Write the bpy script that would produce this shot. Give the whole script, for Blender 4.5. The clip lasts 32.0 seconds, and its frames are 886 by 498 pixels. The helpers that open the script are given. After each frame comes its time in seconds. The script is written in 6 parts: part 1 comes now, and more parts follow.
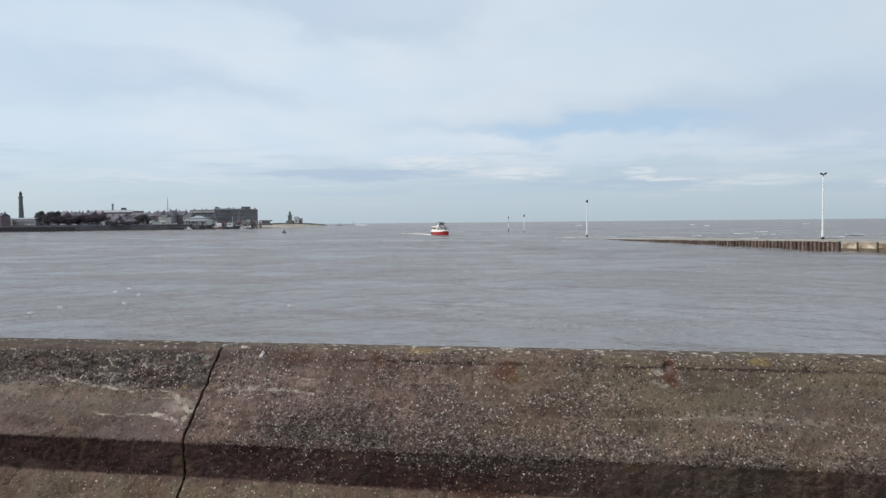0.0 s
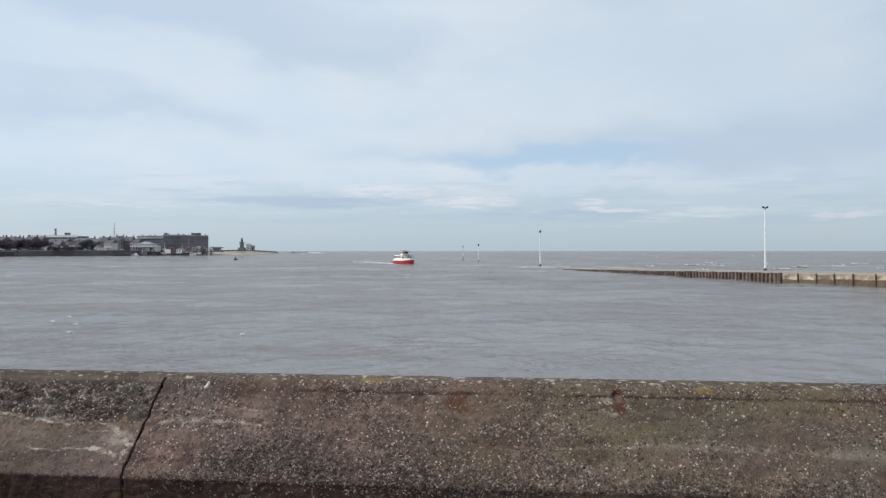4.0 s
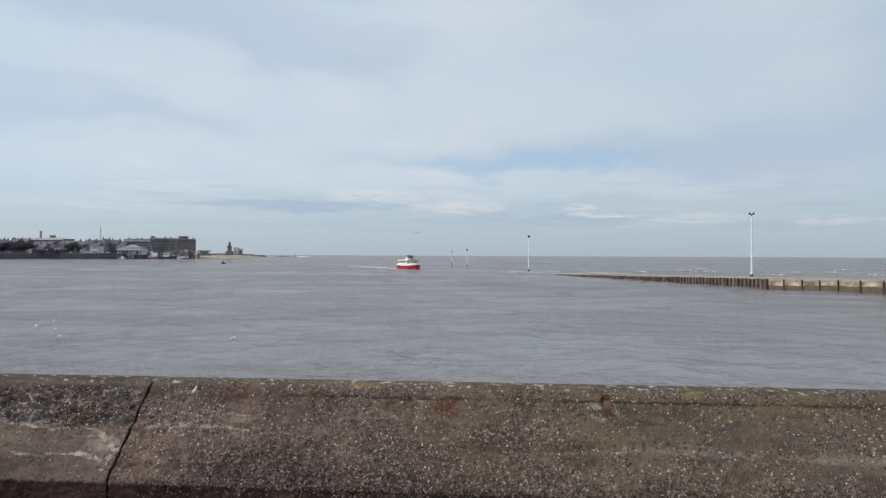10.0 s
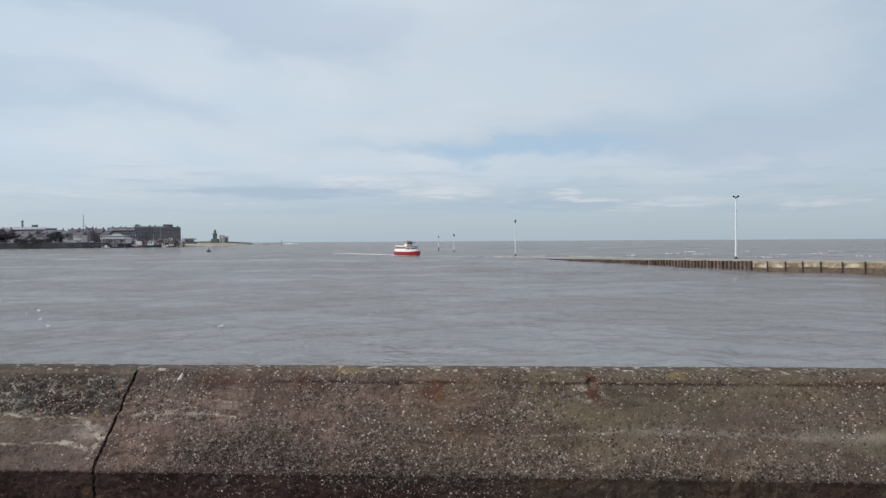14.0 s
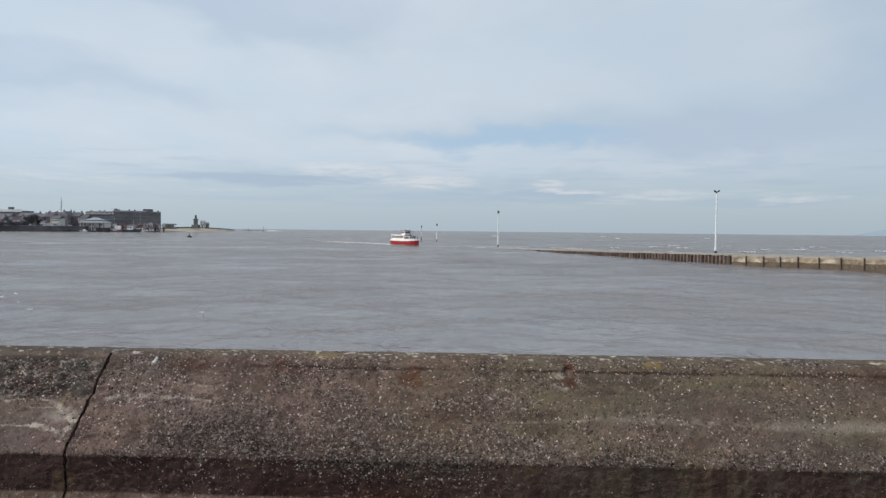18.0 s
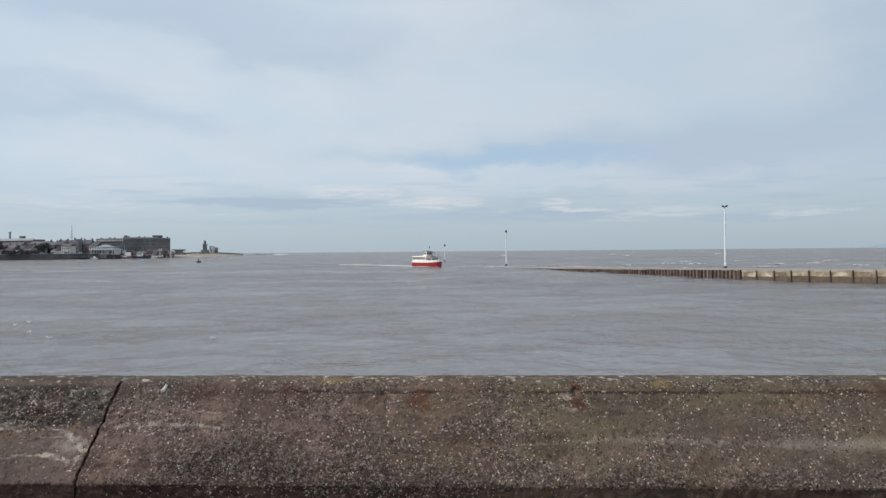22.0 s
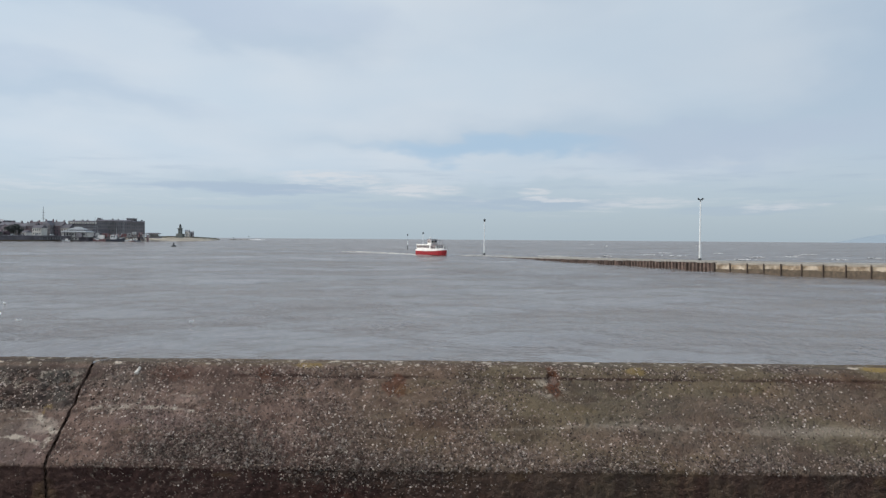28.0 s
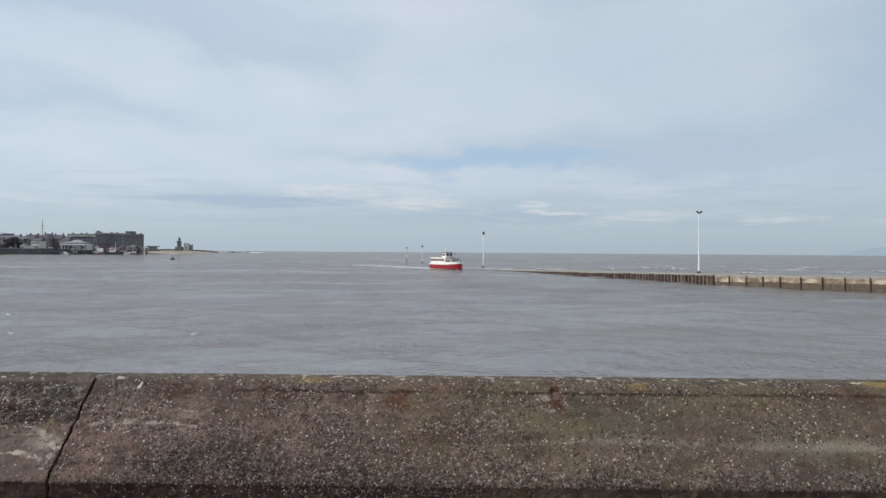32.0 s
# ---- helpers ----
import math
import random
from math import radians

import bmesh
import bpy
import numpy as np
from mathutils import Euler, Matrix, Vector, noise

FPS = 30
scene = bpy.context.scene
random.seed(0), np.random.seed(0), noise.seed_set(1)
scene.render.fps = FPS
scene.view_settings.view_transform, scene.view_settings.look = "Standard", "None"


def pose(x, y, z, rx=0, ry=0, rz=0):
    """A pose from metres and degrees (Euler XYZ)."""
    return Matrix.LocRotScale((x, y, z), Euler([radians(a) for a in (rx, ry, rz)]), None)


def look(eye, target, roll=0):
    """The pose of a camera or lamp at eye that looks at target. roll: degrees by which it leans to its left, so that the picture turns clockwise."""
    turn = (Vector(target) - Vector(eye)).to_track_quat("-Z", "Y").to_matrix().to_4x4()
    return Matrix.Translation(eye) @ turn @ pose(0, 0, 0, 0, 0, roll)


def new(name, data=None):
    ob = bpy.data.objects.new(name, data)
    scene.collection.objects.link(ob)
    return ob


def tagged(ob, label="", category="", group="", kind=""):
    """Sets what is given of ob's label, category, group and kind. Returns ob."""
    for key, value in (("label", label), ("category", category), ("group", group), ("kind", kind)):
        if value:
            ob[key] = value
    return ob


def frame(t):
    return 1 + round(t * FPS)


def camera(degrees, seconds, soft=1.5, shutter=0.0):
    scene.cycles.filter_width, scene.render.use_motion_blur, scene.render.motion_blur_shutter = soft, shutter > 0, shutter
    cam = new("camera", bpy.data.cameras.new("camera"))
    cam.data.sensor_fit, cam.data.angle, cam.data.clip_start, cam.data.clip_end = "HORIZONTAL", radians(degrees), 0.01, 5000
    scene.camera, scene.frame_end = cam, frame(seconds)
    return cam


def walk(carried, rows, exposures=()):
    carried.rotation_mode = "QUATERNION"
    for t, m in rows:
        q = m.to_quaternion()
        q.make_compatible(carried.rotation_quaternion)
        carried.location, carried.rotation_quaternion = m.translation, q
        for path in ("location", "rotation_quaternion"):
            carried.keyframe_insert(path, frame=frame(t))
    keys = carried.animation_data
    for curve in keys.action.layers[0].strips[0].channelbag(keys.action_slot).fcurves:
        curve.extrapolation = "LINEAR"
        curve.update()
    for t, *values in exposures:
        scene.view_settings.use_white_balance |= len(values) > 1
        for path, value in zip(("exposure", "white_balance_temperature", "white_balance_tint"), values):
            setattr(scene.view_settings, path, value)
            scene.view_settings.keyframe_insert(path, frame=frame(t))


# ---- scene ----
cam = camera(65.92, 32.0, soft=1.4)
PATH = [
    (0, (0.0000, 0.0000, 5.0000), (0.0000, 9.9922, 4.6039), -0.56),
    (0.5, (0.0026, 0.0002, 5.0007), (0.1114, 9.9938, 4.6585), -0.16),
    (1, (0.0068, 0.0000, 4.9994), (0.4893, 9.9864, 4.7987), 0.42),
    (1.5, (0.0025, -0.0005, 5.0009), (0.6747, 9.9747, 4.7918), 0.33),
    (2, (0.0031, 0.0078, 4.9984), (0.5762, 9.9865, 4.6890), 0.20),
    (2.5, (0.0048, 0.0095, 4.9961), (0.5584, 9.9903, 4.7182), 0.13),
    (3, (0.0078, 0.0088, 4.9977), (0.7110, 9.9827, 4.8356), 0.37),
    (3.5, (0.0062, 0.0055, 4.9992), (0.6941, 9.9815, 4.9242), -0.12),
    (4, (0.0085, 0.0007, 4.9998), (0.6745, 9.9785, 5.0197), -0.03),
    (4.5, (0.0072, 0.0014, 4.9980), (0.7490, 9.9737, 5.0442), 0.39),
    (6.5, (0.0103, -0.0017, 5.0019), (0.7772, 9.9675, 5.1682), -0.26),
    (7, (0.0131, -0.0032, 5.0025), (0.8401, 9.9611, 5.1766), -0.22),
    (7.5, (0.0118, -0.0017, 5.0001), (0.8668, 9.9609, 5.1218), -0.18),
    (8, (0.0117, -0.0005, 4.9983), (0.8303, 9.9655, 5.0862), -0.18),
    (8.5, (0.0123, 0.0028, 4.9930), (0.9098, 9.9623, 4.9390), 0.07),
    (9, (0.0101, 0.0058, 4.9943), (0.9173, 9.9644, 4.9362), 0.12),
    (9.5, (0.0078, 0.0064, 4.9968), (0.9273, 9.9641, 4.9927), 0.38),
    (10, (0.0048, -0.0008, 5.0010), (0.8344, 9.9643, 5.0888), 0.24),
    (10.5, (-0.0072, -0.0046, 5.0012), (0.8189, 9.9605, 5.1197), 1.05),
    (11, (-0.0001, 0.0126, 4.9911), (0.8335, 9.9774, 4.9035), 0.52),
    (11.5, (0.0089, 0.0117, 4.9937), (0.9487, 9.9656, 4.8029), 0.46),
    (12, (0.0060, 0.0126, 4.9938), (0.7385, 9.9822, 4.7289), -0.29),
    (12.5, (0.0019, 0.0037, 4.9946), (0.2877, 9.9969, 4.7652), -0.71),
    (13, (0.0104, 0.0065, 4.9966), (0.3746, 9.9984, 4.8267), -0.73),
    (13.5, (0.0157, 0.0035, 4.9937), (0.8656, 9.9665, 4.8679), -0.41),
    (14, (0.0103, 0.0021, 4.9961), (1.0310, 9.9491, 4.8729), -0.34),
    (14.5, (0.0154, 0.0012, 4.9942), (1.0869, 9.9435, 4.9500), -0.37),
    (15, (0.0196, -0.0010, 4.9902), (1.1818, 9.9306, 4.8719), -0.34),
    (15.5, (0.0207, 0.0033, 4.9901), (1.2316, 9.9285, 4.8398), -0.37),
    (17.5, (0.0235, 0.0050, 4.9873), (1.2572, 9.9267, 4.7949), 0.44),
    (18, (0.0228, 0.0095, 4.9838), (1.2952, 9.9244, 4.7101), 0.62),
    (18.5, (0.0246, 0.0080, 4.9874), (1.3227, 9.9216, 4.8027), 0.35),
    (19, (0.0281, 0.0100, 4.9851), (1.3944, 9.9149, 4.8231), 0.30),
    (19.5, (0.0301, 0.0080, 4.9874), (1.3743, 9.9167, 4.8806), -0.38),
    (20, (0.0261, -0.0032, 4.9931), (1.5812, 9.8750, 5.0378), 0.17),
    (20.5, (0.0286, -0.0049, 4.9943), (1.5925, 9.8717, 5.0713), -0.22),
    (21, (0.0310, -0.0104, 4.9947), (1.5190, 9.8771, 5.1435), -0.26),
    (21.5, (0.0295, -0.0054, 4.9917), (1.5745, 9.8745, 4.9744), -0.22),
    (22, (0.0322, -0.0071, 4.9932), (1.1854, 9.9261, 5.0174), -0.51),
    (22.5, (0.0266, -0.0058, 4.9917), (1.2004, 9.9250, 5.0116), -0.49),
    (23, (0.0323, -0.0045, 4.9917), (1.2175, 9.9240, 5.1350), -0.75),
    (23.5, (0.0302, -0.0043, 4.9909), (1.1874, 9.9277, 5.1134), -0.98),
    (24, (0.0280, -0.0038, 4.9891), (1.2315, 9.9233, 5.0506), -0.69),
    (24.5, (0.0289, 0.0021, 4.9825), (1.2576, 9.9260, 4.8977), -0.08),
    (25, (0.0372, 0.0077, 4.9790), (1.2911, 9.9260, 4.7427), -0.42),
    (25.5, (0.0339, 0.0034, 4.9788), (1.3031, 9.9204, 4.7732), 0.01),
    (27.5, (0.0345, -0.0027, 4.9821), (1.3254, 9.9130, 4.8639), 0.02),
    (28, (0.0308, -0.0046, 4.9835), (1.5001, 9.8858, 4.8340), 0.43),
    (28.5, (0.0271, -0.0017, 4.9808), (1.1468, 9.9327, 4.7484), 0.20),
    (29, (0.0275, -0.0054, 4.9858), (1.3386, 9.9077, 4.8836), 0.38),
    (29.5, (0.0301, -0.0027, 4.9841), (1.4910, 9.8900, 4.9857), 0.42),
    (30, (0.0296, -0.0024, 4.9818), (1.5641, 9.8792, 4.9716), 0.56),
    (30.5, (0.0313, -0.0017, 4.9788), (1.6143, 9.8721, 4.9533), 0.75),
    (31, (0.0319, -0.0048, 4.9813), (1.6806, 9.8583, 4.9947), 0.74),
    (31.5, (0.0327, -0.0063, 4.9821), (1.7283, 9.8489, 5.0154), 0.44),
    (32, (0.0152, -0.0118, 4.9913), (1.4969, 9.8777, 5.0305), 0.41),
]
walk(cam, [(t, look(eye, target, roll)) for t, eye, target, roll in PATH],
     exposures=[(0.0, 0.14), (4.3, 0.14), (6.5, 0.0), (32.0, 0.0)])


# ---- light ----
SUN_AZIMUTH, SUN_ELEVATION = -94.0, 38.0   # degrees from straight ahead, clockwise; degrees up


def build_world():
    world = bpy.data.worlds.new("world")
    scene.world = world
    world.use_nodes = True
    nt = world.node_tree
    nt.nodes.clear()
    N, L = nt.nodes.new, nt.links.new
    out, bg = N("ShaderNodeOutputWorld"), N("ShaderNodeBackground")
    sky = N("ShaderNodeTexSky")
    sky.sky_type, sky.sun_disc = "NISHITA", False
    sky.sun_elevation, sky.sun_rotation = radians(SUN_ELEVATION), radians(SUN_AZIMUTH)
    sky.dust_density, sky.air_density = 2.0, 1.0
    bg.inputs["Strength"].default_value = 0.1
    co = N("ShaderNodeTexCoord")
    sep = N("ShaderNodeSeparateXYZ")
    L(co.outputs["Generated"], sep.inputs[0])

    def math_node(op, a, b=None, c=None, clamp=False):
        m = N("ShaderNodeMath")
        m.operation, m.use_clamp = op, clamp
        for i, v in enumerate((a, b, c)):
            if v is None:
                continue
            if isinstance(v, (int, float)):
                m.inputs[i].default_value = v
            else:
                L(v, m.inputs[i])
        return m.outputs[0]

    def noise_node(vec, scale, detail, rough):
        n = N("ShaderNodeTexNoise")
        n.inputs["Scale"].default_value, n.inputs["Detail"].default_value = scale, detail
        n.inputs["Roughness"].default_value = rough
        L(vec, n.inputs["Vector"])
        return n.outputs["Fac"]

    def combine(x, y, z=0.0):
        c = N("ShaderNodeCombineXYZ")
        for i, v in enumerate((x, y, z)):
            if isinstance(v, (int, float)):
                c.inputs[i].default_value = v
            else:
                L(v, c.inputs[i])
        return c.outputs[0]

    def ramp(fac, lo, hi):
        m = N("ShaderNodeMapRange")
        m.interpolation_type = "SMOOTHSTEP"
        m.inputs["From Min"].default_value, m.inputs["From Max"].default_value = lo, hi
        L(fac, m.inputs["Value"])
        return m.outputs["Result"]

    def mixed(fac, a, b):
        m = N("ShaderNodeMix")
        m.data_type = "RGBA"
        for sock, v in ((m.inputs["Factor"], fac), (m.inputs["A"], a), (m.inputs["B"], b)):
            if isinstance(v, tuple):
                sock.default_value = (*v, 1)
            elif isinstance(v, (int, float)):
                sock.default_value = v
            else:
                L(v, sock)
        return m.outputs["Result"]

    up = math_node("MAXIMUM", sep.outputs["Z"], 0.0)
    high = math_node("ADD", up, 0.20)
    px, py = math_node("DIVIDE", sep.outputs["X"], high), math_node("DIVIDE", sep.outputs["Y"], high)
    # bearing and height over the horizon, in degrees
    bearing = math_node("MULTIPLY", math_node("ARCTAN2", sep.outputs["X"], sep.outputs["Y"]), 180 / math.pi)
    height = math_node("MULTIPLY", math_node("ARCSINE", sep.outputs["Z"]), 180 / math.pi)

    def drift(scale_b, scale_h, seed, reach, detail):
        n = noise_node(combine(math_node("MULTIPLY", bearing, scale_b), math_node("MULTIPLY", height, scale_h), seed), 1.0, detail, 0.55)
        return math_node("MULTIPLY", math_node("SUBTRACT", n, 0.5), reach)

    broad_b = math_node("ADD", bearing, drift(0.09, 0.16, 3.0, 16.0, 4.0))
    broad_h = math_node("ADD", height, drift(0.08, 0.20, 9.0, 6.5, 4.0))
    fine_b = math_node("ADD", bearing, drift(0.30, 1.6, 21.0, 7.0, 5.0))
    fine_h = math_node("ADD", height, drift(0.22, 1.5, 27.0, 1.7, 6.0))

    def bank(b, h, rb, rh, low=False, lean=0.0):
        """A soft bank of cloud round a bearing and height, with drifting edges."""
        bb = math_node("MULTIPLY_ADD", fine_b if low else broad_b, 1 / rb, -b / rb)
        hh = math_node("MULTIPLY_ADD", fine_h if low else broad_h, 1 / rh, -h / rh)
        if lean:
            hh = math_node("MULTIPLY_ADD", bb, -lean, hh)
        far = math_node("ADD", math_node("MULTIPLY", bb, bb), math_node("MULTIPLY", hh, hh))
        return math_node("SUBTRACT", 1.0, ramp(far, 0.0, 1.9))

    def most(parts):
        out = parts[0]
        for p in parts[1:]:
            out = math_node("MAXIMUM", out, p)
        return out

    def together(parts):
        out = parts[0]
        for p in parts[1:]:
            out = math_node("SUBTRACT", math_node("ADD", out, p), math_node("MULTIPLY", out, p))
        return out

    veil = ramp(noise_node(combine(px, py, 1.7), 0.95, 4.0, 0.5), 0.36, 0.60)
    fine = ramp(noise_node(combine(px, py, 4.0), 1.7, 3.0, 0.45), 0.30, 0.75)
    streak_at = combine(math_node("MULTIPLY", bearing, 0.10), math_node("MULTIPLY", height, 1.1), 5.0)
    streak_noise = noise_node(streak_at, 1.0, 5.0, 0.6)
    blue = mixed(ramp(up, 0.0, 0.13), (5.05, 6.18, 7.08), (4.85, 6.05, 7.38))
    base = mixed(0.75, sky.outputs["Color"], blue)
    cloud = mixed(fine, (5.7, 6.65, 7.6), (6.35, 7.0, 7.7))
    # in front over the sea the veil is shaped; elsewhere it drifts freely
    ahead = math_node("SUBTRACT", 1.0, ramp(math_node("ABSOLUTE", math_node("SUBTRACT", bearing, 5.0)), 36.0, 60.0))
    bright = together([bank(-20, 14.0, 13, 3.0, lean=-0.5), bank(-5, 11.0, 9, 3.2, lean=-0.3), bank(10, 13.5, 11, 4.0), bank(28, 15, 12, 5.0), bank(-20, 7.0, 16, 2.4), bank(5, 18.5, 14, 2.5), bank(6, 6.0, 19, 1.2), bank(20, 5.4, 14, 1.0)])
    shaped = math_node("ADD", math_node("MULTIPLY", bright, 0.72), math_node("MULTIPLY", veil, 0.25), clamp=True)
    free = mixed(ahead, veil, shaped)
    amount = math_node("MULTIPLY", math_node("MULTIPLY_ADD", free, 0.74, 0.20), ramp(up, 0.0, 0.13), clamp=True)
    color = mixed(amount, base, cloud)
    # lilac-grey undersides high up, and one clear blue gap
    dull = together([bank(-9, 18.0, 11, 1.8, lean=-0.2), math_node("MULTIPLY", bank(-27, 11.6, 8, 0.9), 0.45), math_node("MULTIPLY", bank(-13, 10.2, 6, 0.8), 0.3), bank(31, 7.2, 11, 1.6)])
    color = mixed(math_node("MULTIPLY", math_node("MULTIPLY", dull, ahead), 0.62), color, (4.75, 5.65, 6.95))
    color = mixed(math_node("MULTIPLY", bank(13, 7.5, 10, 0.9, lean=-0.15), 0.9), color, (4.05, 5.55, 7.15))
    # low flat cloud over the sea: dull bases under small pale tops
    low = math_node("MULTIPLY", ramp(height, 1.2, 2.4), math_node("SUBTRACT", 1.0, ramp(height, 5.2, 7.0)))
    bases = math_node("MULTIPLY", math_node("SUBTRACT", 1.0, ramp(streak_noise, 0.34, 0.50)), 0.40)
    bases = most([bases, bank(-7, 4.0, 9.0, 0.48, True), math_node("MULTIPLY", bank(14, 3.0, 9, 0.45, True), 0.8), math_node("MULTIPLY", bank(6, 2.8, 6, 0.4, True), 0.5), math_node("MULTIPLY", bank(32, 2.2, 5, 0.3, True), 0.5)])
    color = mixed(math_node("MULTIPLY", math_node("MULTIPLY", bases, low), 0.95), color, (4.0, 4.97, 6.12))
    tops = math_node("MULTIPLY", ramp(streak_noise, 0.56, 0.70), 0.45)
    tops = most([tops, bank(-1, 5.0, 4.5, 0.55, True), bank(6, 4.0, 3.6, 0.42, True), bank(15.8, 3.95, 1.3, 0.28, True), bank(18, 3.25, 3.0, 0.24, True), math_node("MULTIPLY", bank(24.6, 2.95, 4.6, 0.42, True), 0.75),
                 math_node("MULTIPLY", bank(34.8, 2.65, 2.6, 0.42, True), 0.85), math_node("MULTIPLY", bank(-22, 3.6, 8, 0.35, True), 0.45)])
    torn = ramp(noise_node(combine(math_node("MULTIPLY", bearing, 0.45), math_node("MULTIPLY", height, 3.6), 13.0), 1.0, 5.0, 0.6), 0.36, 0.60)
    color = mixed(math_node("MULTIPLY", math_node("MULTIPLY", tops, low), math_node("MULTIPLY_ADD", torn, 0.75, 0.15)), color, (6.35, 6.75, 7.25))
    # brighter towards the sun's side
    gain = N("ShaderNodeVectorMath")
    gain.operation = "SCALE"
    L(color, gain.inputs[0])
    L(math_node("MULTIPLY_ADD", sep.outputs["X"], -0.10, 1.02), gain.inputs["Scale"])
    L(gain.outputs[0], bg.inputs["Color"])
    L(bg.outputs[0], out.inputs[0])


build_world()
sun = new("sun", bpy.data.lights.new("sun", "SUN"))
sun.data.energy, sun.data.angle, sun.data.color = 2.1, radians(7), (1.0, 0.94, 0.86)
_az, _el = radians(SUN_AZIMUTH), radians(SUN_ELEVATION)
sun.matrix_world = look((math.sin(_az) * math.cos(_el) * 50, math.cos(_az) * math.cos(_el) * 50, math.sin(_el) * 50 + 5), (0, 0, 5))


# ---- materials ----
def material(name, color, rough=0.8, spread=0.15, scale=4.0, bump=0.0, bump_scale=None, second=None, second_scale=1.0, amount=0.5,
             metal=0.0, spec=0.4, island=0.0, stretch=(1, 1, 1), coords="Object"):
    """A surface with grain (spread, scale), a second colour in blotches, relief, and a tone of its own for every piece."""
    m = bpy.data.materials.new(name)
    m.use_nodes = True
    nt = m.node_tree
    N, L = nt.nodes.new, nt.links.new
    b = nt.nodes["Principled BSDF"]
    b.inputs["Roughness"].default_value, b.inputs["Metallic"].default_value = rough, metal
    b.inputs["Specular IOR Level"].default_value = spec
    co, mp = N("ShaderNodeTexCoord"), N("ShaderNodeMapping")
    mp.inputs["Scale"].default_value = stretch
    L(N("ShaderNodeNewGeometry").outputs["Position"] if coords == "World" else co.outputs[coords], mp.inputs["Vector"])
    grain = N("ShaderNodeTexNoise")
    grain.inputs["Scale"].default_value, grain.inputs["Detail"].default_value = scale, 6
    L(mp.outputs[0], grain.inputs["Vector"])
    mix = N("ShaderNodeMix")
    mix.data_type = "RGBA"
    mix.inputs["A"].default_value = (*[c * (1 - spread) for c in color], 1)
    mix.inputs["B"].default_value = (*[min(1, c * (1 + spread)) for c in color], 1)
    sharper = N("ShaderNodeMapRange")
    sharper.inputs["From Min"].default_value, sharper.inputs["From Max"].default_value = 0.3, 0.7
    L(grain.outputs["Fac"], sharper.inputs["Value"])
    L(sharper.outputs["Result"], mix.inputs["Factor"])
    col = mix.outputs["Result"]
    if second:
        blot, cut, over = N("ShaderNodeTexNoise"), N("ShaderNodeMapRange"), N("ShaderNodeMix")
        blot.inputs["Scale"].default_value, blot.inputs["Detail"].default_value = second_scale, 5
        L(mp.outputs[0], blot.inputs["Vector"])
        cut.inputs["From Min"].default_value, cut.inputs["From Max"].default_value = 0.62 - 0.25 * amount, 0.78 - 0.2 * amount
        L(blot.outputs["Fac"], cut.inputs["Value"])
        over.data_type = "RGBA"
        L(cut.outputs["Result"], over.inputs["Factor"])
        L(col, over.inputs["A"])
        over.inputs["B"].default_value = (*second, 1)
        col = over.outputs["Result"]
    if island:
        if island < 0:
            rnd = N("ShaderNodeNewGeometry").outputs["Random Per Island"]
        else:
            rnd = N("ShaderNodeObjectInfo").outputs["Random"]
        rng, hsv = N("ShaderNodeMapRange"), N("ShaderNodeHueSaturation")
        rng.inputs["To Min"].default_value, rng.inputs["To Max"].default_value = 1 - abs(island), 1 + abs(island)
        L(rnd, rng.inputs["Value"])
        L(rng.outputs["Result"], hsv.inputs["Value"])
        L(col, hsv.inputs["Color"])
        col = hsv.outputs["Color"]
    L(col, b.inputs["Base Color"])
    if bump:
        fine, bp = N("ShaderNodeTexNoise"), N("ShaderNodeBump")
        fine.inputs["Scale"].default_value, fine.inputs["Detail"].default_value = bump_scale or scale * 3, 6
        L(mp.outputs[0], fine.inputs["Vector"])
        bp.inputs["Strength"].default_value, bp.inputs["Distance"].default_value = bump, 0.02
        L(fine.outputs["Fac"], bp.inputs["Height"])
        L(bp.outputs[0], b.inputs["Normal"])
    return m


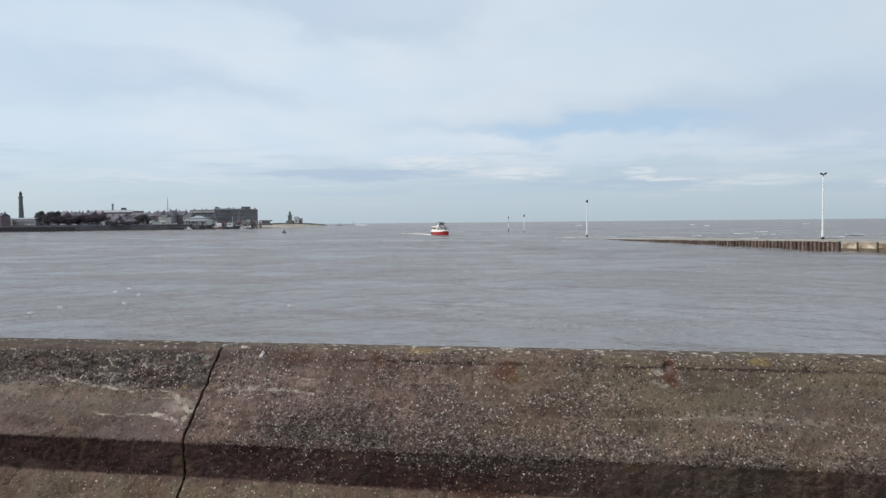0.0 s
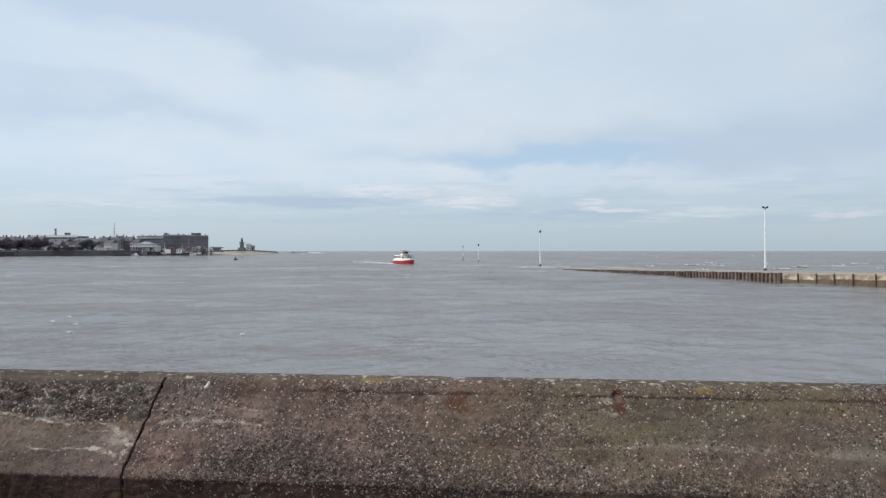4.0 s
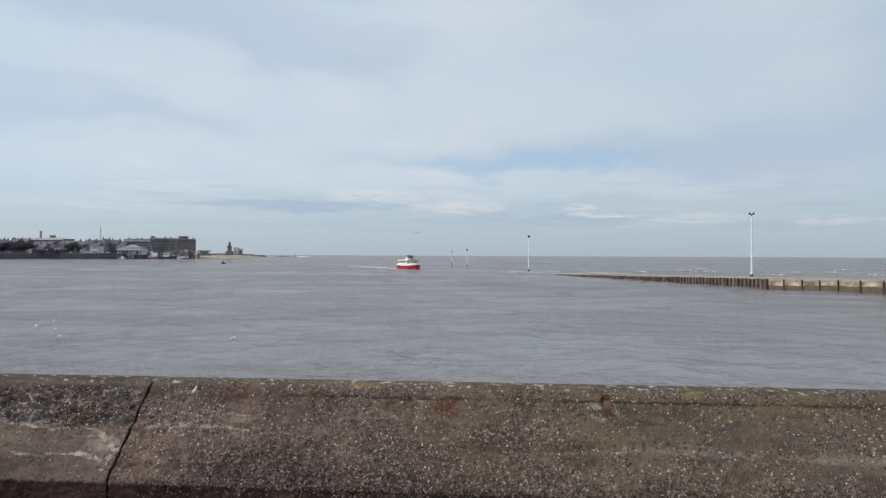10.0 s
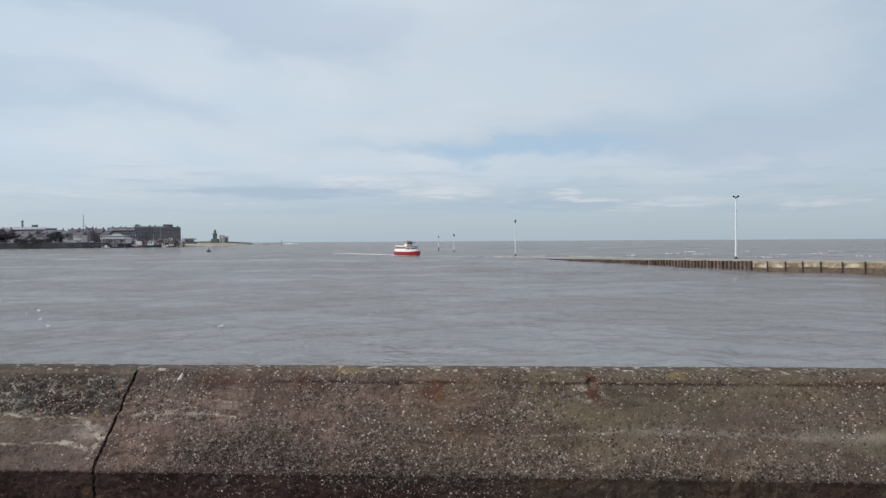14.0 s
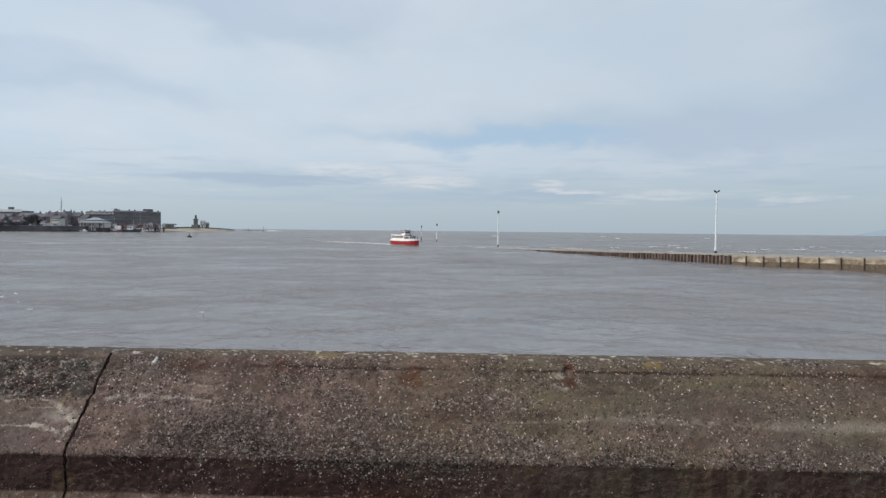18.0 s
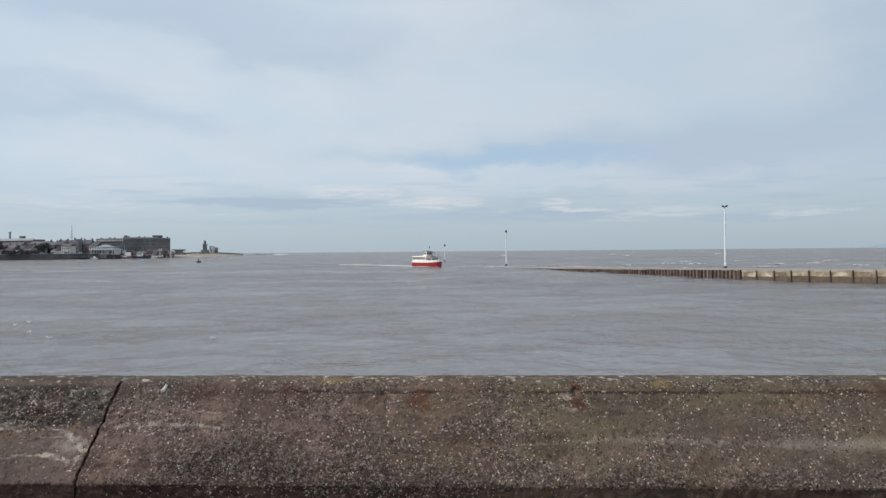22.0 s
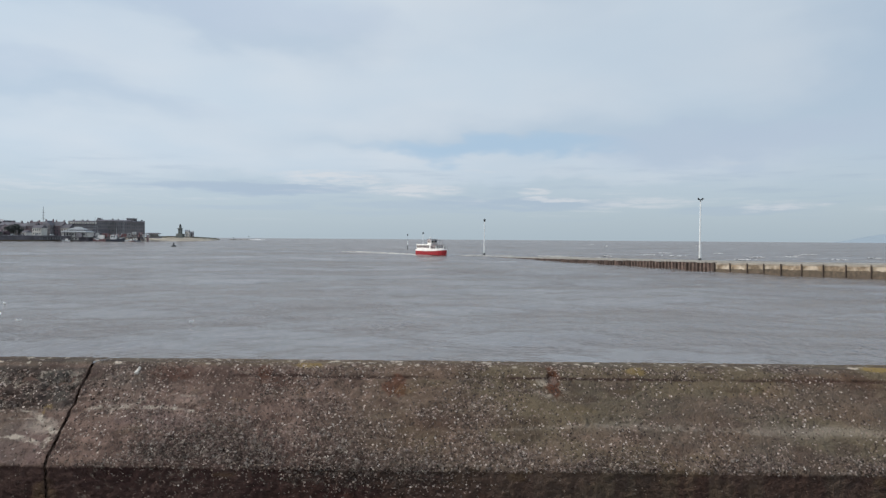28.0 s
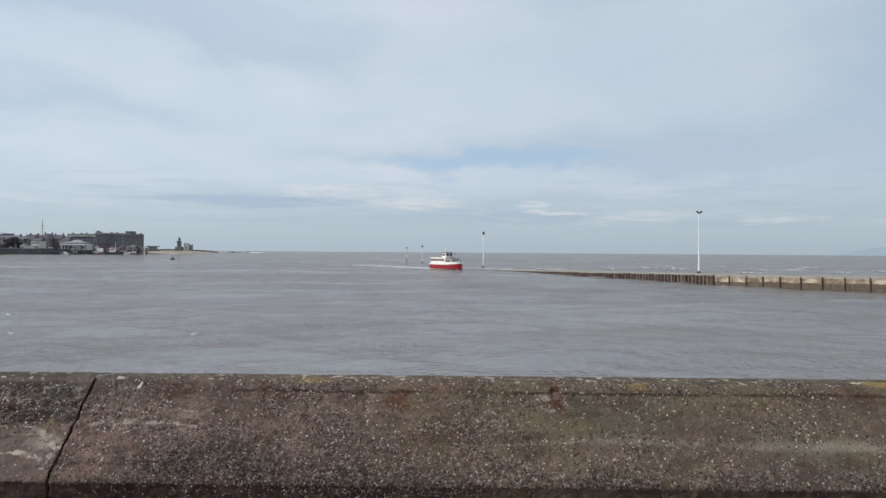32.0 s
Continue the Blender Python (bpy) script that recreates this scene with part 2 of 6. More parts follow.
def wall_concrete():
    """Old cast concrete with washed-out aggregate; the wear, lime, rust, lichen and painted shade come as masks of the
    mesh.
    """
    m = material("weathered_concrete", (0.214, 0.141, 0.113), 0.92, 0.5, 26, 0.8, 190, (0.130, 0.084, 0.067), 3.2, 0.5, spec=0.25)
    nt = m.node_tree
    N, L = nt.nodes.new, nt.links.new
    b = nt.nodes["Principled BSDF"]
    col = b.inputs["Base Color"].links[0].from_socket

    def over(fac, color, col):
        x = N("ShaderNodeMix")
        x.data_type = "RGBA"
        L(fac, x.inputs["Factor"])
        L(col, x.inputs["A"])
        x.inputs["B"].default_value = (*color, 1)
        return x.outputs["Result"]

    def masked(name):
        a = N("ShaderNodeAttribute")
        a.attribute_name = name
        return a.outputs["Fac"]

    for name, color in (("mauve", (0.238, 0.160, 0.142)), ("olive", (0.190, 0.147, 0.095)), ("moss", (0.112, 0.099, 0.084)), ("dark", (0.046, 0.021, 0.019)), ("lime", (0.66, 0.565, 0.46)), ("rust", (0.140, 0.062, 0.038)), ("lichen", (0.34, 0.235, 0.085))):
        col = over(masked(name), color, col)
    co = N("ShaderNodeTexCoord")
    grit = masked("grit")

    def grains(scale, channel, share, color, col, edge=0.05):
        """Grains of the aggregate, or dark pits: cells picked at random, the more of them the more the face is washed
        out.
        """
        v, sep, low, cut = N("ShaderNodeTexVoronoi"), N("ShaderNodeSeparateColor"), N("ShaderNodeMath"), N("ShaderNodeMath")
        v.inputs["Scale"].default_value = scale
        L(co.outputs["Object"], v.inputs["Vector"])
        L(v.outputs["Color"], sep.inputs[0])
        low.operation = "MULTIPLY_ADD"                      # value - 1 + share * grit
        L(grit, low.inputs[0])
        low.inputs[1].default_value = share
        plus = N("ShaderNodeMath")
        plus.operation = "SUBTRACT"
        L(sep.outputs[channel], plus.inputs[0])
        plus.inputs[1].default_value = 1.0
        L(plus.outputs[0], low.inputs[2])
        cut.operation, cut.use_clamp = "DIVIDE", True
        L(low.outputs[0], cut.inputs[0])
        cut.inputs[1].default_value = edge
        return over(cut.outputs[0], color, col)

    col = grains(160, "Green", 0.24, (0.070, 0.050, 0.043), col)
    # near-black cells: the shadow in small pits, put into the colour
    col = grains(150, "Blue", 0.13, (0.040, 0.029, 0.025), col)
    col = grains(175, "Red", 0.22, (0.385, 0.285, 0.24), col)
    col = grains(165, "Green", 0.085, (0.66, 0.56, 0.49), col, 0.02)
    # where the skin is gone, stones stand packed, the shade in their gaps painted dark
    warp, off, vec = N("ShaderNodeTexNoise"), N("ShaderNodeVectorMath"), N("ShaderNodeVectorMath")
    warp.inputs["Scale"].default_value, warp.inputs["Detail"].default_value = 60, 2
    L(co.outputs["Object"], warp.inputs["Vector"])
    off.operation, vec.operation = "SCALE", "ADD"
    off.inputs["Scale"].default_value = 0.008
    L(warp.outputs["Color"], off.inputs[0])
    L(co.outputs["Object"], vec.inputs[0])
    L(off.outputs[0], vec.inputs[1])
    stone, gap = N("ShaderNodeTexVoronoi"), N("ShaderNodeTexVoronoi")
    gap.feature = "DISTANCE_TO_EDGE"
    for v in (stone, gap):
        v.inputs["Scale"].default_value = 108
        L(vec.outputs[0], v.inputs["Vector"])
    bare = N("ShaderNodeMapRange")
    bare.inputs["From Min"].default_value, bare.inputs["From Max"].default_value = 0.38, 1.0
    L(grit, bare.inputs["Value"])
    pick, tone = N("ShaderNodeSeparateColor"), N("ShaderNodeValToRGB")
    L(stone.outputs["Color"], pick.inputs[0])
    L(pick.outputs["Red"], tone.inputs["Fac"])
    stops = tone.color_ramp.elements
    stops[0].position, stops[0].color = 0.0, (0.058, 0.040, 0.035, 1)
    stops[1].position, stops[1].color = 1.0, (0.78, 0.68, 0.60, 1)
    for at, c in ((0.45, (0.180, 0.120, 0.101, 1)), (0.74, (0.30, 0.208, 0.178, 1)), (0.90, (0.54, 0.43, 0.365, 1))):
        e = stops.new(at)
        e.color = c
    held = N("ShaderNodeMath")
    held.operation = "MULTIPLY"
    held.inputs[1].default_value = 0.85
    L(bare.outputs["Result"], held.inputs[0])
    # stones darken with the dark mask, which carries the band's painted shade
    dimmed = N("ShaderNodeMix")
    dimmed.data_type, dimmed.blend_type = "RGBA", "MULTIPLY"
    dimmed.inputs["Factor"].default_value = 1.0
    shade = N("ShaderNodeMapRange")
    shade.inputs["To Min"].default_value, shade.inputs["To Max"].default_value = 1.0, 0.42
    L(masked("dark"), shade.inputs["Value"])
    L(tone.outputs["Color"], dimmed.inputs["A"])
    L(shade.outputs["Result"], dimmed.inputs["B"])
    x = N("ShaderNodeMix")
    x.data_type = "RGBA"
    L(held.outputs[0], x.inputs["Factor"])
    L(col, x.inputs["A"])
    L(dimmed.outputs["Result"], x.inputs["B"])
    col = x.outputs["Result"]
    crack, gap_shade = N("ShaderNodeMapRange"), N("ShaderNodeMath")
    crack.inputs["From Min"].default_value, crack.inputs["From Max"].default_value = 0.02, 0.14
    crack.inputs["To Min"].default_value, crack.inputs["To Max"].default_value = 1.0, 0.0
    L(gap.outputs["Distance"], crack.inputs["Value"])
    gap_shade.operation = "MULTIPLY"
    L(crack.outputs["Result"], gap_shade.inputs[0])
    L(bare.outputs["Result"], gap_shade.inputs[1])
    thin = N("ShaderNodeMath")
    thin.operation = "MULTIPLY"
    thin.inputs[1].default_value = 0.55
    L(gap_shade.outputs[0], thin.inputs[0])
    col = over(thin.outputs[0], (0.044, 0.030, 0.026), col)
    bulge, rise = N("ShaderNodeBump"), N("ShaderNodeMath")
    rise.operation = "MULTIPLY"
    L(gap.outputs["Distance"], rise.inputs[0])
    L(bare.outputs["Result"], rise.inputs[1])
    bulge.inputs["Strength"].default_value, bulge.inputs["Distance"].default_value = 1.0, 0.028
    L(rise.outputs[0], bulge.inputs["Height"])
    L(b.inputs["Normal"].links[0].from_socket, bulge.inputs["Normal"])
    L(bulge.outputs[0], b.inputs["Normal"])
    L(col, b.inputs["Base Color"])
    return m


def sea_water():
    """Silty estuary water: a brown-grey body under a wind-rippled gloss."""
    m = bpy.data.materials.new("silty_water")
    m.use_nodes = True
    nt = m.node_tree
    N, L = nt.nodes.new, nt.links.new
    nt.nodes.remove(nt.nodes["Principled BSDF"])
    body, gloss, both = N("ShaderNodeBsdfDiffuse"), N("ShaderNodeBsdfGlossy"), N("ShaderNodeMixShader")
    gloss.inputs["Roughness"].default_value = 0.12
    gloss.inputs["Color"].default_value = (0.994, 0.961, 0.955, 1)
    facing, share = N("ShaderNodeLayerWeight"), N("ShaderNodeMapRange")
    facing.inputs["Blend"].default_value = 0.5
    share.inputs["From Min"].default_value, share.inputs["From Max"].default_value = 0.80, 1.0
    share.inputs["To Min"].default_value, share.inputs["To Max"].default_value = 0.345, 0.515
    L(facing.outputs["Facing"], share.inputs["Value"])
    L(body.outputs[0], both.inputs[1])
    L(gloss.outputs[0], both.inputs[2])
    L(both.outputs[0], nt.nodes["Material Output"].inputs["Surface"])
    co = N("ShaderNodeTexCoord")

    def layer(scale, stretch, detail):
        mp, n = N("ShaderNodeMapping"), N("ShaderNodeTexNoise")
        mp.inputs["Scale"].default_value = stretch
        n.inputs["Scale"].default_value, n.inputs["Detail"].default_value = scale, detail
        L(co.outputs["Object"], mp.inputs["Vector"])
        L(mp.outputs[0], n.inputs["Vector"])
        return n.outputs["Fac"]

    # wind patches: rougher water takes less of the sky
    patch, gain = N("ShaderNodeMapRange"), N("ShaderNodeMath")
    patch.inputs["From Min"].default_value, patch.inputs["From Max"].default_value = 0.36, 0.64
    patch.inputs["To Min"].default_value, patch.inputs["To Max"].default_value = 0.86, 1.14
    L(layer(0.12, (0.7, 1.0, 1), 3.0), patch.inputs["Value"])
    gain.operation = "MULTIPLY"
    L(share.outputs["Result"], gain.inputs[0])
    L(patch.outputs["Result"], gain.inputs[1])
    # broad calm and ruffled reaches
    reach, all_gain = N("ShaderNodeMapRange"), N("ShaderNodeMath")
    reach.inputs["From Min"].default_value, reach.inputs["From Max"].default_value = 0.36, 0.64
    reach.inputs["To Min"].default_value, reach.inputs["To Max"].default_value = 0.84, 1.14
    L(layer(0.035, (0.5, 1.0, 1), 2.5), reach.inputs["Value"])
    all_gain.operation = "MULTIPLY"
    L(gain.outputs[0], all_gain.inputs[0])
    L(reach.outputs["Result"], all_gain.inputs[1])
    L(all_gain.outputs[0], both.inputs[0])
    tone = N("ShaderNodeMapRange")
    tone.inputs["From Min"].default_value, tone.inputs["From Max"].default_value = 0.35, 0.65
    L(layer(0.02, (0.5, 1.0, 1), 4), tone.inputs["Value"])
    mix = N("ShaderNodeMix")
    mix.data_type = "RGBA"
    mix.inputs["A"].default_value, mix.inputs["B"].default_value = (0.156, 0.134, 0.121, 1), (0.196, 0.169, 0.152, 1)
    L(tone.outputs["Result"], mix.inputs["Factor"])
    L(mix.outputs["Result"], body.inputs["Color"])
    normal = None
    for scale, stretch, detail, dist in ((0.35, (0.9, 1, 1), 3, 0.18), (1.2, (1.3, 1, 1), 2, 0.20), (2.4, (1.2, 1, 1), 2, 0.22)):
        bp = N("ShaderNodeBump")
        bp.inputs["Strength"].default_value, bp.inputs["Distance"].default_value = 0.9, dist
        L(layer(scale, stretch, detail), bp.inputs["Height"])
        if normal:
            L(normal, bp.inputs["Normal"])
        normal = bp.outputs[0]
    L(normal, body.inputs["Normal"])
    L(normal, gloss.inputs["Normal"])
    L(normal, facing.inputs["Normal"])
    return m


CONCRETE = wall_concrete()
PEBBLE = material("washed_pebbles", (0.17, 0.128, 0.100), 0.85, 0.35, 60, 0, island=-0.8, second=(0.44, 0.38, 0.32), second_scale=30, amount=0.30)
PAVING = material("promenade_concrete", (0.22, 0.21, 0.19), 0.9, 0.2, 3, 0.4, 30, (0.16, 0.15, 0.14), 0.6, 0.5)
WATER = sea_water()
DECK = material("slipway_concrete", (0.35, 0.31, 0.26), 0.9, 0.28, 0.8, 0.3, 6, (0.22, 0.18, 0.14), 0.25, 0.5, coords="World")
PANEL = material("wet_stained_concrete", (0.235, 0.178, 0.122), 0.85, 0.5, 1.6, 0.4, 6, (0.56, 0.475, 0.37), 0.55, 0.62, island=0.35, coords="World")
WEED = material("wet_weed", (0.112, 0.084, 0.058), 0.7, 0.4, 2.0, 0.4, 8, coords="World")
PILE = material("rusty_sheet_piling", (0.128, 0.090, 0.074), 0.8, 0.5, 1.6, 0.4, 9, (0.070, 0.048, 0.040), 0.7, 0.5, island=0.4, coords="World")
POST = material("wet_timber", (0.075, 0.054, 0.042), 0.8, 0.3, 3, 0.3, 12, stretch=(1, 1, 0.3), coords="World")
WHITE_POLE = material("white_painted_steel", (0.78, 0.80, 0.80), 0.45, 0.05, 2, 0, second=(0.55, 0.54, 0.50), second_scale=1.5, amount=0.2)
PALE_STEEL = material("pale_grey_steel", (0.42, 0.46, 0.50), 0.5, 0.12, 2)
DARK_METAL = material("dark_painted_metal", (0.035, 0.038, 0.042), 0.5, 0.2, 5)
FOAM = material("sea_foam", (0.82, 0.81, 0.79), 0.9, 0.12, 3)
FOAM_THIN = material("thin_sea_foam", (0.46, 0.435, 0.41), 0.9, 0.2, 2)
RED = material("red_gloss_hull", (0.34, 0.013, 0.018), 0.35, 0.12, 2, 0, second=(0.22, 0.015, 0.02), second_scale=0.8, amount=0.3, spec=0.5)
BOAT_WHITE = material("white_boat_paint", (0.90, 0.865, 0.82), 0.4, 0.05, 2, 0, second=(0.78, 0.75, 0.71), second_scale=0.9, amount=0.2)
MAROON = material("maroon_trim_paint", (0.13, 0.035, 0.045), 0.5, 0.15, 3)
SALOON_GLASS = material("curtained_window_glass", (0.105, 0.07, 0.07), 0.12, 0.15, 2, 0, spec=0.5)
GLASS = material("dark_window_glass", (0.035, 0.040, 0.048), 0.08, 0.1, 1, 0, spec=0.6)
# paler than GLASS: reflected sky and haze put into the base colour
TOWN_GLASS = material("far_window_glass", (0.112, 0.115, 0.126), 0.2, 0.1, 1, 0, spec=0.5, island=0.3)
BLUE_GREY = material("blue_grey_canvas", (0.14, 0.155, 0.185), 0.8, 0.2, 4)
GREY_METAL = material("grey_metal", (0.35, 0.36, 0.37), 0.45, 0.15, 5, metal=0.6)
RUBBER = material("black_rubber", (0.02, 0.02, 0.02), 0.8, 0.2, 8)
DULL_RED = material("faded_red_paint", (0.24, 0.10, 0.095), 0.7, 0.2, 1.0, 0, second=(0.30, 0.20, 0.18), second_scale=0.6, amount=0.4)
STONE = material("dark_quay_stone", (0.118, 0.108, 0.120), 0.9, 0.3, 0.35, 0.3, 1.2, (0.075, 0.069, 0.072), 0.10, 0.5, coords="World")
LAND = material("far_ground", (0.07, 0.072, 0.055), 0.95, 0.3, 0.1, 0, second=(0.15, 0.14, 0.11), second_scale=0.03, amount=0.5)
SAND = material("beach_sand", (0.41, 0.355, 0.285), 0.95, 0.18, 0.15, 0, second=(0.27, 0.22, 0.165), second_scale=0.05, amount=0.4)
DUNE = material("dune_grass", (0.135, 0.13, 0.095), 0.95, 0.4, 0.5, 0, second=(0.16, 0.14, 0.09), second_scale=0.2, amount=0.4)
# far town tones: aerial haze put into the colours, paler and tinted
SANDSTONE = material("soot_dark_sandstone", (0.147, 0.161, 0.155), 0.9, 0.25, 0.5, 0.2, 2)
HOTEL_GREY = material("grey_render", (0.24, 0.232, 0.246), 0.9, 0.2, 0.2, 0, second=(0.17, 0.16, 0.16), second_scale=0.06, amount=0.5, coords="World")
HOTEL_BROWN = material("brown_grey_render", (0.19, 0.175, 0.185), 0.9, 0.2, 0.2, 0, second=(0.14, 0.13, 0.13), second_scale=0.06, amount=0.5, coords="World")
CREAM = material("cream_render", (0.42, 0.39, 0.37), 0.85, 0.14, 0.4, 0, second=(0.26, 0.24, 0.23), second_scale=0.2, amount=0.4, island=0.12, coords="World")
BRICK = material("red_brown_brickwork", (0.178, 0.134, 0.150), 0.9, 0.3, 0.6, 0, second=(0.135, 0.102, 0.115), second_scale=0.2, amount=0.4, island=0.22, coords="World")
GREY_WALL = material("dull_pebbledash", (0.25, 0.237, 0.255), 0.9, 0.25, 0.5, 0, second=(0.14, 0.132, 0.135), second_scale=0.2, amount=0.4, island=0.2, coords="World")
SLATE = material("slate_roof", (0.128, 0.122, 0.140), 0.75, 0.25, 1.0, 0, second=(0.085, 0.082, 0.09), second_scale=0.2, amount=0.4, island=0.2, coords="World")
TILE = material("brown_tiled_roof", (0.150, 0.118, 0.130), 0.85, 0.3, 1.0, 0, second=(0.12, 0.098, 0.102), second_scale=0.2, amount=0.4, island=0.2, coords="World")
PALE_ROOF = material("pale_metal_roof", (0.31, 0.325, 0.34), 0.6, 0.1, 0.3, 0, second=(0.22, 0.23, 0.24), second_scale=0.1, amount=0.4, coords="World")
BARK = material("bark", (0.07, 0.055, 0.045), 0.95, 0.3, 2)
LEAF = material("dull_foliage", (0.102, 0.112, 0.106), 0.9, 0.45, 0.6, island=-0.45)
PINK = material("faded_pink_paint", (0.40, 0.25, 0.24), 0.8, 0.2, 1.0, 0, second=(0.50, 0.42, 0.40), second_scale=0.6, amount=0.5)
TWIGS = material("bare_purple_twigs", (0.128, 0.094, 0.110), 0.95, 0.4, 0.5, island=-0.4)
RED_TIMBER = material("weathered_red_timber", (0.27, 0.165, 0.155), 0.85, 0.3, 0.8, 0, second=(0.36, 0.30, 0.29), second_scale=0.4, amount=0.5, island=0.25, coords="World")
PIER_WOOD = material("tarred_pier_timber", (0.082, 0.072, 0.076), 0.85, 0.35, 1.5, island=0.3, coords="World")
WHITE_RENDER = material("white_render", (0.60, 0.58, 0.545), 0.85, 0.1, 0.5, 0, second=(0.40, 0.37, 0.33), second_scale=0.3, amount=0.4, coords="World")
DROPPING = material("dried_bird_dropping", (0.86, 0.80, 0.72), 0.95, 0.08, 200, 0, second=(0.55, 0.48, 0.40), second_scale=120, amount=0.25)
HILL = material("hazy_hillside", (0.328, 0.392, 0.445), 1.0, 0.06, 0.004)
GULL_WHITE = material("white_feathers", (0.92, 0.92, 0.90), 0.9, 0.06, 20)
GULL_GREY = material("grey_feathers", (0.80, 0.81, 0.82), 0.9, 0.1, 20)
YELLOW = material("yellow_beak", (0.65, 0.40, 0.05), 0.6, 0.1, 20)
CAR_PAINT = [material("car_paint_" + n, c, 0.3, 0.05, 2, spec=0.5) for n, c in (("white", (0.75, 0.75, 0.75)), ("silver", (0.40, 0.41, 0.43)), ("red", (0.30, 0.04, 0.04)), ("dark", (0.05, 0.055, 0.07)))]


# ---- building tools ----
def part(name, bm, mat, parent=None, label="", smooth=False):
    """Links a bmesh, or (verts, faces), as one mesh object."""
    me = bpy.data.meshes.new(name)
    if isinstance(bm, tuple):
        me.from_pydata(bm[0], [], bm[1])
    else:
        bmesh.ops.recalc_face_normals(bm, faces=bm.faces[:])
        bm.to_mesh(me)
        bm.free()
    me.materials.append(mat)
    if smooth:
        me.polygons.foreach_set("use_smooth", [True] * len(me.polygons))
    ob = new(name, me)
    if parent:
        ob.parent = parent
    if label:
        ob["label"] = label
    return ob


def shared(name, source, parent, m, mat=None):
    """Another piece on the same mesh."""
    ob = new(name, source.data)
    ob.parent = parent
    ob.matrix_basis = m
    return ob


def thing(name, m, label, category, group="", kind=""):
    ob = new(name)
    ob.empty_display_size = 0.2
    ob.matrix_basis = m
    return tagged(ob, label, category, group, kind)


def box(bm, x0, x1, y0, y1, z0, z1, bevel=0.0):
    vs = [bm.verts.new((x, y, z)) for z in (z0, z1) for y in (y0, y1) for x in (x0, x1)]
    fs = [bm.faces.new([vs[i] for i in f]) for f in ((0, 2, 3, 1), (4, 5, 7, 6), (0, 1, 5, 4), (2, 6, 7, 3), (0, 4, 6, 2), (1, 3, 7, 5))]
    if bevel:
        bmesh.ops.bevel(bm, geom=list({e for f in fs for e in f.edges}), offset=bevel, segments=2, affect="EDGES", profile=0.6)
    return bm


def boxed(x0, x1, y0, y1, z0, z1, bevel=0.0):
    return box(bmesh.new(), x0, x1, y0, y1, z0, z1, bevel)


def tube(bm, a, b, r0, r1=None, n=10):
    """A round bar from a to b."""
    r1 = r0 if r1 is None else r1
    a, b = Vector(a), Vector(b)
    turn = (b - a).to_track_quat("Z", "Y").to_matrix()
    rings = []
    for p, r in ((a, r0), (b, r1)):
        rings.append([bm.verts.new(p + turn @ Vector((r * math.cos(2 * math.pi * i / n), r * math.sin(2 * math.pi * i / n), 0))) for i in range(n)])
    for i in range(n):
        j = (i + 1) % n
        bm.faces.new((rings[0][i], rings[0][j], rings[1][j], rings[1][i]))
    bm.faces.new(rings[0][::-1])
    bm.faces.new(rings[1])
    return bm


def tubed(a, b, r0, r1=None, n=10):
    return tube(bmesh.new(), a, b, r0, r1, n)


def turned(rings, n=16, square=False):
    """A turned body from (z, radius) rings about z."""
    bm = bmesh.new()
    loops = []
    for z, r in rings:
        loops.append([bm.verts.new((r * math.cos(2 * math.pi * (i + 0.5) / n), r * math.sin(2 * math.pi * (i + 0.5) / n), z)) for i in range(n)])
    for a, b in zip(loops, loops[1:]):
        for i in range(n):
            bm.faces.new((a[i], a[(i + 1) % n], b[(i + 1) % n], b[i]))
    bm.faces.new(loops[0][::-1])
    bm.faces.new(loops[-1])
    return bm


def loft(sections):
    """Skin through closed rings of equal length, capped."""
    bm = bmesh.new()
    loops = [[bm.verts.new(p) for p in ring] for ring in sections]
    for a, b in zip(loops, loops[1:]):
        for i in range(len(a)):
            bm.faces.new((a[i], a[(i + 1) % len(a)], b[(i + 1) % len(a)], b[i]))
    bm.faces.new(loops[0][::-1])
    bm.faces.new(loops[-1])
    return bm


def value_noise(x, y, seed=0):
    """Smooth random values in 0 to 1 at arrays of places."""
    xi, yi = np.floor(x).astype(np.int64), np.floor(y).astype(np.int64)
    fx, fy = x - xi, y - yi
    fx, fy = fx * fx * (3 - 2 * fx), fy * fy * (3 - 2 * fy)

    def h(i, j):
        v = (i * 374761393 + j * 668265263 + seed * 974711) & 0xFFFFFFFF
        v = ((v ^ (v >> 13)) * 1274126177) & 0xFFFFFFFF
        return ((v ^ (v >> 16)) & 0xFFFF) / 65535.0

    return (h(xi, yi) * (1 - fx) + h(xi + 1, yi) * fx) * (1 - fy) + (h(xi, yi + 1) * (1 - fx) + h(xi + 1, yi + 1) * fx) * fy


def fbm(x, y, octaves=4, seed=0, gain=0.5):
    total, amp, norm = 0, 1.0, 0
    for o in range(octaves):
        total = total + amp * value_noise(x * 2 ** o + 17.3 * o, y * 2 ** o - 9.1 * o, seed + o)
        norm += amp
        amp *= gain
    return total / norm


def smooth01(x, a, b):
    t = np.clip((x - a) / (b - a), 0, 1)
    return t * t * (3 - 2 * t)


def grid_faces(rows, cols):
    i = np.arange(rows * cols).reshape(rows, cols)
    return np.stack([i[:-1, :-1], i[:-1, 1:], i[1:, 1:], i[1:, :-1]], -1).reshape(-1, 4)


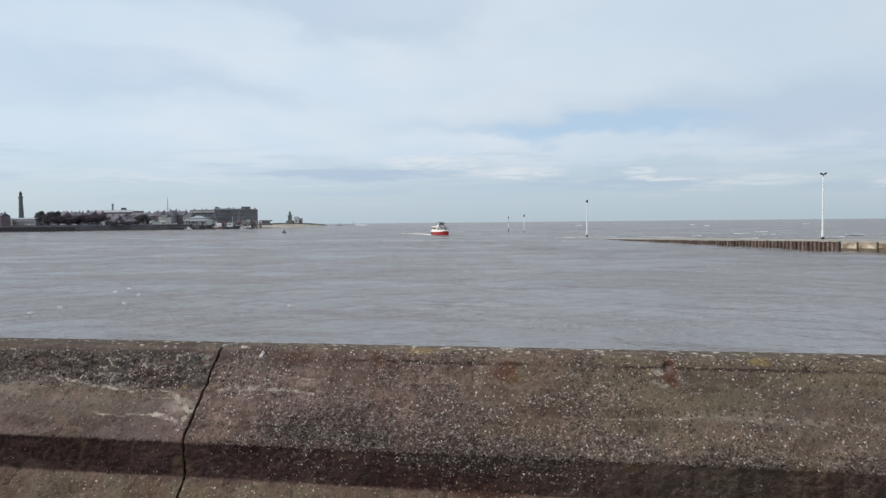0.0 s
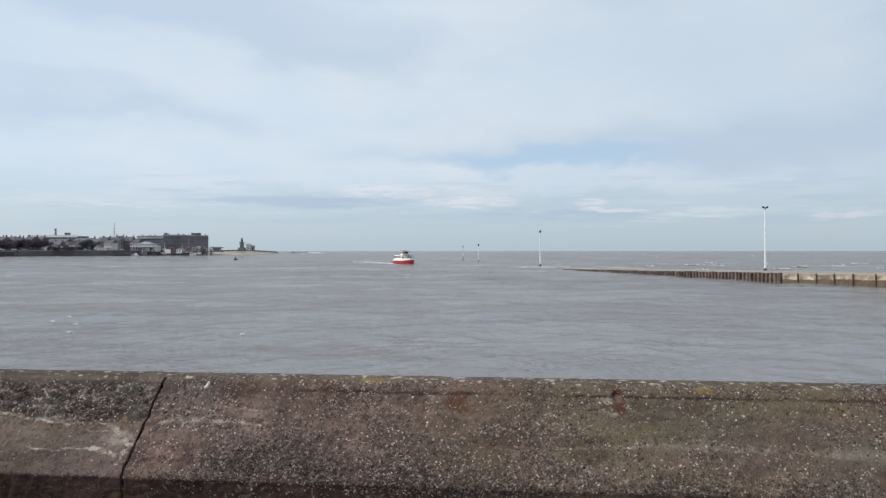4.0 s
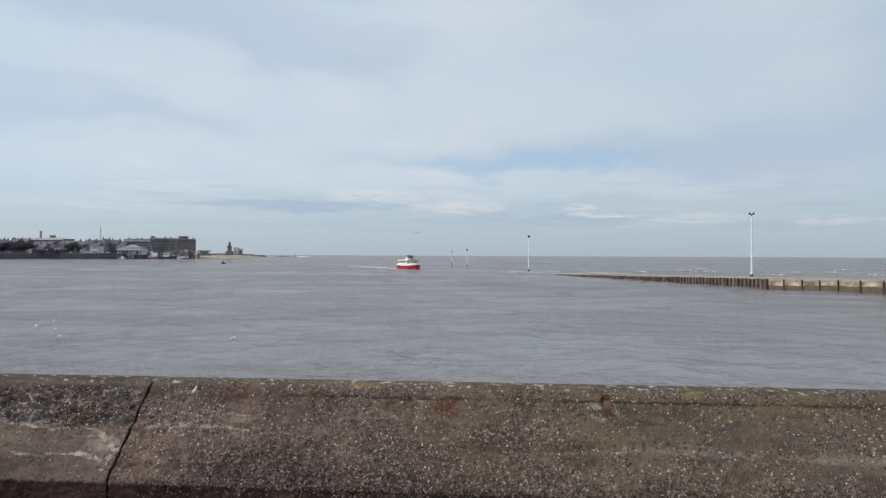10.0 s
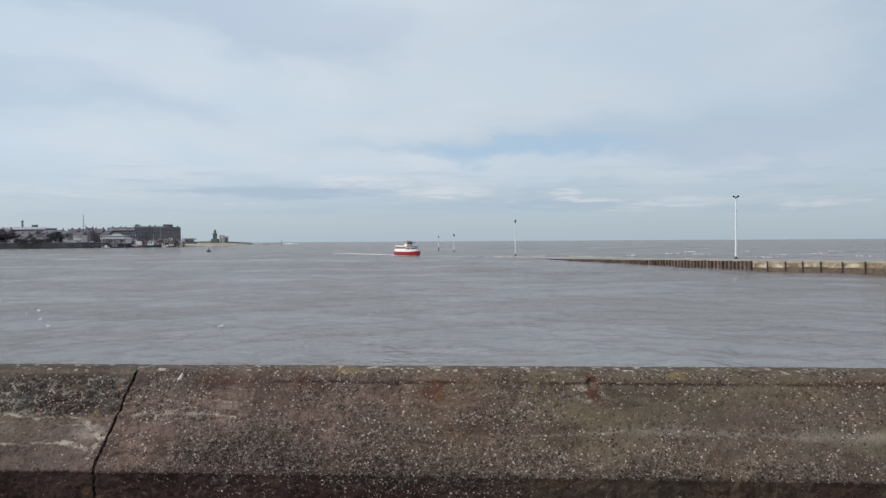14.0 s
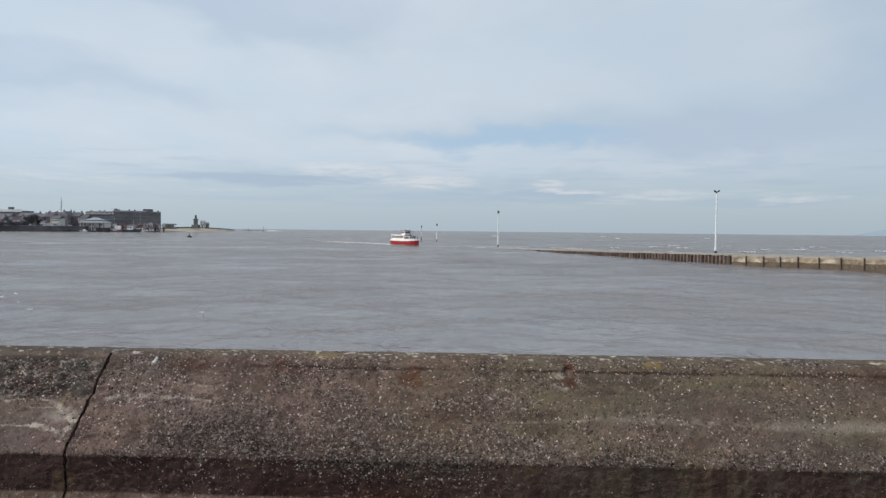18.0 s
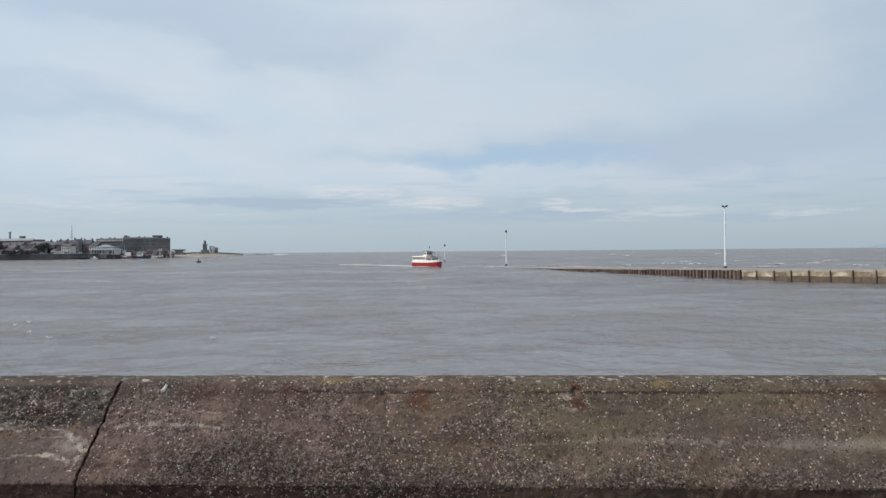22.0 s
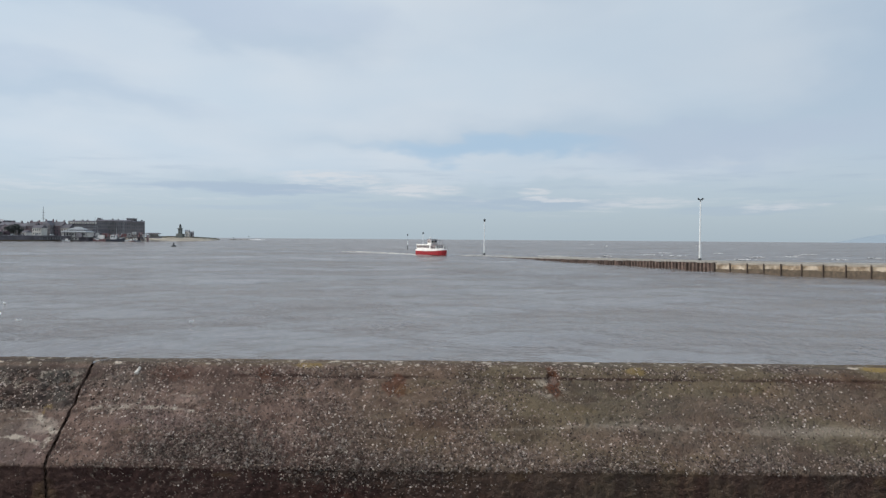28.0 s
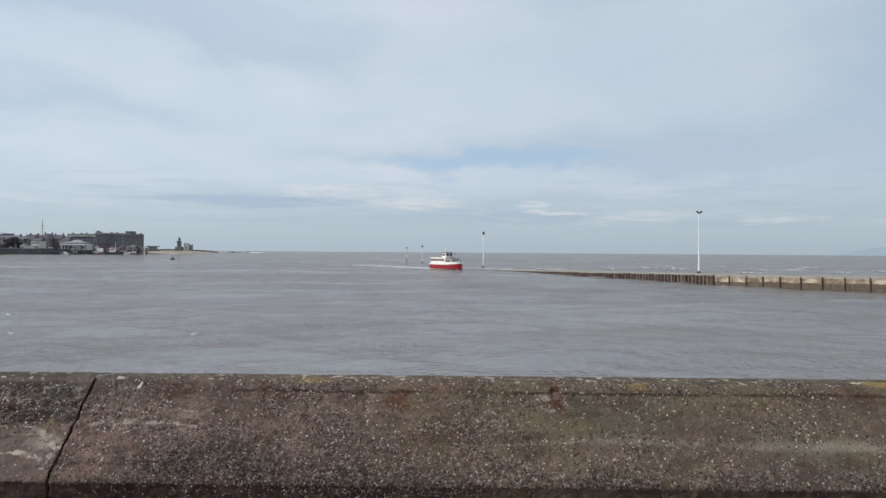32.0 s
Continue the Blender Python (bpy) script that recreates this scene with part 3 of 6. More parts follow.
def grid_mesh(name, verts, rows, cols, mat, parent=None, smooth=True):
    me = bpy.data.meshes.new(name)
    f = grid_faces(rows, cols)
    me.vertices.add(len(verts))
    me.vertices.foreach_set("co", np.asarray(verts, np.float32).ravel())
    me.loops.add(f.size)
    me.loops.foreach_set("vertex_index", f.ravel().astype(np.int32))
    me.polygons.add(len(f))
    me.polygons.foreach_set("loop_start", np.arange(0, f.size, 4, dtype=np.int32))
    me.polygons.foreach_set("use_smooth", np.full(len(f), smooth))
    me.update()
    me.materials.append(mat)
    ob = new(name, me)
    if parent:
        ob.parent = parent
    return ob


# ---- the water ----
def build_water():
    """One sheet to the horizon; low swell and chop in the mesh, ripples in the surface."""
    inner = np.geomspace(9.0, 620.0, 900)
    radii = np.concatenate([np.array([0.05, 3.0, 6.0]), inner, np.geomspace(640.0, 4950.0, 40)])
    ang = np.concatenate([np.linspace(-180, -46, 30, endpoint=False), np.linspace(-46, 54, 400, endpoint=False), np.linspace(54, 180, 30)])
    R, A = np.meshgrid(radii, np.radians(ang), indexing="ij")
    X, Y = R * np.sin(A), R * np.cos(A)
    rng = np.random.RandomState(5)
    Z = np.zeros_like(X)
    for i in range(60):
        wave = 0.8 * 1.055 ** i         # wavelength
        way = radians(rng.uniform(-75, 62))
        k = 2 * math.pi / wave
        fade = np.clip(1.4 - R / (wave * 75), 0, 1)
        Z += fade * 0.0042 * wave ** 0.5 * min(1.0, 0.08 + 0.03 * i) * np.sin(k * (X * math.sin(way) + Y * math.cos(way)) + rng.uniform(0, 6.28) + 6.0 * fbm(X / (2.6 * wave), Y / (2.6 * wave), 2, 40 + i))
    # a low swell from the sea, in short crests
    for wave, way, high, seed in ((7.5, -14, 0.022, 121), (11.0, 9, 0.032, 123), (16.0, -5, 0.040, 125)):
        k, way = 2 * math.pi / wave, radians(way)
        Z += high * (0.4 + 1.2 * fbm(X / 30, Y / 18, 2, seed + 1)) * np.clip(1.5 - R / (wave * 18), 0, 1) * np.sin(k * (X * math.sin(way) + Y * math.cos(way)) + 5.0 * fbm(X / (3 * wave), Y / (2 * wave), 2, seed))
    near = np.clip(1.3 - R / 260, 0, 1)
    Z += 0.24 * (1 + 0.6 * near) * (fbm(X / 13, Y / 7, 3, 25) - 0.5)
    gusts = 0.45 + 1.1 * fbm(X / 26, Y / 14, 3, 3)
    Z *= gusts
    Z *= np.clip((700 - R) / 400, 0, 1)
    water = grid_mesh("water", np.stack([X, Y, Z], -1).reshape(-1, 3), len(radii), len(ang), WATER)
    return tagged(water, "grey-brown silty estuary water with low wind ripples", "water", kind="structure")


water = build_water()


# ---- the sea wall and the promenade ----
WALL_TURN = radians(-9.2)
JOINT = Vector((-0.8998, 2.7314, 0))          # foot of the open joint on the crest's front edge
wall_frame = Matrix.Translation(JOINT) @ Matrix.Rotation(WALL_TURN, 4, "Z")
# cross-section of the wall, from the sea side over the crest to the promenade: local y (towards the sea) and height
PROFILE = [(0.155, 4.499), (0.03, 4.506), (0.0, 4.494), (-0.03, 4.466), (-0.287, 4.222), (-0.291, 4.212), (-0.288, 4.20), (-0.284, 4.086), (-0.289, 4.078), (-0.345, 4.020), (-0.93, 3.40)]


def wall_grit(u, d):
    """How far the wall's face is washed out to its aggregate, 0 to 1."""
    slope_length = 0.40
    s = lambda f: 0.155 + f * slope_length
    patch = smooth01(fbm(u * 7, d * 12, 5, 171), 0.36, 0.64)
    left = 1 - smooth01(u, -0.08, 0.0)
    upper = smooth01(d, 0.16, 0.19) * (1 - smooth01(d + 0.05 * (fbm(u * 9, u * 0 + 7.7, 3, 172) - 0.5), s(0.40), s(0.52)))
    right = smooth01(u, 1.3, 2.0)
    arch = 0.50 + 0.34 * ((u - 0.66) / 0.46) ** 2 + 0.10 * (fbm(u * 10, d * 8, 3, 174) - 0.5)
    arch = np.where(u > 1.05, np.minimum(arch, 0.80 - 0.16 * np.exp(-((u - 1.45) / 0.2) ** 2)), arch)
    arch = np.where(u < 0.1, 9.0, np.minimum(arch, 0.84 + 0.12 * smooth01(-u, -0.35, -0.1)))
    rim = smooth01(d, s(0) + slope_length * (arch - 0.22), s(0) + slope_length * (arch + 0.22))
    g = left * (0.16 + 0.50 * upper * (0.4 + 0.6 * patch)) + (1 - left) * (0.24 + 0.26 * patch) * (1 - 0.30 * right)
    g = np.maximum(g, rim * (0.86 - 0.18 * right) * (0.60 + 0.40 * patch))
    stony = (1 - smooth01(np.hypot((u - 1.72) / 0.16, (d - s(0.17)) / 0.05), 0.5, 1.2)) + 0.8 * smooth01(u, 0.25, 0.6) * (1 - smooth01(d, s(0.20), s(0.30))) * smooth01(fbm(u * 4, d * 9, 3, 176), 0.42, 0.6)
    g = np.maximum(g, 0.72 * np.clip(stony, 0, 1) * (0.5 + 0.5 * patch))
    band = smooth01(d, 0.562, 0.572)
    mid = smooth01(u, 0.12, 0.4) * (1 - smooth01(u, 1.2, 1.7))
    g = g * (1 - band) + band * (0.05 + 0.62 * mid * (0.4 + 0.6 * patch) * (1 - 0.75 * smooth01(d, 0.585, 0.66)))
    foot = smooth01(d, 0.695, 0.705)
    g = g * (1 - foot) + foot * 0.22
    return g * (0.9 + 0.1 * smooth01(d, 0.13, 0.17))


def wall_masks(u, d, z):
    """Wear of the wall's face, and painted shade of its band, by place along it (u) and by the way down its profile
    (d).
    """
    n1, n2 = fbm(u * 3, d * 7, 5, 11), fbm(u * 14, d * 30, 4, 23)
    n3 = fbm(u * 60, d * 60, 3, 31)
    wob = (fbm(u * 9, u * 0 + 3.1, 4, 41) - 0.5)

    def stroke(u0, d0, u1, d1, width, rough=0.035):
        t = np.clip(((u - u0) * (u1 - u0) + (d - d0) * (d1 - d0)) / ((u1 - u0) ** 2 + (d1 - d0) ** 2), 0, 1)
        far = np.hypot(u - u0 - t * (u1 - u0), d - d0 - t * (d1 - d0) + rough * wob * 1.6)
        return smooth01(-far + width * (0.2 + 1.7 * n2), 0, 0.003) * (0.25 + 0.6 * smooth01(n3, 0.34, 0.60)) * smooth01(fbm(u * 16, d * 16, 3, 177), 0.22, 0.40)

    def spot(u0, d0, ru, rd, edge=0.5):
        return smooth01(1.25 - np.hypot((u - u0) / ru, (d - d0) / rd) - 1.1 * (n2 - 0.5) - 0.6 * (n3 - 0.5), 0, edge)

    slope = 0.40                       # length of the sloping face
    top = 0.155                        # where the crest's front edge lies along the profile
    s = lambda f: top + f * slope
    lime = np.zeros_like(u)
    for a, fa, b, fb, w in ((-0.60, 0.43, -0.47, 0.48, 0.006), (-0.48, 0.49, -0.29, 0.50, 0.006), (-0.29, 0.50, -0.14, 0.51, 0.003), (-0.13, 0.53, -0.02, 0.69, 0.011), (-0.41, 0.78, -0.16, 0.77, 0.004),
                            (-0.16, 0.77, -0.04, 0.82, 0.009), (-0.04, 0.82, -0.006, 0.66, 0.013), (-0.24, 0.58, -0.05, 0.60, 0.003)):
        lime = np.maximum(lime, stroke(a, s(fa), b, s(fb), w))
    for a, fa, b, fb, w in ((0.06, 0.47, 0.22, 0.45, 0.010), (0.20, 0.46, 0.25, 0.38, 0.008), (0.25, 0.47, 0.34, 0.44, 0.010), (0.33, 0.46, 0.44, 0.49, 0.008), (0.26, 0.30, 0.45, 0.34, 0.003), (1.85, 0.57, 2.35, 0.63, 0.010), (2.35, 0.63, 3.0, 0.68, 0.012), (1.5, 0.62, 1.95, 0.56, 0.006)):
        lime = np.maximum(lime, (1.0 if a < 1 else 0.28) * stroke(a, s(fa), b, s(fb), w, 0.015))
    lime = np.maximum(lime, 0.38 * spot(-0.07, s(0.65), 0.065, 0.040, 0.8))
    lime = np.maximum(lime, 0.16 * spot(-0.83, s(0.46), 0.16, 0.06))
    lime = np.maximum(lime, 0.30 * smooth01(u, 1.7, 2.0) * np.exp(-((d - s(0.60 + 0.05 * (u - 2.0)) + 0.03 * wob) / 0.022) ** 2) * smooth01(n1, 0.25, 0.6))
    lime = np.maximum(lime, 0.10 * np.exp(-((u - 0.32) / 0.30) ** 2 - ((d - s(0.40)) / 0.06) ** 2) * smooth01(n2, 0.3, 0.6))
    lime = np.maximum(lime, 0.14 * np.exp(-((u + 0.45) / 0.25) ** 2 - ((d - s(0.62)) / 0.035) ** 2) * smooth01(n2, 0.3, 0.6))
    ridge = np.abs(fbm(u * 13 + d * 9, d * 20 - u * 5, 4, 201) - 0.5)
    crust = (1 - smooth01(u, 0.0, 0.06)) * smooth01(d, s(0.02), s(0.08)) * (1 - smooth01(d, s(0.40), s(0.54)))
    lime = np.maximum(lime, 0.62 * crust * (1 - smooth01(ridge, 0.010, 0.032)) * smooth01(fbm(u * 4, d * 7, 3, 203), 0.38, 0.54))
    hair = np.abs(fbm(u * 8, d * 26, 4, 207) - 0.5)
    lime = np.maximum(lime, 0.22 * smooth01(u, 0.05, 0.12) * (1 - smooth01(u, 0.9, 1.3)) * (1 - smooth01(hair, 0.006, 0.016)) * smooth01(fbm(u * 5, d * 7, 3, 209), 0.48, 0.60))
    lime = np.maximum(lime, 0.7 * spot(1.720, s(0.19), 0.065, 0.05, 0.9) * smooth01(n3, 0.45, 0.6))
    # limpets and droppings on the crest's edge
    crest = smooth01(d, 0.004, 0.012) * (1 - smooth01(d, 0.13, 0.15))
    some = 0.025 * smooth01(fbm(u * 2.2, d * 0, 2, 61), 0.40, 0.62) - 0.02 * (1 - smooth01(u, 0.0, 0.4)) + 0.05 * smooth01(u, 0.6, 1.2) * smooth01(fbm(u * 1.4, d * 0, 2, 63), 0.30, 0.6)
    flecks = smooth01(fbm(u * 44, d * 34, 2, 57) + some, 0.755, 0.785)
    lime = np.maximum(lime, crest * flecks)
    rust = np.maximum.reduce([0.85 * spot(1.15, s(0.21), 0.040, 0.045), spot(1.735, s(0.12), 0.026, 0.06), 0.7 * spot(0.66, s(0.04), 0.03, 0.03), 0.35 * spot(0.70, s(0.16), 0.08, 0.03), 0.35 * spot(0.30, s(0.08), 0.09, 0.04), 0.25 * spot(2.75, s(0.1), 0.2, 0.03),
                              0.45 * spot(1.1, 0.70, 0.13, 0.05), 0.15 * smooth01(fbm(u * 2.3, d * 5, 4, 71), 0.62, 0.78)])
    lichen = np.maximum.reduce([0.7 * spot(-0.085, s(0.49), 0.026, 0.024, 0.7) * smooth01(n3, 0.42, 0.56), 0.8 * spot(0.82, top - 0.02, 0.05, 0.022), spot(2.95, top - 0.04, 0.06, 0.035), 0.6 * spot(2.05, top + 0.0, 0.035, 0.02),
                                0.12 * smooth01(fbm(u * 5, d * 12, 4, 77), 0.68, 0.8)])
    left, right = smooth01(-u, 0.02, 0.25), smooth01(u, 0.75, 1.25)
    olive = np.clip(np.maximum(left * (0.30 + 0.25 * smooth01(d, s(0.35), s(0.55)) - 0.35 * smooth01(d, s(0.72), s(0.90))), right) * (0.45 + 0.55 * smooth01(n1, 0.36, 0.56)), 0, 0.95)
    olive = np.maximum(olive, 0.75 * (1 - smooth01(d, 0.12, 0.16)))
    mauve = smooth01(u, 0.0, 0.3) * (1 - smooth01(u, 0.9, 1.5)) * smooth01(d, s(0.08), s(0.25)) * (1 - smooth01(d, s(0.55), s(0.75))) * smooth01(n1, 0.36, 0.58)
    mauve = np.maximum(mauve, 0.8 * (1 - smooth01(u, -0.05, 0.0)) * smooth01(d, s(0.52), s(0.66)) * (1 - smooth01(d, 0.555, 0.565)) * smooth01(fbm(u * 4, d * 8, 3, 97), 0.30, 0.55))
    # shade painted over the damp upright band and into the groove at the foot of the crest
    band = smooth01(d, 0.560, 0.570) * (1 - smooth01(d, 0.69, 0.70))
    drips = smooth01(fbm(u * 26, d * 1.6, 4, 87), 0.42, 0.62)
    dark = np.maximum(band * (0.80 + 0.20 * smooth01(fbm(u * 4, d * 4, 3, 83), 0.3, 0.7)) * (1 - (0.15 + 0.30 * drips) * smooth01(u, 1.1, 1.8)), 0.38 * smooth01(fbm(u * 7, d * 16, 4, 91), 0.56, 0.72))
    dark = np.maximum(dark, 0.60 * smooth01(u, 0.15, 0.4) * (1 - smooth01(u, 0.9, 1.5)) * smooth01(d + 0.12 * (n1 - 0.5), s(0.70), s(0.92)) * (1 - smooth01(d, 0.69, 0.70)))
    line = top + 0.034 + 0.010 * (fbm(u * 3, u * 0 + 5.0, 3, 221) - 0.5)
    dark = np.maximum(dark, smooth01(u, 0.1, 0.8) * (0.35 + 0.5 * smooth01(fbm(u * 6, d * 20, 3, 223), 0.35, 0.55)) * smooth01(d - line, -0.006, 0.0) * (1 - smooth01(d - line, 0.006, 0.014)))
    dark = np.maximum(dark, 0.55 * smooth01(-u, 0.0, 0.15) * (1 - smooth01(d, s(0.42), s(0.58))) * smooth01(fbm(u * 9, d * 22, 4, 151), 0.38, 0.6) * smooth01(d, top, top + 0.02))
    dark = np.maximum(dark, 0.45 * (1 - smooth01(d, 0.12, 0.15)) * smooth01(fbm(u * 12, d * 20, 4, 191), 0.40, 0.62))
    for u0, d0, ru, rd in ((-0.62, 0.625, 0.075, 0.05), (-0.45, 0.635, 0.028, 0.05), (-0.07, 0.675, 0.07, 0.022), (1.1, 0.69, 0.12, 0.03), (-0.9, 0.61, 0.08, 0.04), (0.31, s(0.13), 0.10, 0.045), (0.66, s(0.06), 0.05, 0.03), (0.0, s(0.10), 0.05, 0.03)):
        dark = np.maximum(dark, (1.0 if d0 > 0.56 else 0.5) * spot(u0, d0, ru, rd, 0.9))
    dark = np.maximum(dark, spot(1.728, s(0.07), 0.022, 0.024, 0.6))
    green = (1 - smooth01(u, -0.03, 0.03)) * smooth01(d, 0.14, 0.18) * (1 - smooth01(d + 0.07 * (n1 - 0.5), s(0.38), s(0.54)))
    green = np.maximum(green, 0.5 * smooth01(u, -0.02, 0.02) * (1 - smooth01(u + 0.3 * (n1 - 0.5), 0.14, 0.40)) * (1 - smooth01(d + 0.06 * (n1 - 0.5), s(0.14), s(0.32))))
    green = np.maximum(green, 0.7 * (1 - smooth01(u, 0.0, 0.1)) * (1 - smooth01(d, 0.12, 0.16)))
    green = np.maximum(green, 0.45 * smooth01(u, 1.4, 2.0) * smooth01(fbm(u * 3, d * 6, 3, 93), 0.42, 0.62))
    green = np.maximum(green, 0.42 * (1 - smooth01(u, -0.12, 0.0)) * smooth01(d, s(0.5), s(0.6)) * (1 - smooth01(d, 0.555, 0.565)) * smooth01(fbm(u * 5, d * 9, 3, 95), 0.32, 0.55))
    moss = green * (0.6 + 0.4 * smooth01(n2, 0.35, 0.6))
    foot = smooth01(d, 0.695, 0.71)
    runs = fbm(u * 11, d * 1.2, 4, 133)
    olive = np.maximum(olive, foot * (0.55 + 0.4 * smooth01(runs, 0.45, 0.6)))
    rust = np.maximum(rust, 0.22 * foot * smooth01(1 - runs, 0.52, 0.66))
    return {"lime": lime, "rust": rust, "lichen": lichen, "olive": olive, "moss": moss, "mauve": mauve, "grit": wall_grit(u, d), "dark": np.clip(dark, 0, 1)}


def wall_section(name, parent, u0, u1, fine):
    """One length of the wall: the worn face as a fine sheet that closes over a plain core."""
    pts = np.array(PROFILE)
    seg = np.hypot(*np.diff(pts, axis=0).T)
    along = np.concatenate([[0], np.cumsum(seg)])
    dd = np.arange(0, along[9], fine) if fine < 0.02 else np.linspace(0, along[9], 60)
    dd = np.concatenate([dd, np.linspace(along[9] + 0.006, along[-1], 12)])
    py, pz = np.interp(dd, along, pts[:, 0]), np.interp(dd, along, pts[:, 1])
    ty, tz = np.gradient(py, dd), np.gradient(pz, dd)
    ln = np.hypot(ty, tz) + 1e-9
    ny, nz = tz / ln, -ty / ln            # outwards, up and towards the promenade
    uu = np.arange(u0, u1 + 1e-6, fine * 1.15) if fine < 0.02 else np.linspace(u0, u1, 40)
    U, D = np.meshgrid(uu, dd, indexing="ij")
    rel = 0.010 * (fbm(U * 5, D * 6, 3, 3) - 0.5) + 0.0085 * (fbm(U * 45, D * 45, 3, 7) - 0.5) + 0.0085 * (fbm(U * 120, D * 120, 2, 13) - 0.5)
    rough = (1 - smooth01(U, -0.05, 0.10)) * smooth01(D, 0.17, 0.21) * (1 - smooth01(D, 0.31, 0.37))
    rel = rel + 0.026 * rough * (fbm(U * 26, D * 34, 3, 53) - 0.5) - 0.010 * rough * smooth01(fbm(U * 38, D * 55, 2, 55), 0.60, 0.72)
    rel = rel - 0.006 * wall_grit(U, D) * smooth01(fbm(U * 75, D * 90, 2, 47), 0.60, 0.70)
    rel = np.where(smooth01(fbm(U * 55, D * 70, 2, 19), 0.66, 0.72) > 0.5, rel - 0.003, rel)
    rel = rel - 0.022 * (1 - smooth01(np.hypot((U - 1.733) / 0.022, (D - 0.193) / 0.032) + 0.5 * (fbm(U * 40, D * 40, 2, 97) - 0.5), 0.45, 1.0))
    rel = rel * (0.3 + 0.7 * smooth01(D, 0.13, 0.19))          # the crest was trowelled
    line = 0.189 + 0.010 * (fbm(U * 3, U * 0 + 5.0, 3, 221) - 0.5)
    rel = rel - 0.005 * smooth01(U, 0.4, 0.9) * smooth01(fbm(U * 5, D * 4, 2, 225), 0.35, 0.5) * (1 - smooth01(np.abs(D - line), 0.003, 0.007))
    joint = np.minimum(np.abs(U - u0), np.abs(U - u1))
    rel = rel - 0.001 * (1 - smooth01(joint, 0.0, 0.004))
    Yv, Zv = py[None, :] + ny[None, :] * rel, pz[None, :] + nz[None, :] * rel
    shift = 0.0022 * (fbm(U * 0 + 2.0, D * 34, 3, 37) - 0.5) * (1 - smooth01(joint, 0, 0.02))
    # the joint closes to a hairline over the trowelled crest
    close = (0.0026 * (1 - smooth01(D, 0.10, 0.145)) + 0.0009 * smooth01(D, 0.55, 0.58)) * (1 - smooth01(joint, 0, 0.02)) * (1 if abs(u0) < 0.01 or abs(u1) < 0.01 else 0)
    shift = shift * smooth01(D, 0.08, 0.15) + close * (1 if abs(u1) < 0.01 else -1)
    ob = grid_mesh(name, np.stack([U + shift, Yv, Zv], -1).reshape(-1, 3), len(uu), len(dd), CONCRETE, parent)
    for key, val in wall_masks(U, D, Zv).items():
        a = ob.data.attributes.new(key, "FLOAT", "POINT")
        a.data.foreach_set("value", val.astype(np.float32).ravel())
    return ob


def pebbles(parent, count):
    """Stones of the aggregate that stand out of the worn face."""
    rng = np.random.RandomState(3)
    pts = np.array(PROFILE)
    along = np.concatenate([[0], np.cumsum(np.hypot(*np.diff(pts, axis=0).T))])
    u, d = rng.uniform(-1.3, 3.5, count * 3), rng.uniform(0.13, along[9] + 0.03, count * 3)
    keep = rng.uniform(0, 1, count * 3) < 0.012 + 0.8 * wall_grit(u, d) ** 1.4
    keep &= np.abs(u) > 0.012
    u, d = u[keep][:count], d[keep][:count]
    py, pz = np.interp(d, along, pts[:, 0]), np.interp(d, along, pts[:, 1])
    e = 0.004
    ty, tz = np.interp(d + e, along, pts[:, 0]) - np.interp(d - e, along, pts[:, 0]), np.interp(d + e, along, pts[:, 1]) - np.interp(d - e, along, pts[:, 1])
    ln = np.hypot(ty, tz)
    ty, tz = ty / ln, tz / ln
    ny, nz = tz, -ty                      # outwards, up and towards the promenade
    n = len(u)
    size = 0.0010 + 0.0032 * rng.beta(1.2, 4.5, n)
    long = rng.uniform(1.0, 2.2, n)
    spin = rng.uniform(0, math.pi, n)
    rel = 0.010 * (fbm(u * 5, d * 6, 3, 3) - 0.5)
    verts, faces = np.zeros((n, 11, 3)), []
    flat = rng.uniform(0.15, 0.7, n)
    for ring, (rad, up) in enumerate(((1.0, -0.5), (0.7, 0.8))):
        for i in range(5):
            a = 2 * math.pi * i / 5 + ring * 0.5
            rr = rad * size * rng.uniform(0.6, 1.25, n)
            p, q = rr * math.cos(a) * long, rr * math.sin(a)
            pu, pd = p * np.cos(spin) - q * np.sin(spin), p * np.sin(spin) + q * np.cos(spin)
            h = rel + up * size * (flat if ring else 1.0)
            verts[:, ring * 5 + i] = np.stack([u + pu, py + ty * pd + ny * h, pz + tz * pd + nz * h], -1)
    h = rel + size * flat
    verts[:, 10] = np.stack([u + rng.uniform(-0.3, 0.3, n) * size, py + ny * h, pz + nz * h], -1)
    for i in range(5):
        j = (i + 1) % 5
        faces += [(i, j, 5 + j), (i, 5 + j, 5 + i), (5 + i, 5 + j, 10)]
    F = (np.array(faces)[None] + 11 * np.arange(n)[:, None, None]).reshape(-1, 3)
    me = bpy.data.meshes.new("aggregate")
    me.vertices.add(n * 11)
    me.vertices.foreach_set("co", verts.astype(np.float32).ravel())
    me.loops.add(F.size)
    me.loops.foreach_set("vertex_index", F.ravel().astype(np.int32))
    me.polygons.add(len(F))
    me.polygons.foreach_set("loop_start", np.arange(0, F.size, 3, dtype=np.int32))
    me.polygons.foreach_set("use_smooth", np.full(len(F), False))
    me.update()
    me.materials.append(PEBBLE)
    ob = new("aggregate", me)
    ob.parent = parent
    return tagged(ob, "grey and white pebbles standing out of worn concrete", kind="stuff")


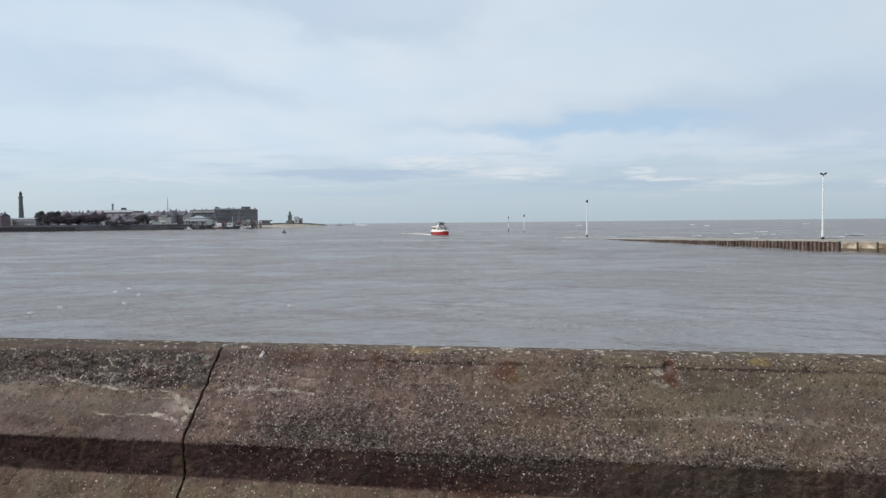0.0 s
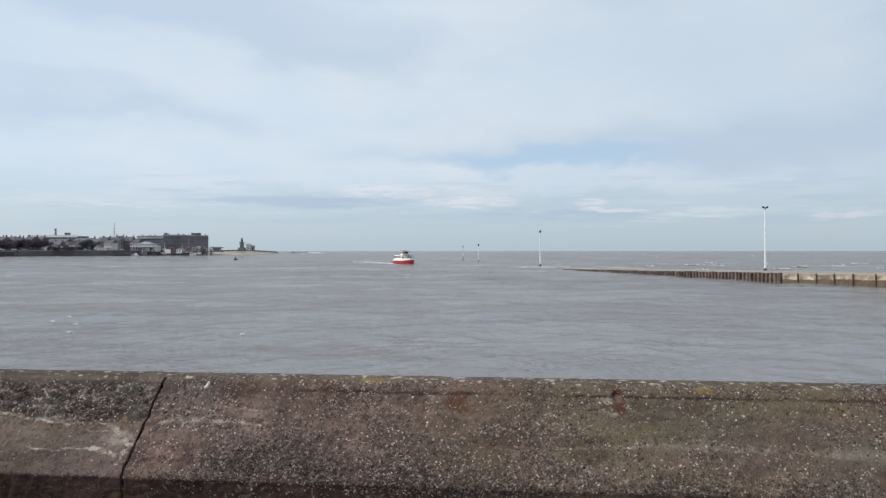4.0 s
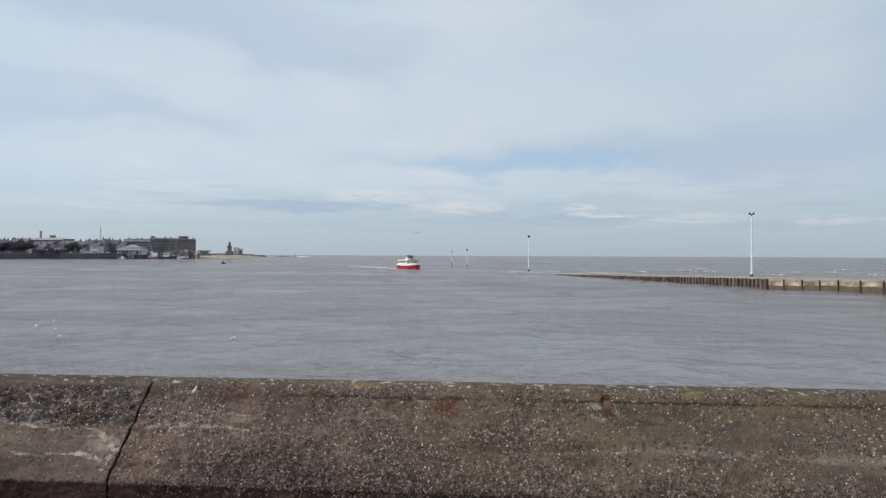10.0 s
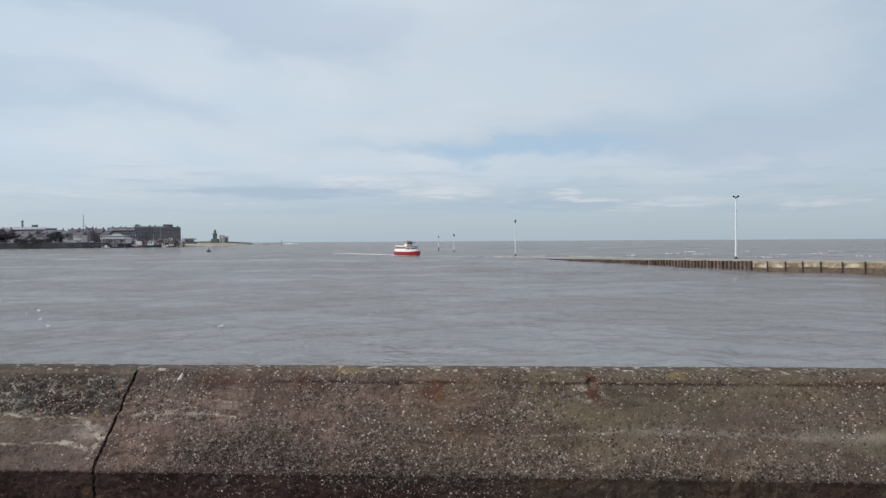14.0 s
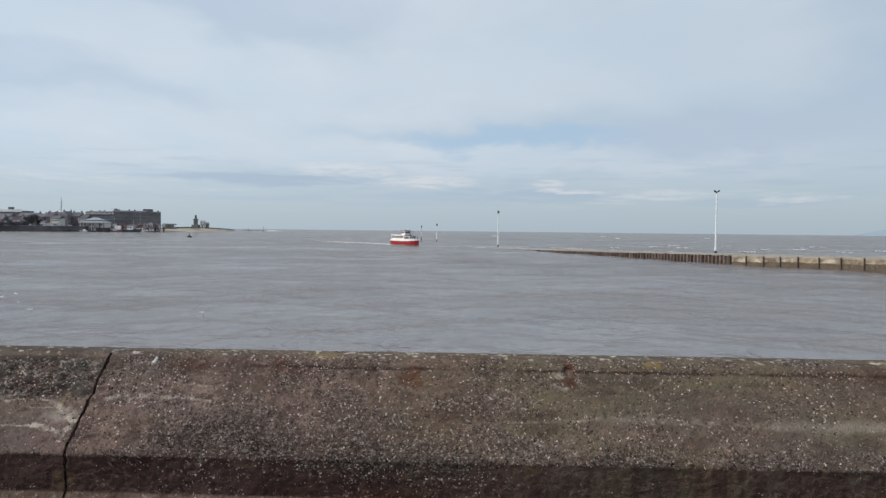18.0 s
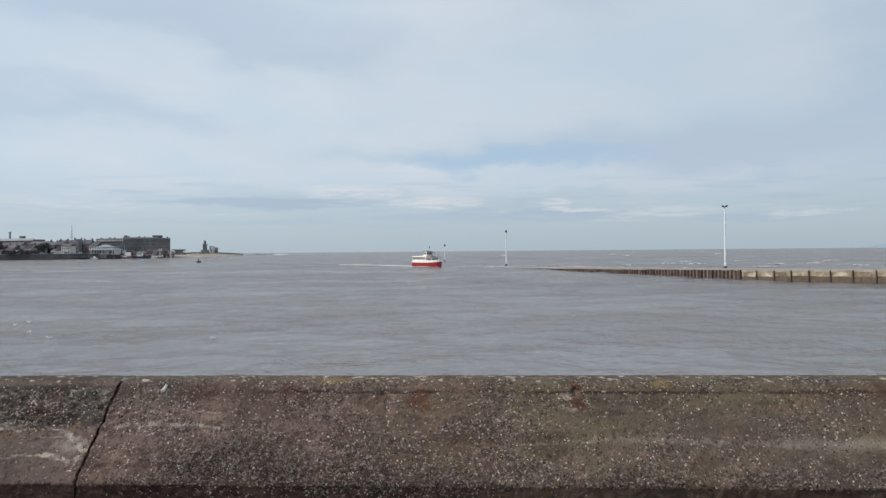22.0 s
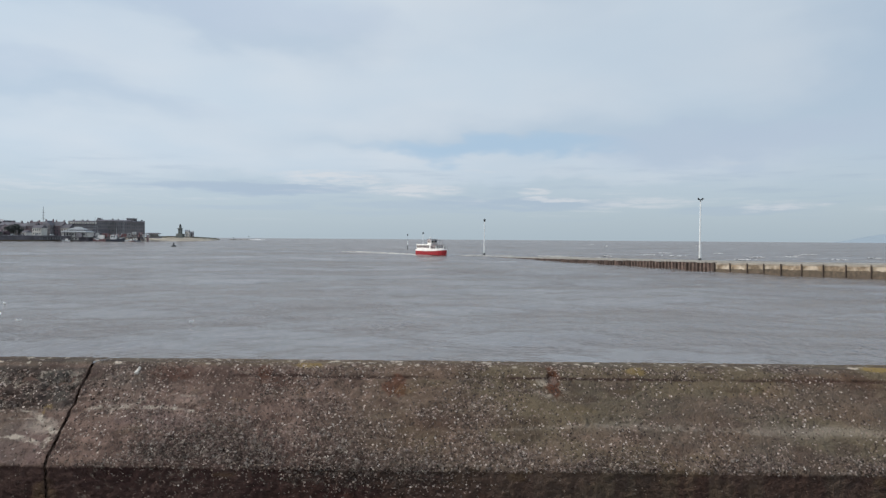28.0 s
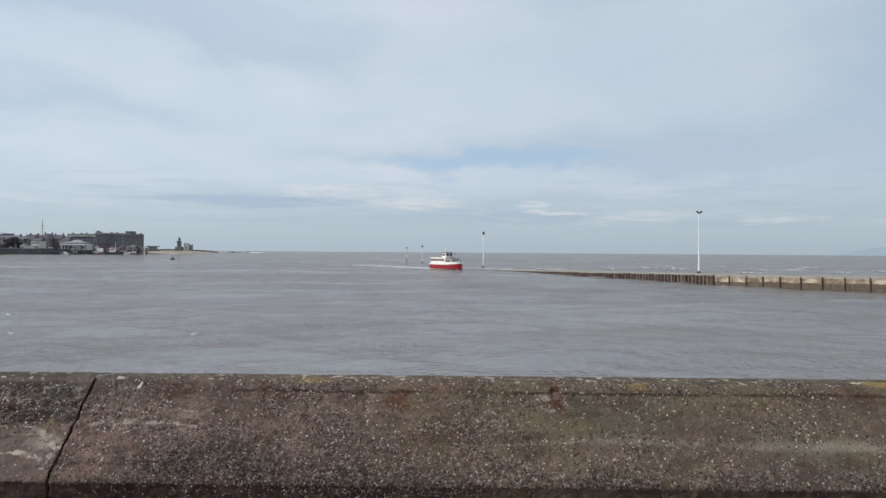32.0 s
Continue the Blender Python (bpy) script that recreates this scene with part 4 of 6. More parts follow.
def build_sea_wall():
    wall = thing("wall_sea", wall_frame, "weathered dark concrete sea wall with exposed aggregate and an open joint", "sea wall", kind="structure")
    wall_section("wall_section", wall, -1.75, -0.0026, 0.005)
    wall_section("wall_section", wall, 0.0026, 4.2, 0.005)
    wall_section("wall_section", wall, -14.0, -1.75, 0.5)
    wall_section("wall_section", wall, 4.2, 18.0, 0.5)
    # the mass of the wall behind its worn faces, open at the joint
    for a, b in ((-14.0, -0.012), (0.012, 18.0)):
        core = [(0.155, 4.478), (0.0, 4.478), (-0.27, 4.21), (-0.265, 4.07), (-0.90, 3.39), (-0.90, -1.0), (0.30, -1.0)]
        bm = loft([[(x, y, z) for y, z in core] for x in (a, b)])
        part("wall_core", bm, CONCRETE, wall)
    part("joint_filler", boxed(-0.011, 0.011, -0.24, 0.14, 3.5, 4.0, 0.0), RUBBER, wall, "black block added in the open joint to keep it dark")
    # added under the crest so that no bright line shows through the gap
    part("joint_filler", boxed(-0.0055, 0.0055, 0.028, 0.15, 4.0, 4.482, 0.0), RUBBER, wall, "black block added in the open joint to keep it dark")
    pebbles(wall, 42000)
    for du, dy, r in ((0.1875, -0.004, 0.0044), (0.1865, -0.011, 0.0054), (0.1845, -0.019, 0.0072), (0.1805, -0.0215, 0.0042)):
        bm = loft([[(du + rr * r * math.cos(a), dy - 0.006 + 0.7 * (rr * r * math.sin(a)) - hh, 4.494 + dy * 0.9 + 0.7 * rr * r * math.sin(a) + hh) for a in np.linspace(0, 2 * math.pi, 9)[:-1]] for rr, hh in ((1.0, -0.003), (0.9, 0.003), (0.4, 0.0055))])
        part("bird_dropping", bm, DROPPING, wall, "white splash of bird dropping")
    return wall


build_sea_wall()
promenade = part("promenade", boxed(-14.0, 18.0, -24.0, -0.88, 3.15, 3.41), PAVING)
promenade.matrix_basis = wall_frame
tagged(promenade, "plain worn concrete promenade behind the sea wall", "promenade", kind="structure")
bank = part("embankment", boxed(-13.9, 17.9, -23.9, 0.27, -1.5, 3.14), STONE)
bank.matrix_basis = wall_frame
tagged(bank, "stone embankment under the promenade", "embankment", kind="structure")


# ---- the slipway and its marks ----
SLIP_KNEE = Vector((60.3, 103.5))
SLIP_HEAD = Vector((72.2, 78.8))
SLIP_END = Vector((40.9, 188.0))


def ragged(width, drop):
    """A dark growth that hangs on a panel's foot, with an uneven upper edge."""
    n = 22
    u = np.linspace(0, width, n + 1)
    tops = -drop - 0.25 + 0.22 * (fbm(u * 2.2, u * 0 + 40 * drop, 4, 7) - 0.5)
    return loft([[(-width / 2 + 0.02 + (width - 0.04) * i / n, yy, zz) for yy, zz in ((-0.20, -3.0), (-0.18, tops[i]), (-0.12, tops[i] + 0.05), (0.1, -3.0))] for i in range(n + 1)])


def build_slipway():
    slip = thing("slipway", pose(0, 0, 0), "long concrete slipway with rusty sheet piling, running down into the water", "slipway", kind="structure")
    inner, outer = (SLIP_HEAD - SLIP_KNEE).normalized(), (SLIP_END - SLIP_KNEE).normalized()
    root = SLIP_KNEE + inner * 85
    run = (SLIP_END - SLIP_KNEE).length

    def top(s):                                    # deck height by the way from the knee, landwards positive
        return 1.32 + 0.021 * s if s > 0 else max(-0.4, 1.32 + 1.39 * s / run)

    across = Vector((0.962, 0.272))
    line = [(85, root), (27.4, SLIP_HEAD), (0, SLIP_KNEE), (-run * 0.5, SLIP_KNEE + outer * run * 0.5), (-run, SLIP_END), (-run - 8, SLIP_END + outer * 8)]
    rings = []
    for s, p in line:
        q = p + across * 18.0
        p = p + across * 0.25
        z = top(s)
        rings.append([(p.x, p.y, z), (q.x, q.y, z + 0.06), (q.x, q.y, -2.0), (p.x, p.y, -2.0)])
    part("deck", loft(rings), DECK, slip)
    turn_in = math.degrees(math.atan2(inner.y, inner.x))
    # concrete panels between dark fender posts
    spans = [0.0, 2.75, 5.7, 8.4, 11.1, 14.2, 17.3, 20.35, 23.6, 26.9, 30.3, 33.8, 37.3, 40.9, 44.5, 48.2]
    post = None
    for a, b in zip(spans, spans[1:]):
        mid = SLIP_KNEE + inner * (a + b) / 2
        z = top((a + b) / 2)
        w = b - a
        tilt = math.degrees(math.atan(0.021))
        m = pose(mid.x, mid.y, z, 0, -tilt, turn_in)
        bm = boxed(-w / 2 + 0.04, w / 2 - 0.04, -0.16, 0.3, -1.55, 0.03, 0.03)
        p = part("concrete_panel", bm, PANEL, slip)
        p.matrix_basis = m
        c = part("cope_stone", boxed(-w / 2 + 0.02, w / 2 - 0.02, -0.22, 0.55, -0.20, 0.07, 0.03), DECK, slip)
        c.matrix_basis = pose(mid.x, mid.y, z + 0.01, 0, -tilt, turn_in)
        g = part("weed_band", ragged(w, 0.45 + 0.25 * random.random()), WEED, slip)
        g.matrix_basis = pose(mid.x, mid.y, z, 0, 0, turn_in)
    for a in spans:
        at = SLIP_KNEE + inner * a
        m = pose(at.x, at.y, top(a), 0, 0, turn_in)
        if post is None:
            post = part("fender_post", boxed(-0.075, 0.075, -0.36, 0.0, -3.0, 0.06, 0.03), POST, slip)
            post.matrix_basis = m
        else:
            shared("fender_post", post, slip, m)
    # sheet piles of a trough section, each a little off line
    w, dpt, th = 0.88, 0.34, 0.03
    prof = [(-w / 2, 0), (-w / 4 - 0.06, 0), (-w / 4 + 0.06, -dpt), (w / 4 - 0.06, -dpt), (w / 4 + 0.06, 0), (w / 2, 0)]
    ring = prof + [(x, y + th + 0.08) for x, y in prof[::-1]]
    first = part("sheet_pile", loft([[(x, y, z) for x, y in ring] for z in (-3.0, 0.0)]), PILE, slip)
    turn_out = math.degrees(math.atan2(-outer.y, -outer.x))
    n = int(run / w)
    rnd = random.Random(4)
    for i in range(n):
        s = (i + 0.5) * w
        at = SLIP_KNEE + outer * s
        z = top(-s) + rnd.uniform(-0.05, 0.04) + (0.08 if s < 25 else 0.0)
        m = pose(at.x, at.y, z, rnd.uniform(-0.6, 0.6), rnd.uniform(-0.6, 0.6), turn_out)
        if i == 0:
            first.matrix_basis = m
        else:
            shared("sheet_pile", first, slip, m)
    e = SLIP_KNEE + outer * 0.05
    cap = part("end_post", boxed(-0.22, 0.22, -0.5, 0.1, -3.0, 0.14, 0.03), POST, slip)
    cap.matrix_basis = pose(e.x, e.y, top(0), 0, 0, turn_out)


build_slipway()


def lamp_mast(x, y, z, height):
    mast = thing("lamp_post", pose(x, y, z, 0, 0, -28), "tall white tapered lamp post with two dark floodlights on the slipway", "lamp post")
    part("pole", turned([(0.44, 0.23), (1.0, 0.23), (1.02, 0.19), (height * 0.5, 0.165), (height - 0.5, 0.13), (height - 0.45, 0.06)], 14), WHITE_POLE, mast, smooth=False)
    part("foot", turned([(-0.3, 0.36), (0.15, 0.36), (0.2, 0.27), (0.45, 0.25)], 14), DARK_METAL, mast, "dark rusty base")
    part("neck", turned([(height - 0.46, 0.09), (height - 0.05, 0.08)], 10), DARK_METAL, mast)
    part("crossbar", tubed((-0.32, 0, height - 0.14), (0.32, 0, height - 0.14), 0.05), DARK_METAL, mast)
    for side in (-1, 1):
        bm = boxed(-0.25, 0.25, -0.22, 0.22, -0.09, 0.14, 0.04)
        lamp = part("floodlight", bm, DARK_METAL, mast)
        lamp.matrix_basis = pose(side * 0.34, -0.05, height + 0.02, 18, side * -34, 0)
        part("lens", boxed(-0.20, 0.20, -0.17, 0.17, -0.105, -0.085), GLASS, lamp)
    return mast


def channel_mark(name, x, y, z, height, radius, label, topmark, paint=None):
    mark = thing(name, pose(x, y, z), label, "channel mark")
    part("pole", turned([(-3.0, radius * 1.25), (0.9, radius * 1.2), (0.95, radius), (height - 0.9, radius * 0.72)], 12), paint or WHITE_POLE, mark)
    part("foot", turned([(-3.0, radius * 1.8), (0.35, radius * 1.7), (0.75, radius * 1.4)], 12), DARK_METAL, mark, "dark weed-grown foot")
    if topmark == "cone":
        part("topmark", turned([(height - 0.95, 0.14), (height - 0.25, 0.38), (height - 0.20, 0.38), (height - 0.18, 0.2)], 14), DARK_METAL, mark, "dark cone pointing down")
    else:
        part("topmark", turned([(height - 0.95, radius), (height - 0.9, radius * 2.1), (height - 0.15, radius * 2.1), (height - 0.1, radius * 0.6)], 12), DARK_METAL, mark, "dark drum")
    part("lantern", turned([(height - 0.2, 0.08), (height + 0.05, 0.08), (height + 0.1, 0.03)], 8), DARK_METAL, mark)
    return mark


lamp_mast(71.5, 128.6, 1.02, 12.3)
channel_mark("channel_mark", 43.4, 205.6, 0, 11.2, 0.19, "white steel pole with a dark cone standing in the water", "cone")
channel_mark("channel_mark", 36.4, 306.0, 0, 7.9, 0.16, "white pole with a dark topmark standing in the channel", "drum")
near_dark = channel_mark("channel_mark", 30.6, 318.0, 0, 7.2, 0.10, "thin grey pole with a white sleeve and a dark foot", "drum", PALE_STEEL)
part("band", turned([(0.2, 0.17), (1.9, 0.16)], 12), DARK_METAL, near_dark, "dark painted lower band")
part("sleeve", turned([(1.9, 0.16), (3.9, 0.15)], 12), WHITE_POLE, near_dark, "white painted sleeve")


# ---- the far shore ----
def quay_wall():
    shore = thing("quay", pose(0, 0, 0), "dark stone quay wall along the far shore", "quay", kind="structure")
    pts = [(-640, 560), (-372, 596), (-325, 612), (-262, 676), (-226, 700)]
    for (x0, y0), (x1, y1) in zip(pts, pts[1:]):
        ring = lambda x, y: [(x, y - 2.4, -1.5), (x, y, 5.0), (x, y + 8, 5.05), (x, y + 8, -1.5)]
        part("quay_section", loft([ring(x0, y0), ring(x1, y1)]), STONE, shore)
        bm = loft([[(x, y - 0.5, 4.85), (x, y - 0.5, 5.3), (x, y + 0.7, 5.3), (x, y + 0.7, 4.85)] for x, y in ((x0, y0), (x1, y1))])
        part("coping", bm, GREY_WALL, shore)
        part("weed_strip", loft([[(x, y - 2.6, -1.5), (x, y - 2.05, 1.3), (x, y - 1.0, 1.3), (x, y - 1.0, -1.5)] for x, y in ((x0, y0), (x1, y1))]), WEED, shore, "dark weed along the waterline")
    return shore


quay_wall()


def far_land():
    """Flat ground behind the quay and the sand spit that runs out from it."""
    xs, ys = np.linspace(-2600, -120, 120), np.concatenate([np.linspace(600, 1000, 60), np.linspace(1020, 3200, 24)])
    X, Y = np.meshgrid(xs, ys, indexing="ij")
    edge = np.interp(X, [-2600, -372, -325, -262, -240, -228, -216, -205, -120], [600, 604, 618, 684, 712, 790, 900, 5000, 9000])
    inland = Y - edge
    inland = np.where(X > -0.285 * Y, -50, inland)
    Z = np.where(inland > -2, 4.9 + 0.6 * fbm(X / 60, Y / 60, 3, 5), -2.0)
    ob = grid_mesh("far_land", np.stack([X, Y, Z], -1).reshape(-1, 3), len(xs), len(ys), LAND)
    return tagged(ob, "low green ground of the town across the estuary", "land", kind="structure")


far_land()


def sand_spit():
    """A low sand spit that runs away from the town, with a strip of dune grass along its ridge."""
    az, across = np.linspace(-16.6, -9.6, 260), np.concatenate([np.linspace(-25, 90, 50), np.linspace(100, 260, 14)])
    A, V = np.meshgrid(az, across, indexing="ij")
    front = np.interp(A, [-19.5, -16.2, -15.5, -15.0, -13.0, -11.6, -10.9, -10.3, -9.9, -9.6], [715, 722, 752, 792, 822, 856, 900, 985, 1120, 1300])
    crest = np.interp(A, [-19.5, -15.0, -13.4, -12.2, -11.4, -10.7, -10.1, -9.75, -9.6], [4.6, 4.7, 5.3, 5.3, 4.7, 4.2, 3.2, 1.2, -1.0])
    R = front + V * (front / 760)
    rise = np.interp(V, [-25, 0, 35, 52, 60, 72, 90, 140, 260], [-1.2, 0.0, 0.40, 0.62, 0.80, 1.0, 0.95, 0.5, -0.4])
    Z = np.where(rise > 0, rise * crest, rise) + 0.30 * (fbm(A * 5, V / 12, 3, 9) - 0.5) * smooth01(V, 0, 30)
    X, Y = R * np.sin(np.radians(A)), R * np.cos(np.radians(A))
    ob = grid_mesh("beach", np.stack([X, Y, Z], -1).reshape(-1, 3), len(az), len(across), SAND)
    tagged(ob, "pale sand spit running out from the town", "beach", kind="structure")
    rnd = np.random.RandomState(8)
    verts, faces = [], []
    for _ in range(9000):
        i, j = rnd.uniform(0, len(az) - 1.01), np.interp(rnd.normal(72, 5), across, np.arange(len(across)))
        i0, j0 = int(i), int(np.clip(j, 0, len(across) - 2))
        if az[i0] < -14.2 or rnd.uniform() > 0.15 + 1.5 * fbm(np.array(az[i0] * 4), np.array(j0 / 6.0), 2, 4):
            continue
        x, y, z = (float(q[i0, j0] + (q[i0 + 1, j0] - q[i0, j0]) * (i - i0)) for q in (X, Y, Z))
        h, w, a = rnd.uniform(0.25, 0.7), rnd.uniform(0.5, 1.4), rnd.uniform(0, 3.14)
        z -= 0.1
        k = len(verts)
        verts += [(x - w * math.cos(a), y - w * math.sin(a), z), (x + w * math.cos(a), y + w * math.sin(a), z), (x + rnd.uniform(-w, w), y, z + h), (x, y + w, z)]
        faces += [(k, k + 1, k + 2), (k + 1, k + 3, k + 2), (k + 3, k, k + 2)]
    tagged(part("dune_grass", (verts, faces), DUNE), "tufts of dull dune grass on the sand spit", "dune grass", kind="stuff")


sand_spit()


def windows(parent, face, w, z0, z1, rows, cols, ww, hh, y, xoff=0.0, mat=None):
    """Dark panes with pale frames set into a facade that looks along local -y."""
    pane = frame_ob = None
    for r in range(rows):
        for c in range(cols):
            x = xoff + (c + 0.5) * w / cols - w / 2
            z = z0 + (r + 0.5) * (z1 - z0) / rows
            m = pose(x, y, z)
            if pane is None:
                pane = part("window", boxed(-ww / 2, ww / 2, -0.06, 0.12, -hh / 2, hh / 2), TOWN_GLASS, parent)
                pane.matrix_basis = m
            else:
                shared("window", pane, parent, m)


def house(x, y, w, d, h, rz=0.0, roof=3.0, walls=None, tiles=None, cols=4, rows=2, chimneys=1, label="", z=4.9, hip=0.0, gable=False, category="house", name="house", sill=True, ww=1.1, hh=1.5, group="houses across the estuary"):
    """A house at the foot's middle: walls, pitched or flat roof, windows towards the water, door, chimneys."""
    walls, tiles = walls or BRICK, tiles or SLATE
    t = thing(name, pose(x, y, z, 0, 0, rz), label or "brick house with a slate roof across the water", category, group)
    part("wall", boxed(-w / 2, w / 2, -d / 2, d / 2, -0.5, h), walls, t)
    if roof > 0:
        o = 0.35
        if gable:
            ring = lambda yy: [(-w / 2 - o, yy, h), (w / 2 + o, yy, h), (0, yy, h + roof)]
            part("roof", loft([ring(-d / 2 - o), ring(d / 2 + o)]), tiles, t)
            part("gable", loft([[(-w / 2 + 0.3, yy, h), (w / 2 - 0.3, yy, h), (0, yy, h + roof * 0.93)] for yy in (-d / 2 - o - 0.05, -d / 2 - o + 0.1)]), walls, t)
        else:
            ring = lambda xx, k: [(xx, -d / 2 - o, h), (xx, d / 2 + o, h), (xx * (1 - hip) if k else xx, 0, h + roof)]
            part("roof", loft([ring(-w / 2 - o, hip > 0), ring(w / 2 + o, hip > 0)]), tiles, t)
    else:
        part("roof", boxed(-w / 2 - 0.2, w / 2 + 0.2, -d / 2 - 0.2, d / 2 + 0.2, h, h + 0.5), tiles, t)
    if rows and cols:
        windows(t, 0, w * 0.94, 0.4, h - 0.2, rows, cols, ww, hh, -d / 2)
    part("door", boxed(-0.5, 0.5, -d / 2 - 0.1, -d / 2 + 0.1, 0, 2.1), DARK_METAL, t)
    for i in range(chimneys):
        cx = (-w / 2 + 0.8) if i == 0 else (w / 2 - 0.8 if i == 1 else 0)
        ch = part("chimney", boxed(cx - 0.6, cx + 0.6, -0.45, 0.45, h + roof * 0.5, h + roof + 1.2), BRICK, t)
        for k in (-0.3, 0.3):
            part("chimney_pot", tubed((cx + k, 0, h + roof + 1.2), (cx + k, 0, h + roof + 1.7), 0.14, 0.11, 6), TILE, ch)
    return t


def lighthouse_tall():
    t = thing("lighthouse", pose(-457, 742, 4.9), "tall dark sandstone lighthouse tower above the town", "lighthouse")
    part("base", boxed(-3.6, 3.6, -3.6, 3.6, -0.5, 8.0, 0.2), SANDSTONE, t)
    part("tower", turned([(8, 2.6), (30.0, 1.85), (30.2, 2.4), (30.9, 2.4), (31.0, 1.7), (32.6, 1.65)], 16), SANDSTONE, t)
    part("gallery", turned([(31.0, 2.4), (31.9, 2.4), (31.95, 2.3)], 16), SANDSTONE, t)
    part("lantern", turned([(32.6, 1.5), (35.0, 1.5)], 10), GLASS, t)
    part("dome", turned([(35.0, 1.75), (35.6, 1.6), (36.6, 0.9), (37.2, 0.25), (38.1, 0.06)], 12), DARK_METAL, t)
    for z in (12, 18, 24):
        part("window", boxed(-0.35, 0.35, -2.55, -1.9, z, z + 1.4), GLASS, t)


lighthouse_tall()


def lighthouse_low():
    t = thing("lighthouse", pose(-191.6, 858, 5.4, 0, 0, -12), "short stepped sandstone lighthouse on the sand spit", "lighthouse")
    part("colonnade", boxed(-4.0, 4.0, -3.0, 3.0, -1.5, 3.2, 0.1), SANDSTONE, t)
    part("tower", boxed(-1.9, 1.9, -1.9, 1.9, 3.2, 9.2, 0.1), SANDSTONE, t)
    part("balcony", boxed(-2.5, 2.5, -2.5, 2.5, 9.2, 9.8, 0.05), SANDSTONE, t)
    part("drum", turned([(9.8, 1.5), (12.2, 1.45), (12.3, 1.8), (12.5, 1.8)], 10), SANDSTONE, t)
    part("lantern", turned([(12.5, 1.0), (13.8, 1.0)], 10), GLASS, t)
    part("dome", turned([(13.8, 1.3), (14.3, 1.0), (14.9, 0.2), (15.4, 0.05)], 10), DARK_METAL, t)
    for z in (4.4, 7.0):
        part("window", boxed(-0.5, 0.5, -1.96, -1.8, z, z + 1.3), GLASS, t)
    house(-183.3, 858, 4.6, 4, 5.6, -10, 2.2, WHITE_RENDER, PALE_ROOF, 2, 1, 0, "white rendered hut beside the lighthouse", z=5.7, name="hut", category="hut", group="")
    house(-178.4, 860, 3.4, 3, 4.6, -10, 1.6, GREY_WALL, PALE_ROOF, 1, 1, 0, "small grey kiosk beside the lighthouse", z=5.7, name="kiosk", category="kiosk", group="")


lighthouse_low()


def hotel():
    """A long crescent hotel: a paler wing with dormers and a dark main block."""
    t = thing("hotel", pose(-250, 772, 4.9), "large grey-brown crescent hotel with rows of windows and a flat roofline", "hotel")
    runs = [(-36.5, 2.0, -21.0, -2.5, 15.0, HOTEL_GREY, 8), (-21.0, -2.5, -5.0, -5.0, 15.0, HOTEL_GREY, 8), (-5.0, -5.0, 12.0, -5.0, 16.2, HOTEL_BROWN, 8), (12.0, -5.0, 28.0, -3.0, 16.0, HOTEL_BROWN, 8), (28.0, -3.0, 41.0, 1.0, 15.4, HOTEL_BROWN, 6)]
    for x0, y0, x1, y1, h, mat, cols in runs:
        w = math.hypot(x1 - x0, y1 - y0)
        rz = math.degrees(math.atan2(y1 - y0, x1 - x0))
        m = pose((x0 + x1) / 2, (y0 + y1) / 2, 0, 0, 0, rz)
        wing = part("wing", boxed(-w / 2, w / 2, 0, 14, -4.5, h), mat, t)
        wing.matrix_basis = m
        part("cornice", boxed(-w / 2, w / 2, -0.5, 0.2, h - 0.5, h + 0.1), mat, wing)
        part("roof", loft([[(xx, -0.2, h + 0.1), (xx, 13.8, h + 0.1), (xx, 12.0, h + 1.4), (xx, 1.8, h + 1.4)] for xx in (-w / 2, w / 2)]), SLATE, wing)
        windows(wing, 0, w * 0.96, 1.0, h - 1.0, 4, cols, 1.0, 1.9, -0.02)
        for k in (-0.32, 0.30):
            part("chimney", boxed(k * w - 0.7, k * w + 0.7, 5, 6.2, h + 1.2, h + 2.6), HOTEL_BROWN, wing)
        if mat is HOTEL_GREY:
            part("mansard", loft([[(xx, -0.75, h - 2.6), (xx, 0.3, h + 0.6), (xx, 1.5, h + 0.6), (xx, 1.5, h - 2.6)] for xx in (-w / 2, w / 2)]), SLATE, wing)
            for c in range(6):
                x = (c + 0.5) * w / 6 - w / 2
                part("dormer", boxed(x - 0.7, x + 0.7, -1.1, 1.2, h - 1.9, h - 0.1), WHITE_RENDER, wing, "white dormer window")
    # dark block put in for the shade of the arched recess
    part("entrance_bay", boxed(-9.0, 7.0, -6.2, -3.0, -0.5, 7.6, 0.1), SLATE, t, "dark block in place of the shaded arch recess")
    tower = part("stair_tower", boxed(23.0, 31.0, -1.0, 8.0, 15.0, 19.1, 0.1), HOTEL_BROWN, t)
    part("tower_roof", boxed(22.8, 31.2, -1.2, 8.2, 19.1, 19.5), SLATE, tower)
    part("stack", boxed(-6.3, -3.6, -1.0, 2.0, 16.0, 19.6), HOTEL_BROWN, t)


hotel()


